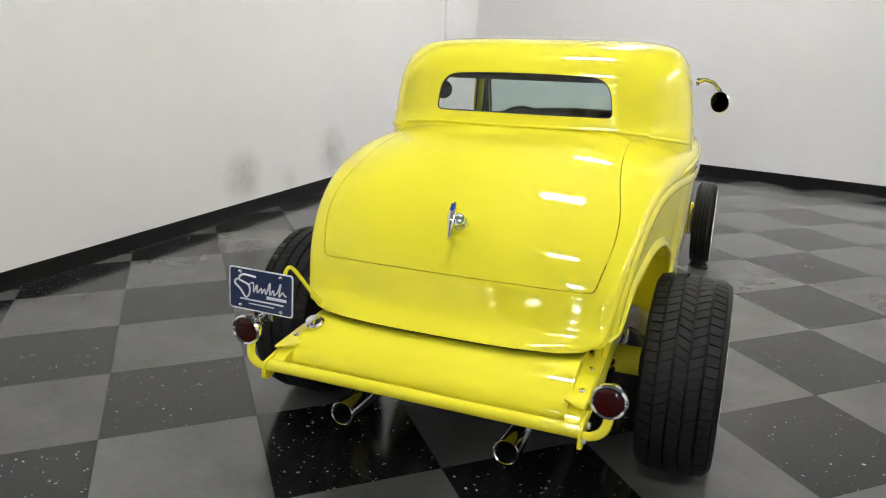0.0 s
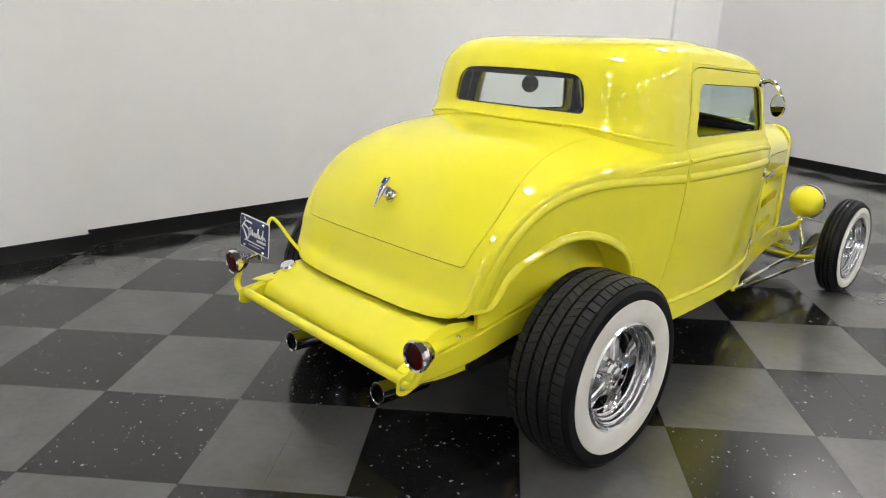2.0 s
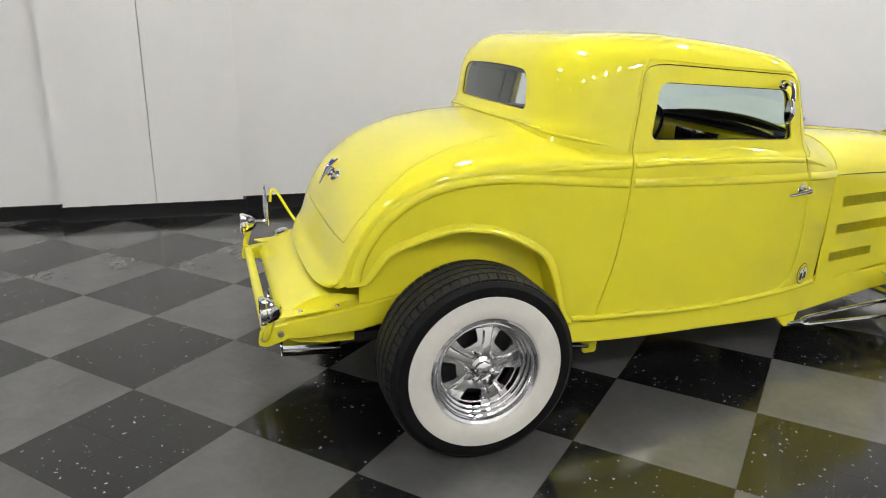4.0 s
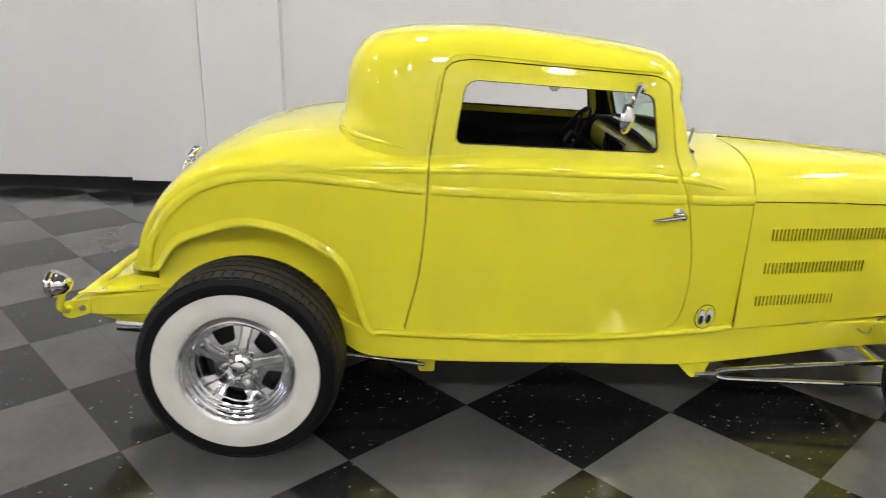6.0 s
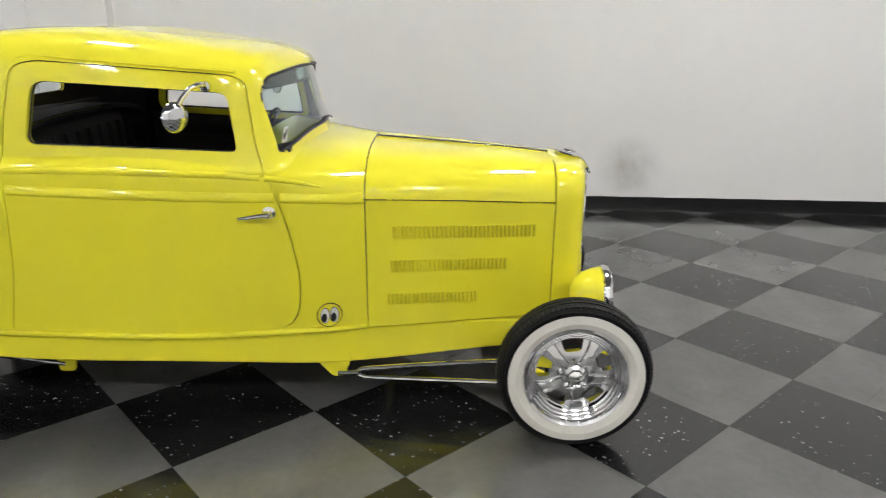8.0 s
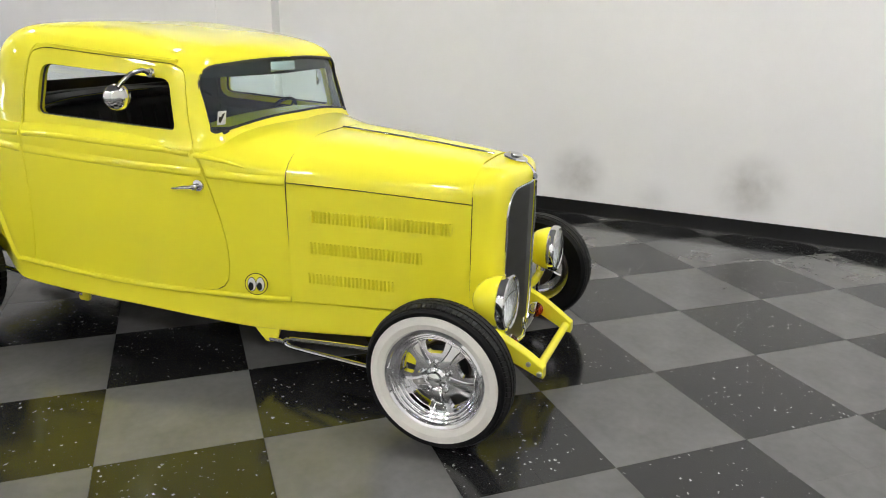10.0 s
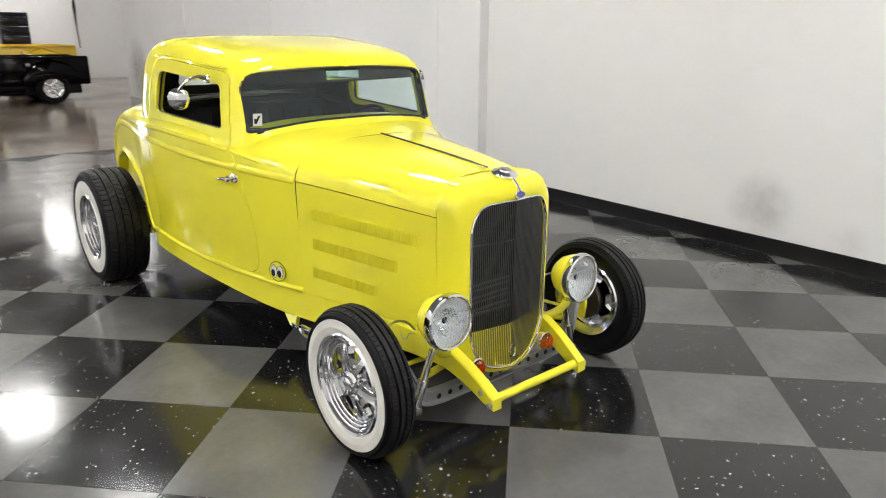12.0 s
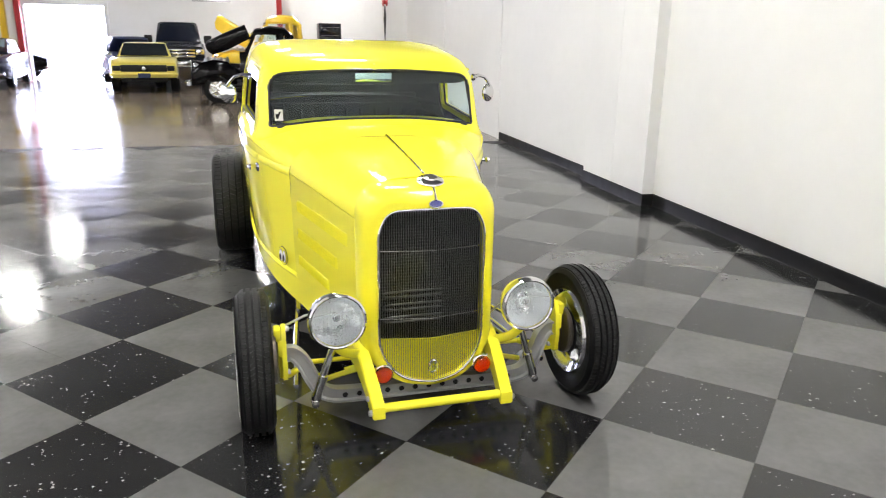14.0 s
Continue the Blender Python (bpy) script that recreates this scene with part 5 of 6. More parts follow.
# number plate with plain script-like shapes
lp = new("number_plate")
lp.parent = coupe
lp["label"] = "dark blue plate with white flourishes on a bracket"
NAVY = material("navy_plate", (0.015, 0.028, 0.085), rough=0.3, vary=0.1)
PLATEWHITE = material("plate_white", (0.75, 0.76, 0.78), rough=0.4, vary=0.05)
base = Matrix.Translation((-0.632, 0.637, 0.672)) @ pose(0, 0, 0, 0, 0, -90 - 2) @ pose(0, 0, 0, -5, 0, 0)
card("plate_edge", rounded([(-0.138, -0.077), (0.138, -0.077), (0.138, 0.077), (-0.138, 0.077)], 0.012, 3), base, PLATEWHITE, lp, "", 0.002)
card("plate_face", rounded([(-0.133, -0.072), (0.133, -0.072), (0.133, 0.072), (-0.133, 0.072)], 0.010, 3), base @ Matrix.Translation((0, -0.0022, 0)), NAVY, lp, "", 0.001)
up = base @ Matrix.Translation((0, -0.0045, 0))


def stroke(points, r, name="flourish"):
    bm = bmesh.new()
    tube(bm, [up @ Vector((x, 0, z)) for x, z in smooth_rows(points, 5)], r, 6)
    part(name, bm, PLATEWHITE, lp)


stroke([(-0.02, 0.050), (-0.075, 0.052), (-0.092, 0.032), (-0.052, 0.018), (-0.045, -0.008), (-0.062, -0.030), (-0.085, -0.004), (-0.112, 0.018), (-0.10, 0.034)], 0.004)
stroke([(-0.05, 0.018), (-0.03, 0.028), (-0.028, -0.006), (-0.014, 0.022), (-0.012, -0.006), (0.004, 0.012), (0.008, -0.006)], 0.0026)
stroke([(0.008, -0.006), (0.02, 0.012), (0.026, -0.006), (0.042, 0.036), (0.042, -0.006), (0.056, 0.012), (0.06, -0.006)], 0.0026)
stroke([(0.06, -0.006), (0.076, 0.010), (0.088, 0.040), (0.082, -0.006), (0.096, 0.010), (0.104, 0.002), (0.112, -0.002)], 0.0026)
for x0, x1, z0, z1 in ((0.028, 0.112, -0.024, -0.013), (-0.09, 0.10, -0.040, -0.034), (-0.05, 0.06, -0.053, -0.049)):
    card("plate_bar", [(x0, z0), (x1, z0), (x1, z1), (x0, z1)], base @ Matrix.Translation((0, -0.0035, 0)), PLATEWHITE, lp, "", 0.0008)
for x, z in ((-0.088, 0.062), (0.088, 0.062), (-0.088, -0.062), (0.088, -0.062)):
    bm = bmesh.new()
    lathe(bm, [(0.0, -0.006), (0.006, -0.005), (0.008, 0.0)], 10, base @ Matrix.Translation((x, -0.003, z)))
    part("plate_screw", bm, CHROME, lp)
bm = bmesh.new()
tube(bm, smooth_rows([(-0.615, 0.55, 0.700), (-0.608, 0.545, 0.752), (-0.585, 0.530, 0.757), (-0.53, 0.495, 0.66), (-0.475, 0.455, 0.57)], 5), 0.0075, 8)
part("plate_stay", bm, PAINT, lp, "yellow rod stay")
bm = bmesh.new()
box(bm, (-0.628, 0.60, 0.56), (-0.622, 0.66, 0.68), 0.002)
tube(bm, [(-0.63, 0.63, 0.585), (-0.68, 0.625, 0.58), (-0.71, 0.615, 0.577)], 0.010, 8)
part("plate_bracket", bm, CHROME, lp, "chrome plate bracket")

# ---- front end ----
SILVER = material("silvered_bowl", (0.86, 0.87, 0.88), rough=0.3, metal=1.0, rough_vary=0.1)
BARS = material("stainless_bars", (0.25, 0.25, 0.24), rough=0.34, metal=1.0, rough_vary=0.06)
# grille bars follow the point of the shell
grille = new("grille")
grille.parent = rad_shell
grille["label"] = "slim vertical polished grille bars"
edge = shell_outline(0.2185, 0.924, 0.181)
for k in range(47):
    y = -0.212 + 0.424 * k / 46
    hits = []
    for j in range(len(edge)):
        (ya, za), (yb, zb) = edge[j], edge[(j + 1) % len(edge)]
        if (ya - y) * (yb - y) <= 0 and ya != yb:
            hits.append(za + (zb - za) * (y - ya) / (yb - ya))
    lo, hi = min(hits), max(hits)
    bm = bmesh.new()
    x = nose(2.820, y)
    prism(bm, [(x + 0.0018, y), (x, y - 0.0017), (x - 0.003, y - 0.0013), (x - 0.003, y + 0.0013), (x, y + 0.0017)], "z", lo, hi)
    bm_ob = part("bar", bm, BARS, None, "", 0)
    bm_ob.parent = rad_shell
bpy.data.objects.remove(grille)
for z in (0.745, 0.455):
    bm = bmesh.new()
    tube(bm, [(nose(2.800, y), y, z) for y in np.linspace(-0.213, 0.213, 15)], 0.0022, 6)
    part("cross_wire", bm, CHROME, rad_shell, "thin chrome cross wire")
bm = bmesh.new()
box(bm, (2.725, -0.235, 0.20), (2.75, 0.235, 0.97), 0.004)
core = part("radiator", bm, BLACK, coupe, "black radiator core")
bm = bmesh.new()
for z in np.linspace(0.42, 0.95, 40):
    tube(bm, [(2.752, -0.21, z), (2.752, 0.21, z)], 0.003, 5)
tagged(part("fin", bm, BLACK, core), kind="stuff")
bm = bmesh.new()
for z in (0.425, 0.48, 0.535):
    tube(bm, smooth_rows([(2.782, 0.06, z), (2.782, -0.155, z), (2.782, -0.188, z + 0.011), (2.782, -0.155, z + 0.022), (2.782, 0.06, z + 0.022)], 4), 0.005, 8)
part("cooler_coil", bm, material("dark_cooler_metal", (0.16, 0.16, 0.16), rough=0.45, metal=0.9, vary=0.2), coupe, "looped metal cooler tubes behind the grille")
bm = bmesh.new()
low = []
for y in np.linspace(-0.214, 0.214, 25):
    z0 = float(np.interp(abs(y), [0, 0.13, 0.19, 0.217], [0.184, 0.198, 0.235, 0.29]))
    low.append([bm.verts.new((nose(2.803, y), y, z)) for z in (z0, 0.367)] + [bm.verts.new((nose(2.795, y), y, z)) for z in (0.367, z0)])
for p, q in zip(low, low[1:]):
    for i in range(4):
        bm.faces.new((p[i], p[(i + 1) % 4], q[(i + 1) % 4], q[i]))
bmesh.ops.recalc_face_normals(bm, faces=bm.faces)
part("lower_panel", bm, PAINT, rad_shell, "yellow panel behind the grille's foot")
bm = bmesh.new()
ring = [(2.876, 0.016 * math.cos(a), 0.252 + 0.028 * math.sin(a)) for a in np.linspace(0, 2 * math.pi, 21)]
tube(bm, ring, 0.0055, 8, False)
part("crank_ring", bm, CHROME, rad_shell, "chrome crank hole ring")
# cap and blue badge
bm = bmesh.new()
m = Matrix.Translation((2.795, 0, 1.013)) @ Matrix.Rotation(radians(12), 4, "Y")
lathe(bm, [(0.030, -0.012), (0.050, 0.0), (0.055, 0.006), (0.052, 0.012), (0.038, 0.016), (0.030, 0.020), (0.028, 0.026), (0.012, 0.030), (0.0, 0.030)], 36, m, "z")
part("radiator_cap", bm, CHROME, rad_shell, "winged chrome radiator cap")
bm = bmesh.new()
tube(bm, [(2.835, 0, 1.010), (2.868, 0, 0.985), (2.884, 0, 0.958)], [0.007, 0.005, 0.008], 8)
part("badge_strip", bm, CHROME, rad_shell)
m = Matrix.Translation((2.884, 0, 0.944)) @ pose(0, 0, 0, 0, 0, 90) @ pose(0, 0, 0, -25, 0, 0)
card("badge_rim", oval(0.029, 0.016), m, CHROME, rad_shell, "", 0.006)
card("badge", oval(0.0255, 0.0125), m @ Matrix.Translation((0, -0.0065, 0)), material("badge_blue", (0.05, 0.055, 0.17), rough=0.2, coat=1.0), rad_shell, "blue enamel oval badge", 0.001)

bm = bmesh.new()
tube(bm, [(3.022, -0.27, 0.168), (3.022, 0.27, 0.168)], 0.019, 16)
part("front_bar", bm, PAINT, coupe, "yellow tubular front spreader bar")

# dropped axle: an I-beam with a row of holes
AX = [(2.748, -0.605, 0.315), (2.756, -0.565, 0.322), (2.770, -0.525, 0.285), (2.785, -0.485, 0.205), (2.795, -0.440, 0.150), (2.80, -0.36, 0.134), (2.80, -0.2, 0.132), (2.80, 0, 0.132)]
AX = AX + [(x, -y, z) for x, y, z in AX[-2::-1]]
bm = bmesh.new()
loops = []
pts = smooth_rows(AX, 4)
for i, p in enumerate(pts):
    d = Vector(pts[min(i + 1, len(pts) - 1)]) - Vector(pts[max(i - 1, 0)])
    up_ = Vector((0, -d.z, d.y)).normalized()
    c = Vector(p)
    prof = [(0.022, 0.030), (0.022, 0.021), (0.008, 0.017), (0.008, -0.017), (0.022, -0.021), (0.022, -0.030), (-0.022, -0.030), (-0.022, -0.021), (-0.008, -0.017), (-0.008, 0.017), (-0.022, 0.021), (-0.022, 0.030)]
    loops.append([tuple(c + Vector((a, 0, 0)) + up_ * b) for a, b in prof])
vs = loft(bm, loops)
bm.faces.new(vs[0])
bm.faces.new(vs[-1])
bmesh.ops.recalc_face_normals(bm, faces=bm.faces)
AXLE = material("grey_axle_paint", (0.36, 0.36, 0.36), rough=0.35, metal=0.5, vary=0.1)
axle = part("front_axle", bm, AXLE, coupe, "grey drilled dropped beam axle", 40)
for k in range(13):
    y = -0.36 + 0.06 * k
    bm = bmesh.new()
    lathe(bm, [(0.0, 0.0095), (0.0115, 0.0095), (0.0115, 0.0)], 12, Matrix.Translation((2.80, y, 0.132)) @ pose(0, 0, 0, 0, 0, -90))
    part("hole", bm, BLACK, axle, "drilled hole")
# transverse spring
bm = bmesh.new()
for k in range(4):
    s_ = 0.44 - 0.09 * k
    ys = np.linspace(-s_, s_, 13)
    tube(bm, [(2.735, y, 0.235 + 0.012 * k - 0.06 * (y / 0.44) ** 2) for y in ys], 0.012, 6)
part("leaf_spring", bm, PAINT, coupe, "yellow transverse leaf spring")

for sgn in (-1, 1):
    # headlight on its stand
    hl = new("headlight")
    hl.parent = coupe
    hl["label"] = "yellow bucket headlight with a chrome ring"
    face = Matrix.Translation((2.915, sgn * 0.397, 0.505)) @ pose(0, 0, 0, 0, 0, 90) @ pose(0, 0, 0, -2, 0, 0)
    bm = bmesh.new()
    lathe(bm, [(0.0, 0.150), (0.030, 0.146), (0.062, 0.128), (0.088, 0.096), (0.103, 0.055), (0.109, 0.022), (0.110, 0.008)], 40, face)
    part("bucket", bm, PAINT, hl)
    bm = bmesh.new()
    lathe(bm, [(0.110, 0.026), (0.1155, 0.020), (0.1165, 0.004), (0.113, -0.008), (0.106, -0.013), (0.101, -0.010), (0.101, 0.0)], 48, face)
    part("trim_ring", bm, CHROME, hl, "chrome trim ring")
    bm = bmesh.new()
    lathe(bm, [(0.0, -0.026), (0.03, -0.0245), (0.06, -0.020), (0.085, -0.013), (0.102, -0.005), (0.102, -0.001), (0.085, -0.009), (0.06, -0.016), (0.03, -0.0205), (0.0, -0.022)], 40, face)
    flutes = []
    for k in range(-6, 7):
        x = 0.014 * k
        h2 = math.sqrt(max(0.0, 0.098 ** 2 - x * x))
        p = [face @ Vector((x, -0.0215 + 0.021 * ((x * x + z * z) / 0.0104), z)) for z in np.linspace(-h2, h2, 9)]
        flutes.append(p)
    gl = part("headlight_lens", bm, LENS, hl, "fluted clear headlight lens")
    gl.visible_shadow = False
    for p in flutes:
        bm = bmesh.new()
        tube(bm, p, 0.0008, 5)
        part("flute", bm, LENS, gl).visible_shadow = False
    bm = bmesh.new()
    lathe(bm, [(0.100, 0.004), (0.085, 0.045), (0.05, 0.085), (0.018, 0.10), (0.0, 0.10)], 36, face)
    part("reflector", bm, SILVER, hl, "silvered reflector bowl")
    # Added chrome tube imitates the bright streak reflected across the lens.
    bm = bmesh.new()
    tube(bm, [face @ Vector((x, -0.004, 0.036 - 1.2 * x * x)) for x in np.linspace(-0.09, 0.09, 15)], 0.0022, 6)
    part("lens_streak", bm, CHROME, hl, "thin chrome tube standing in for the bright streak on the lens")
    bm = bmesh.new()
    lathe(bm, [(0.0, 0.03), (0.014, 0.034), (0.016, 0.05), (0.010, 0.09)], 14, face)
    part("bulb", bm, LENS, hl)
    bm = bmesh.new()
    tube(bm, smooth_rows([(2.845, sgn * 0.397, 0.405), (2.84, sgn * 0.392, 0.37), (2.825, sgn * 0.365, 0.335), (2.805, sgn * 0.325, 0.315), (2.79, sgn * 0.29, 0.305)], 4), [0.017] * 2 + [0.02] * 15, 12)
    part("stand", bm, PAINT, hl)
    bm = bmesh.new()
    tube(bm, [(2.845, sgn * 0.397, 0.385), (2.848, sgn * 0.397, 0.41)], 0.024, 14)
    part("swivel", bm, CHROME, hl)
    # amber indicator
    ind = new("indicator")
    ind.parent = coupe
    ind["label"] = "small amber indicator in a chrome cup"
    f2 = Matrix.Translation((2.880, sgn * 0.213, 0.240)) @ pose(0, 0, 0, 0, 0, 90)
    bm = bmesh.new()
    lathe(bm, [(0.0, 0.050), (0.024, 0.044), (0.039, 0.020), (0.042, 0.0), (0.038, -0.003)], 24, f2)
    part("cup", bm, CHROME, ind)
    bm = bmesh.new()
    lathe(bm, [(0.0, -0.034), (0.014, -0.031), (0.028, -0.020), (0.038, -0.002), (0.038, 0.006), (0.0, 0.008)], 24, f2)
    part("indicator_lens", bm, AMBER, ind, "orange lens")
    bm = bmesh.new()
    lathe(bm, [(0.0, 0.010), (0.037, 0.009), (0.037, 0.016), (0.0, 0.016)], 20, f2)
    part("reflector", bm, material("amber_back", (0.8, 0.22, 0.08), rough=0.4), ind)
    bm = bmesh.new()
    tube(bm, [(2.84, sgn * 0.215, 0.235), (2.82, sgn * 0.25, 0.235), (2.81, sgn * 0.27, 0.25)], 0.009, 8)
    part("stalk", bm, DULL, ind)
    # shock absorber
    bm = bmesh.new()
    tube(bm, [(2.805, sgn * 0.480, 0.125), (2.812, sgn * 0.448, 0.235)], 0.022, 14)
    tube(bm, [(2.811, sgn * 0.455, 0.215), (2.822, sgn * 0.405, 0.365)], 0.015, 12)
    lathe(bm, [(0.0, -0.03), (0.016, -0.028), (0.016, 0.028), (0.0, 0.03)], 12, Matrix.Translation((2.803, sgn * 0.484, 0.112)) @ pose(0, 0, 0, 0, 0, 90))
    part("front_shock", bm, CHROME, coupe, "chrome tube shock absorber")
    # king pin, caliper bracket, brake disc
    kn = new("front_brake")
    kn.parent = coupe
    kn["label"] = "yellow brake caliper and bracket on a dark disc"
    bm = bmesh.new()
    lathe(bm, [(0.0, -0.012), (0.104, -0.012), (0.108, -0.008), (0.108, 0.008), (0.104, 0.012), (0.0, 0.012)], 40, Matrix.Translation((2.745, sgn * 0.640, 0.305)))
    part("disc", bm, material("rusty_disc", (0.10, 0.085, 0.075), rough=0.4, metal=0.8, vary=0.2), kn, "dark brake disc")
    bm = bmesh.new()
    tube(bm, [(2.748, sgn * 0.600, 0.215), (2.748, sgn * 0.604, 0.395)], 0.018, 12)
    box(bm, (2.712, sgn * 0.606, 0.382), (2.778, sgn * 0.636, 0.436), 0.010)
    box(bm, (2.72, sgn * 0.592, 0.32), (2.785, sgn * 0.622, 0.39), 0.006)
    part("caliper", bm, PAINT, kn)
    bm = bmesh.new()
    prism(bm, rounded([(2.70, 0.215), (2.79, 0.215), (2.80, 0.30), (2.785, 0.40), (2.76, 0.445), (2.715, 0.44), (2.70, 0.36)], 0.012, 3), "y", *sorted((sgn * 0.588, sgn * 0.606)))
    part("knuckle_plate", bm, PAINT, kn)
    for z in (0.235, 0.335, 0.425):
        bm = bmesh.new()
        lathe(bm, [(0.0, 0.016), (0.010, 0.014), (0.012, 0.0)], 8, Matrix.Translation((2.745, sgn * 0.588, z)) @ pose(0, 0, 0, 0, 0, 0 if sgn < 0 else 180))
        part("bolt", bm, DULL, kn)
    bm = bmesh.new()
    prism(bm, rounded([(2.595, 0.31), (2.615, 0.40), (2.66, 0.43), (2.685, 0.37), (2.665, 0.30)], 0.012, 3), "y", *sorted((sgn * 0.655, sgn * 0.692)))
    part("caliper_face", bm, PAINT, kn)
    bm = bmesh.new()
    tube(bm, smooth_rows([(2.745, sgn * 0.600, 0.225), (2.70, sgn * 0.575, 0.200), (2.63, sgn * 0.52, 0.198), (2.60, sgn * 0.49, 0.20)], 4), 0.014, 10)
    part("steering_arm", bm, PAINT, kn)
    bm = bmesh.new()
    tube(bm, smooth_rows([(2.74, sgn * 0.60, 0.430), (2.70, sgn * 0.56, 0.432), (2.66, sgn * 0.48, 0.445), (2.64, sgn * 0.40, 0.42), (2.62, sgn * 0.335, 0.36)], 4), 0.005, 8)
    part("brake_hose", bm, DULL, kn, "braided brake hose")
    # hairpin radius rods
    bm = bmesh.new()
    tube(bm, smooth_rows([(2.735, sgn * 0.555, 0.275), (2.3, sgn * 0.515, 0.232), (1.98, sgn * 0.485, 0.192), (1.905, sgn * 0.478, 0.180), (1.885, sgn * 0.476, 0.163), (1.905, sgn * 0.478, 0.148), (1.98, sgn * 0.485, 0.145), (2.3, sgn * 0.515, 0.150), (2.735, sgn * 0.555, 0.158)], 5), 0.0105, 10)
    tube(bm, [(1.89, sgn * 0.476, 0.163), (1.84, sgn * 0.470, 0.160), (1.80, sgn * 0.465, 0.158)], [0.012, 0.010, 0.014], 10)
    part("hairpin_rod", bm, CHROME, coupe, "chrome hairpin radius rod")
    bm = bmesh.new()
    prism(bm, rounded([(1.69, 0.24), (1.86, 0.235), (1.83, 0.150), (1.78, 0.145)], 0.012, 2), "y", *sorted((sgn * 0.455, sgn * 0.475)))
    part("hairpin_bracket", bm, PAINT, coupe)
# tie rod and drag link
bm = bmesh.new()
tube(bm, [(2.60, -0.49, 0.20), (2.60, 0.49, 0.20)], 0.011, 10)
part("tie_rod", bm, PAINT, coupe)
bm = bmesh.new()
tube(bm, [(2.60, 0.46, 0.205), (2.2, 0.34, 0.225)], 0.010, 8)
part("drag_link", bm, CHROME, coupe, "chrome steering link")
# engine mass in the bay
bm = bmesh.new()
box(bm, (1.98, -0.2, 0.22), (2.62, 0.2, 0.78), 0.04)
box(bm, (2.0, -0.28, 0.5), (2.5, 0.28, 0.7), 0.04)
part("engine", bm, BLACK, coupe)
bm = bmesh.new()
box(bm, (1.90, -0.44, 0.37), (1.92, 0.44, 1.0))
part("firewall", bm, BLACK, coupe)

for sgn in (-1, 1):
    bm = bmesh.new()
    tube(bm, smooth_rows([(2.53, sgn * 0.345, 0.325), (2.555, sgn * 0.352, 0.305), (2.585, sgn * 0.352, 0.312), (2.595, sgn * 0.348, 0.338), (2.625, sgn * 0.338, 0.345)], 5), 0.0022, 6)
    part("wire_loop", bm, DULL, coupe, "thin loose wire along the frame rail")

# parcel shelf behind the seat, and the strips that close the door gaps
bm = bmesh.new()
grid = []
for row in TROWS:
    if 0.37 < row[2] < 0.66:
        half = float(np.interp(row[2], [0.37, 0.42, 0.5, 0.6, 0.66], [0.30, 0.44, 0.54, 0.60, 0.61]))
        line = []
        for y in np.linspace(-half, half, 17):
            f = math.sqrt(max(0.0, 1 - (abs(y) / row[4]) ** 3.0))
            line.append(bm.verts.new((row[2], y, row[3] + (row[1] - row[3]) * f + 0.007)))
        grid.append(line)
for p, q in zip(grid, grid[1:]):
    for j in range(16):
        bm.faces.new((p[j], q[j], q[j + 1], p[j + 1]))
me = bpy.data.meshes.new("parcel_shelf")
bm.to_mesh(me)
bm.free()
part_mesh("parcel_shelf", thicken(me, 0.004), INTERIOR, coupe, "dark cloth parcel shelf")
# Black, not body yellow: the gap's shade is put into the colour.
for sgn in (-1, 1):
    bm = bmesh.new()
    inner, outer = offset(DOOR, -0.016), offset(DOOR, 0.024)
    skin_y = lambda x, z: (cab_y(x, z) if z > 1.06 else side_y(x, z))
    loops = []
    for (xa, za), (xb, zb2) in zip(inner, outer):
        yi = min(skin_y(xa, za), skin_y(xb, zb2)) - 0.034
        loops.append([(xa, sgn * yi, za), (xb, sgn * yi, zb2), (xb, sgn * (yi - 0.012), zb2), (xa, sgn * (yi - 0.012), za)])
    loft(bm, loops + loops[:1])
    bmesh.ops.recalc_face_normals(bm, faces=bm.faces)
    part("door_gap_shade", bm, BLACK, coupe)


# ---- vehicles and fittings at the far end of the building ----
BLACKPAINT = material("black_paint", (0.002, 0.002, 0.0025), rough=0.12, vary=0.2, spec=0.16)
GOLDPAINT = material("deep_yellow_paint", (0.85, 0.56, 0.02), rough=0.3, coat=1.0, vary=0.05)
MUSCLE = material("pale_yellow_paint", (0.78, 0.66, 0.12), rough=0.3, coat=1.0, vary=0.05)
NAVYPAINT = material("dark_blue_paint", (0.006, 0.008, 0.016), rough=0.2, vary=0.2, spec=0.4)
DARKGLASS = material("dark_glass", (0.012, 0.016, 0.02), rough=0.05, vary=0.1)
SKYGLASS = material("reflecting_glass", (0.16, 0.20, 0.22), rough=0.06, vary=0.1)
REDPAINT = material("red_paint", (0.45, 0.03, 0.03), rough=0.5, vary=0.15)
YELLOWPOST = material("safety_yellow", (0.75, 0.5, 0.02), rough=0.5, vary=0.1)


def skin(bm, rows):
    """A car body lofted from rows of (along, half width, low z, high z, rounding), the rounding on the upper edges."""
    loops = []
    for x, w, lo, hi, r in rows:
        half = [(w - 0.02, lo), (w, lo + 0.05), (w, hi - r), (w - r * 0.3, hi - r * 0.3), (w - r, hi), (w * 0.5, hi + 0.008)]
        loops.append([(x, y, z) for y, z in half] + [(x, -y, z) for y, z in half[::-1]])
    vs = loft(bm, loops)
    bm.faces.new(vs[0])
    bm.faces.new(vs[-1])
    bmesh.ops.recalc_face_normals(bm, faces=bm.faces)


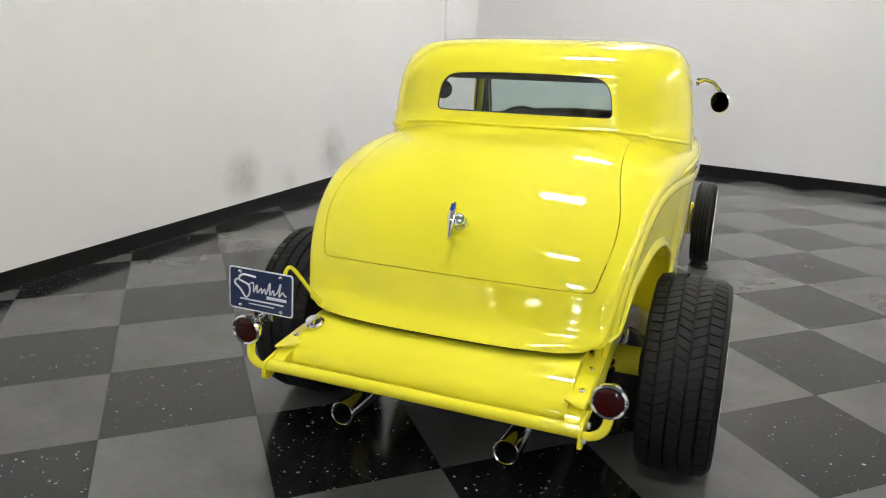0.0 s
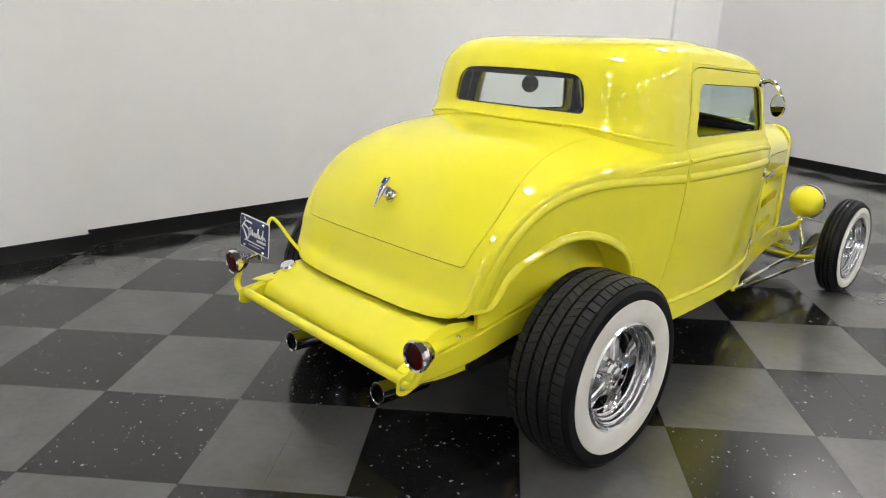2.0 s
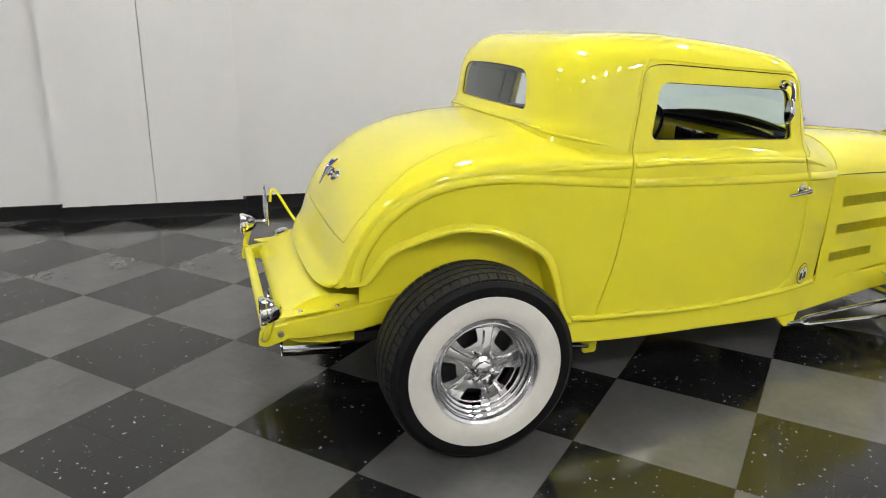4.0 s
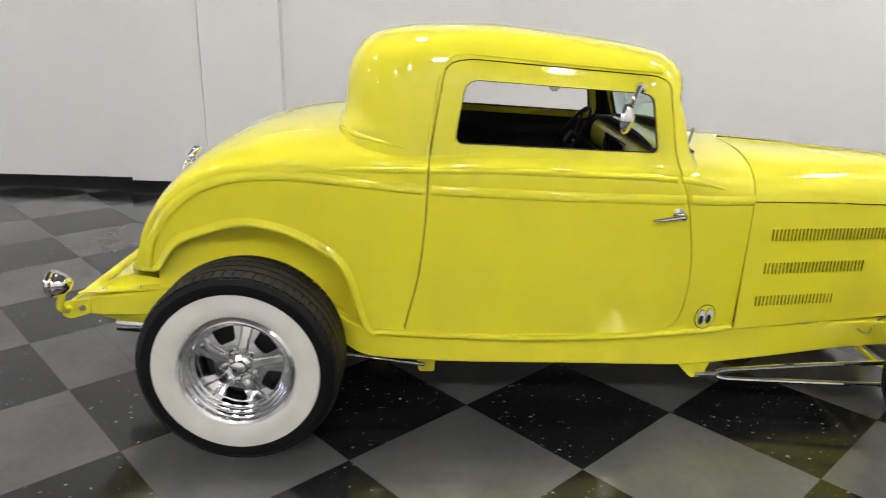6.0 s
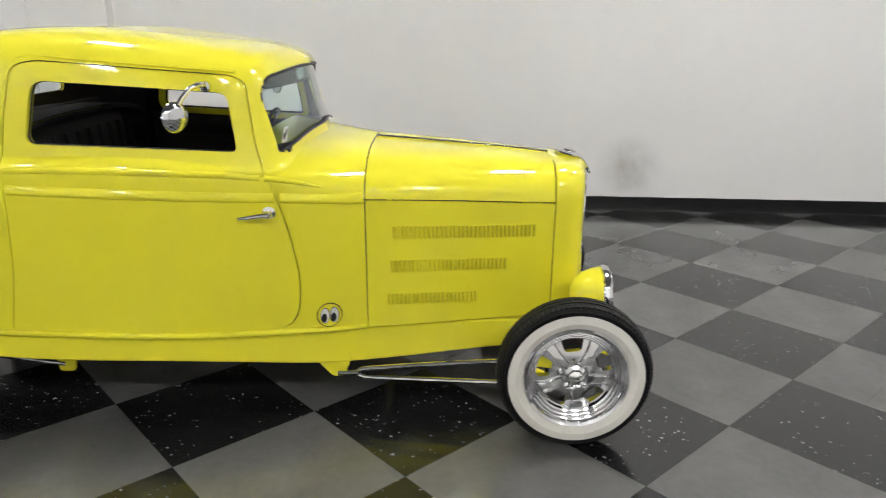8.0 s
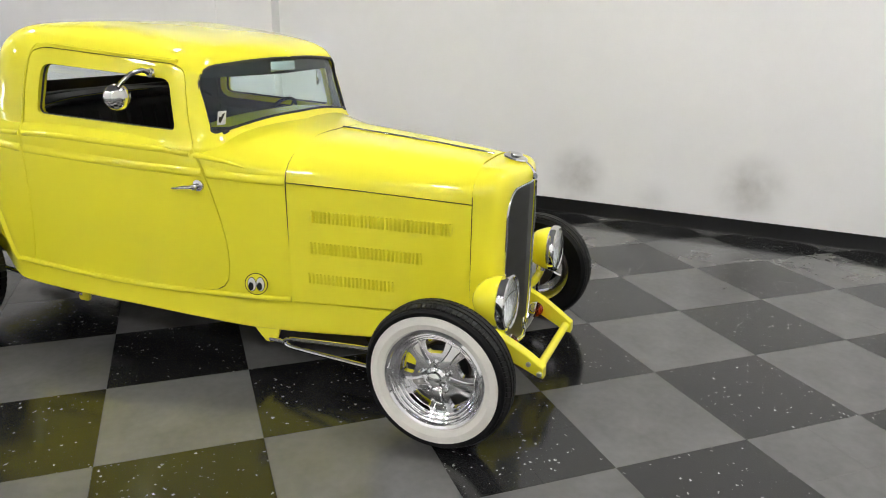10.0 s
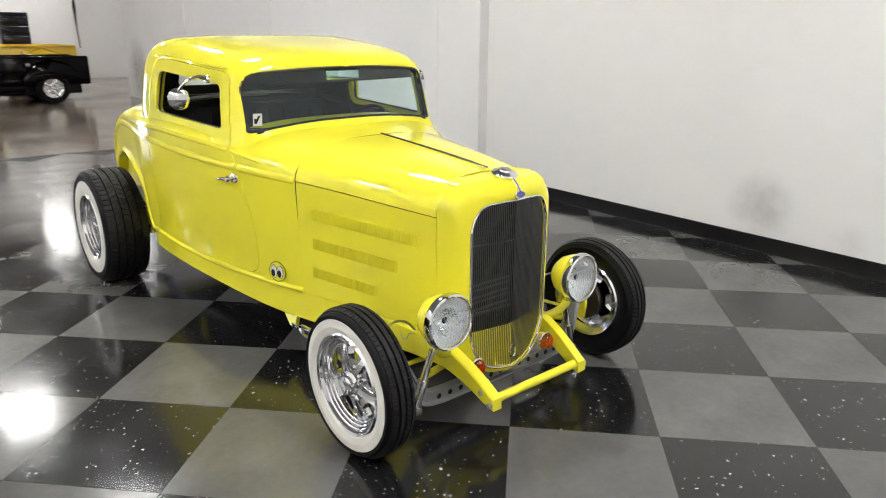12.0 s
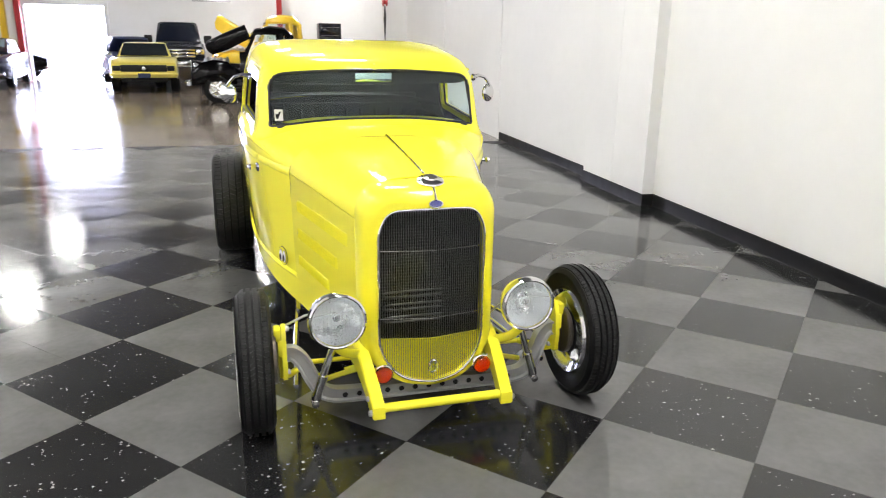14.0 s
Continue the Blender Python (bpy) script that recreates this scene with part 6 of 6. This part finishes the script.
def far_wheel(parent, x, y, r, w, white=False):
    wh = new("wheel")
    wh.parent = parent
    s_ = 1 if y > 0 else -1
    m = Matrix.Translation((x, y, r)) @ pose(0, 0, 0, 0, 0, 0 if s_ < 0 else 180)
    bm = bmesh.new()
    lathe(bm, [(r * 0.62, -w / 2), (r * 0.9, -w / 2 - 0.006), (r, -w / 2 + 0.03), (r, w / 2 - 0.03), (r * 0.9, w / 2), (r * 0.6, w / 2)], 32, m)
    part("tyre", bm, RUBBER, wh)
    bm = bmesh.new()
    lathe(bm, [(r * 0.65, -w / 2 - 0.004), (r * 0.6, -w / 2 + 0.02), (r * 0.5, -w / 2 + 0.035), (r * 0.2, -w / 2 + 0.02), (r * 0.16, -w / 2), (0.0, -w / 2 - 0.008)], 28, m)
    rim = part("rim", bm, POLISHED, wh)
    for k in range(5):
        a = 2 * math.pi * k / 5
        bm = bmesh.new()
        box(bm, (0.03, -w / 2 - 0.004, -0.022), (r * 0.6, -w / 2 + 0.02, 0.022), 0.006)
        bmesh.ops.transform(bm, matrix=m @ Matrix.Rotation(a, 4, "Y"), verts=bm.verts)
        part("spoke", bm, POLISHED, rim)


def plate(name, pts, mat, parent, label="", t=0.012):
    """A flat sheet through points of one plane, given thickness."""
    bm = bmesh.new()
    bm.faces.new([bm.verts.new(p) for p in pts])
    me = bpy.data.meshes.new(name)
    bm.to_mesh(me)
    bm.free()
    return part_mesh(name, thicken(me, t), mat, parent, label, 0)


def old_pickup(paint, hood_paint, label, bed_paint, hood_at, tilt):
    """A 1940s pickup, x forwards, hood raised."""
    e = thing("pickup_truck", label, "truck", group="old pickup trucks")
    bm = bmesh.new()
    skin(bm, [(-0.35, 0.70, 0.42, 1.12, 0.10), (0.0, 0.74, 0.40, 1.22, 0.10), (0.55, 0.74, 0.40, 1.22, 0.12), (0.95, 0.68, 0.40, 1.20, 0.14)])
    part("cab_body", bm, paint, e)
    bm = bmesh.new()
    skin(bm, [(-0.36, 0.60, 1.52, 1.62, 0.06), (-0.15, 0.66, 1.60, 1.80, 0.16), (0.2, 0.67, 1.62, 1.83, 0.16), (0.55, 0.62, 1.62, 1.76, 0.12), (0.62, 0.60, 1.60, 1.66, 0.05)])
    cab = part("roof", bm, paint, e)
    for y in (-1, 1):
        for a, b, w in (((-0.33, 0.60, 1.15), (-0.28, 0.56, 1.60), 0.07), ((-0.10, 0.66, 1.15), (-0.05, 0.62, 1.66), 0.06), ((0.80, 0.58, 1.15), (0.56, 0.56, 1.66), 0.04)):
            bm = bmesh.new()
            tube(bm, [(a[0], y * a[1], a[2]), (b[0], y * b[1], b[2])], w, 8)
            part("pillar", bm, paint, cab)
        bm = bmesh.new()
        box(bm, (-0.34, y * 0.38, 1.15), (-0.28, y * 0.62, 1.62), 0.01)
        part("rear_corner", bm, paint, cab)
    bm = bmesh.new()
    box(bm, (-0.25, -0.55, 0.75), (-0.10, 0.55, 1.30), 0.04)
    part("seat", bm, INTERIOR, e, "dark bench seat")
    for y in (-1, 1):
        plate("side_window", [(-0.02, y * 0.672, 1.27), (0.55, y * 0.668, 1.27), (0.50, y * 0.655, 1.62), (0.06, y * 0.66, 1.64)], GLASS, cab)
        bm = bmesh.new()
        skin(bm, [(1.05, 0.16, 0.45, 0.80, 0.08), (1.25, 0.19, 0.50, 0.98, 0.14), (1.55, 0.20, 0.52, 1.02, 0.16), (1.85, 0.19, 0.46, 0.95, 0.16), (2.10, 0.12, 0.42, 0.74, 0.10)])
        bmesh.ops.translate(bm, verts=bm.verts, vec=(0, y * 0.68, 0))
        part("front_fender", bm, paint, e)
        bm = bmesh.new()
        skin(bm, [(-1.98, 0.10, 0.50, 0.66, 0.06), (-1.80, 0.13, 0.52, 0.86, 0.10), (-1.45, 0.14, 0.56, 0.96, 0.12), (-1.1, 0.13, 0.50, 0.84, 0.10), (-0.9, 0.08, 0.42, 0.60, 0.06)])
        bmesh.ops.translate(bm, verts=bm.verts, vec=(0, y * 0.82, 0))
        part("rear_fender", bm, paint, e)
        bm = bmesh.new()
        box(bm, (-0.9, y * 0.70, 0.27), (1.1, y * 0.92, 0.42), 0.02)
        part("running_board", bm, paint, e)
        bm = bmesh.new()
        box(bm, (-2.25, y * 0.70, 0.40), (-0.42, y * 0.74, 1.00), 0.012)
        box(bm, (-2.25, y * 0.68, 0.98), (-0.42, y * 0.78, 1.02), 0.012)
        part("bed_side", bm, bed_paint, e)
        bm = bmesh.new()
        lathe(bm, [(0.0, -0.02), (0.07, -0.015), (0.09, 0.0), (0.08, 0.08), (0.0, 0.12)], 20, Matrix.Translation((2.02, y * 0.56, 0.86)) @ pose(0, 0, 0, 0, 0, 90))
        part("headlight", bm, CHROME, e, "chrome-ringed headlight")
        bm = bmesh.new()
        lathe(bm, [(0.0, -0.03), (0.04, -0.02), (0.05, 0.0), (0.0, 0.02)], 14, Matrix.Translation((-1.0, y * 0.97, 0.85)) @ pose(0, 0, 0, 0, 0, 0 if y < 0 else 180))
        part("marker", bm, CHROME, e)
    bm = bmesh.new()
    box(bm, (-2.25, -0.70, 0.50), (-0.42, 0.70, 0.56))
    box(bm, (-2.28, -0.74, 0.42), (-2.24, 0.74, 1.00), 0.012)
    part("bed_floor", bm, bed_paint, e)
    plate("windscreen", [(0.80, -0.52, 1.30), (0.80, 0.52, 1.30), (0.56, 0.5, 1.66), (0.56, -0.5, 1.66)], GLASS, cab)
    plate("rear_glass", [(-0.33, -0.40, 1.30), (-0.33, 0.40, 1.30), (-0.25, 0.38, 1.58), (-0.25, -0.38, 1.58)], GLASS, cab)
    bm = bmesh.new()
    skin(bm, [(0.95, 0.50, 0.55, 0.92, 0.06), (1.6, 0.40, 0.55, 0.95, 0.08), (2.08, 0.26, 0.50, 0.98, 0.10)])
    part("nose", bm, paint, e)
    bm = bmesh.new()
    for k in range(9):
        tube(bm, [(2.10, -0.20 + 0.05 * k, 0.55), (2.10, -0.20 + 0.05 * k, 0.95)], 0.010, 6)
    part("grille", bm, CHROME, e, "chrome grille")
    bm = bmesh.new()
    tube(bm, [(2.16, -0.78, 0.46), (2.24, -0.4, 0.46), (2.25, 0.4, 0.46), (2.16, 0.78, 0.46)], 0.045, 12)
    part("bumper", bm, CHROME, e)
    bm = bmesh.new()
    box(bm, (1.2, -0.22, 0.80), (1.8, 0.22, 1.05), 0.04)
    for y in (-0.2, 0.2):
        for x in (1.25, 1.4, 1.55, 1.7):
            tube(bm, [(x, y, 0.98), (x, y * 1.3, 1.06)], 0.03, 8)
    part("engine", bm, DULL, e)
    bm = bmesh.new()
    m = Matrix.Translation(hood_at) @ Matrix.Rotation(radians(tilt), 4, "Y")
    skin(bm, [(0.0, 0.46, -0.20, 0.14, 0.10), (0.6, 0.38, -0.24, 0.14, 0.10), (1.0, 0.27, -0.22, 0.12, 0.08), (1.08, 0.22, -0.10, 0.06, 0.05)])
    bmesh.ops.transform(bm, matrix=m, verts=bm.verts)
    part("raised_hood", bm, hood_paint, e, "raised hood")
    bm = bmesh.new()
    box(bm, (-2.1, -0.62, 0.20), (1.9, 0.62, 0.50), 0.02)
    part("chassis", bm, BLACK, e)
    for x in (1.5, -1.46):
        for y in (-0.76, 0.76):
            far_wheel(e, x, y, 0.34, 0.22)
    return e


black_truck = old_pickup(BLACKPAINT, BLACKPAINT, "black 1940s pickup truck with its hood raised", BLACKPAINT, (0.74, 0, 1.72), 23)
black_truck.matrix_basis = pose(-13.75, 0.44, 0, 0, 0, -90)
gold_truck = old_pickup(GOLDPAINT, GOLDPAINT, "deep yellow 1940s pickup truck parked behind the black one", GOLDPAINT, (0.98, 0, 1.18), -30)
gold_truck.matrix_basis = pose(-16.3, 0.88, 0, 0, 0, -90) @ Matrix.Diagonal((1.0, 1.0, 1.19, 1.0))


def muscle_car():
    e = thing("muscle_car", "pale yellow 1960s coupe with black grille facing the showroom", "car")
    bm = bmesh.new()
    skin(bm, [(-2.35, 0.72, 0.45, 0.88, 0.08), (-1.9, 0.86, 0.30, 0.98, 0.08), (-0.8, 0.90, 0.26, 0.96, 0.08), (0.6, 0.90, 0.26, 0.98, 0.08), (1.7, 0.89, 0.36, 0.96, 0.08), (2.15, 0.86, 0.43, 0.90, 0.08), (2.28, 0.84, 0.44, 0.84, 0.05)])
    part("body", bm, MUSCLE, e)
    bm = bmesh.new()
    skin(bm, [(-1.5, 0.70, 0.93, 1.0, 0.03), (-0.85, 0.66, 0.93, 1.32, 0.10), (-0.3, 0.66, 0.93, 1.37, 0.12), (0.15, 0.64, 0.93, 1.32, 0.10), (0.75, 0.74, 0.93, 1.0, 0.03)])
    roof = part("roof", bm, MUSCLE, e)
    plate("windscreen", [(0.775, -0.66, 1.01), (0.775, 0.66, 1.01), (0.225, 0.57, 1.335), (0.225, -0.57, 1.335)], DARKGLASS, roof, "", 0.02)
    for y in (-1, 1):
        plate("side_window", [(0.5, y * 0.745, 1.0), (-0.9, y * 0.74, 1.0), (-0.7, y * 0.675, 1.28), (0.1, y * 0.665, 1.28)], DARKGLASS, roof)
        bm = bmesh.new()
        box(bm, (0.55, y * 0.90, 1.0), (0.68, y * 1.02, 1.10), 0.02)
        part("door_mirror", bm, CHROME, e)
        bm = bmesh.new()
        box(bm, (2.26, y * 0.60, 0.62), (2.295, y * 0.80, 0.76), 0.02)
        part("headlight", bm, BLACK, e, "black headlight cover")
    bm = bmesh.new()
    box(bm, (2.25, -0.60, 0.60), (2.30, 0.60, 0.78), 0.02)
    part("grille", bm, BLACK, e, "black full-width grille")
    bm = bmesh.new()
    lathe(bm, [(0.0, -0.01), (0.05, -0.008), (0.05, 0.0)], 16, Matrix.Translation((2.31, 0, 0.69)) @ pose(0, 0, 0, 0, 0, 90))
    part("badge", bm, CHROME, e)
    bm = bmesh.new()
    box(bm, (2.24, -0.88, 0.49), (2.36, 0.88, 0.57), 0.03)
    part("bumper", bm, MUSCLE, e)
    bm = bmesh.new()
    box(bm, (2.37, -0.16, 0.44), (2.375, 0.16, 0.56))
    part("front_plate", bm, NAVY, e)
    bm = bmesh.new()
    box(bm, (1.85, -0.60, 0.30), (2.10, 0.60, 0.42), 0.03)
    part("valance", bm, BLACK, e)
    for x in (1.45, -1.3):
        for y in (-0.78, 0.78):
            far_wheel(e, x, y, 0.33, 0.23)
    return e


muscle_car().matrix_basis = pose(-18.5, -3.20, 0, 0, 0, 4)


def big_truck():
    e = thing("big_pickup", "tall dark blue modern pickup truck with chrome grille", "truck")
    bm = bmesh.new()
    skin(bm, [(-3.0, 0.95, 0.65, 1.35, 0.08), (0.6, 0.98, 0.62, 1.38, 0.10), (1.9, 0.97, 0.62, 1.36, 0.12), (2.45, 0.92, 0.66, 1.28, 0.12)])
    part("body", bm, NAVYPAINT, e)
    bm = bmesh.new()
    skin(bm, [(-1.2, 0.82, 1.33, 1.95, 0.12), (-0.4, 0.80, 1.33, 2.05, 0.14), (0.45, 0.78, 1.33, 2.02, 0.14), (1.15, 0.86, 1.33, 1.42, 0.05)])
    top = part("cab_top", bm, NAVYPAINT, e)
    plate("windscreen", [(1.13, -0.76, 1.43), (1.13, 0.76, 1.43), (0.52, 0.66, 1.97), (0.52, -0.66, 1.97)], DARKGLASS, top, "", 0.02)
    for y in (-1, 1):
        bm = bmesh.new()
        box(bm, (0.72, y * 0.98, 1.36), (0.84, y * 1.28, 1.62), 0.03)
        part("door_mirror", bm, BLACK, e)
        bm = bmesh.new()
        box(bm, (2.40, y * 0.62, 1.02), (2.48, y * 0.92, 1.22), 0.03)
        part("headlight", bm, CHROME, e)
    for z in (0.98, 1.08, 1.18):
        bm = bmesh.new()
        box(bm, (2.44, -0.58, z - 0.035), (2.50, 0.58, z + 0.035), 0.01)
        part("grille_bar", bm, CHROME, e)
    bm = bmesh.new()
    box(bm, (2.42, -0.98, 0.66), (2.60, 0.98, 0.86), 0.04)
    part("bumper", bm, CHROME, e)
    for x in (1.7, -1.9):
        for y in (-0.84, 0.84):
            far_wheel(e, x, y, 0.42, 0.28)
    return e


big_truck().matrix_basis = pose(-20.7, -2.35, 0, 0, 0, 3) @ Matrix.Diagonal((0.92, 0.80, 0.98, 1.0))


def plain_car(name, paint, label, place, rz, open_hood=False):
    e = thing(name, label, "car")
    bm = bmesh.new()
    skin(bm, [(-2.2, 0.75, 0.40, 0.92, 0.12), (-1.5, 0.86, 0.28, 1.0, 0.12), (0.8, 0.87, 0.26, 0.98, 0.12), (1.8, 0.84, 0.28, 0.90, 0.16), (2.2, 0.70, 0.38, 0.76, 0.14)])
    part("body", bm, paint, e)
    bm = bmesh.new()
    skin(bm, [(-1.5, 0.66, 0.95, 1.05, 0.04), (-0.8, 0.66, 0.95, 1.40, 0.14), (0.1, 0.64, 0.95, 1.42, 0.14), (0.9, 0.72, 0.95, 1.02, 0.04)])
    top = part("roof", bm, paint, e)
    plate("windscreen", [(0.88, -0.62, 1.02), (0.88, 0.62, 1.02), (0.22, 0.54, 1.38), (0.22, -0.54, 1.38)], SKYGLASS, top, "", 0.02)
    for y in (-1, 1):
        plate("side_window", [(0.6, y * 0.725, 1.03), (-1.0, y * 0.70, 1.03), (-0.7, y * 0.672, 1.34), (0.1, y * 0.662, 1.34)], SKYGLASS, top)
        bm = bmesh.new()
        lathe(bm, [(0.0, -0.03), (0.07, -0.02), (0.09, 0.0), (0.08, 0.05), (0.0, 0.08)], 16, Matrix.Translation((2.16, y * 0.52, 0.64)) @ pose(0, 0, 0, 0, 0, 90))
        part("headlight", bm, CHROME, e)
    bm = bmesh.new()
    box(bm, (2.12, -0.76, 0.38), (2.27, 0.76, 0.48), 0.03)
    part("bumper", bm, CHROME, e)
    if open_hood:
        bm = bmesh.new()
        skin(bm, [(0.0, 0.62, 0.0, 0.05, 0.02), (0.4, 0.60, 0.0, 0.07, 0.03), (0.8, 0.50, 0.0, 0.04, 0.02)])
        bmesh.ops.transform(bm, matrix=Matrix.Translation((0.95, 0, 0.98)) @ Matrix.Rotation(radians(-28), 4, "Y"), verts=bm.verts)
        part("raised_hood", bm, paint, e, "raised hood")
    for x in (1.35, -1.35):
        for y in (-0.76, 0.76):
            far_wheel(e, x, y, 0.32, 0.2)
    e.matrix_basis = pose(*place, 0, 0, rz)
    return e


plain_car("sedan", NAVYPAINT, "dark car seen beside the bright doorway", (-20.2, -7.9, 0), 5)
plain_car("roadster", BLACKPAINT, "small black car parked by the doorway", (-23.8, -9.1, 0), 90)
BLUEPAINT = material("blue_paint", (0.02, 0.032, 0.10), rough=0.3, coat=1.0, vary=0.1)
plain_car("parked_car", BLUEPAINT, "blue car with its hood raised", (-21.2, -4.0, 0.1), 10, True)


def steel_post(name, x, y, mat, label):
    e = thing(name, label, "post", (x, y, 0))
    bm = bmesh.new()
    for lo, hi in (((-0.09, -0.09, 0.02), (0.09, -0.075, H_ROOM)), ((-0.09, 0.075, 0.02), (0.09, 0.09, H_ROOM)), ((-0.01, -0.075, 0.02), (0.01, 0.075, H_ROOM))):
        box(bm, lo, hi)
    part("column", bm, mat, e)
    bm = bmesh.new()
    box(bm, (-0.15, -0.15, 0), (0.15, 0.15, 0.02), 0.004)
    part("foot_plate", bm, mat, e)


steel_post("yellow_post", -22.45, -7.92, YELLOWPOST, "yellow steel post by the doorway")
steel_post("red_post", -22.45, -7.45, REDPAINT, "red steel post by the doorway")
steel_post("red_post", -21.9, 1.05, REDPAINT, "red steel post against the workshop wall")

# tool cabinet behind the trucks, hanging reel, pipes on the wall
e = thing("tool_cabinet", "tall dark blue tool cabinet on castors", "cabinet", (-18.4, 2.35, 0))
bm = bmesh.new()
box(bm, (-0.3, -0.35, 0.10), (0.3, 0.35, 2.02), 0.02)
part("carcass", bm, NAVYPAINT, e)
for k in range(7):
    bm = bmesh.new()
    box(bm, (0.30, -0.32, 0.2 + 0.25 * k), (0.318, 0.32, 0.42 + 0.25 * k), 0.006)
    d = part("drawer", bm, NAVYPAINT, e)
    bm = bmesh.new()
    tube(bm, [(0.325, -0.28, 0.40 + 0.25 * k), (0.325, 0.28, 0.40 + 0.25 * k)], 0.01, 6)
    part("drawer_pull", bm, CHROME, d)
for x in (-0.22, 0.22):
    for y in (-0.28, 0.28):
        bm = bmesh.new()
        lathe(bm, [(0.0, -0.02), (0.05, -0.02), (0.05, 0.02), (0.0, 0.02)], 14, Matrix.Translation((x, y, 0.05)))
        part("castor", bm, BLACK, e)
e = thing("hose_reel", "red hose reel hanging with a black nozzle", "hose reel", (-21.9, 4.9, 0))
bm = bmesh.new()
tube(bm, [(0, 0, H_ROOM), (0, 0, 3.0)], 0.012, 6)
part("cord", bm, BLACK, e)
bm = bmesh.new()
lathe(bm, [(0.0, -0.08), (0.14, -0.08), (0.14, -0.06), (0.07, -0.05), (0.07, 0.05), (0.14, 0.06), (0.14, 0.08), (0.0, 0.08)], 20, Matrix.Translation((0, 0, 2.88)))
part("drum", bm, REDPAINT, e)
bm = bmesh.new()
tube(bm, [(0, 0, 2.75), (0, 0, 2.3), (0, 0, 1.6), (0.02, 0.02, 1.0)], [0.02, 0.05, 0.018, 0.018], 8)
part("hose", bm, BLACK, e)
for z, y0, y1 in ((2.95, -3.2, -1.7), (2.75, -1.9, -0.6)):
    e = thing("wall_pipe", "thin grey pipe run along the wall", "pipe", (DX + 0.2, (y0 + y1) / 2, z))
    bm = bmesh.new()
    tube(bm, [(0, (y0 - y1) / 2, 0), (0, (y1 - y0) / 2, 0)], 0.02, 8)
    part("run", bm, DULL, e)
    for y in (y0 * 0.45 - y1 * 0.45, y1 * 0.45 - y0 * 0.45):
        bm = bmesh.new()
        box(bm, (-0.2 - abs(y) * 0.02, y - 0.02, -0.02), (0.0, y + 0.02, 0.02))
        part("clip", bm, DULL, e)
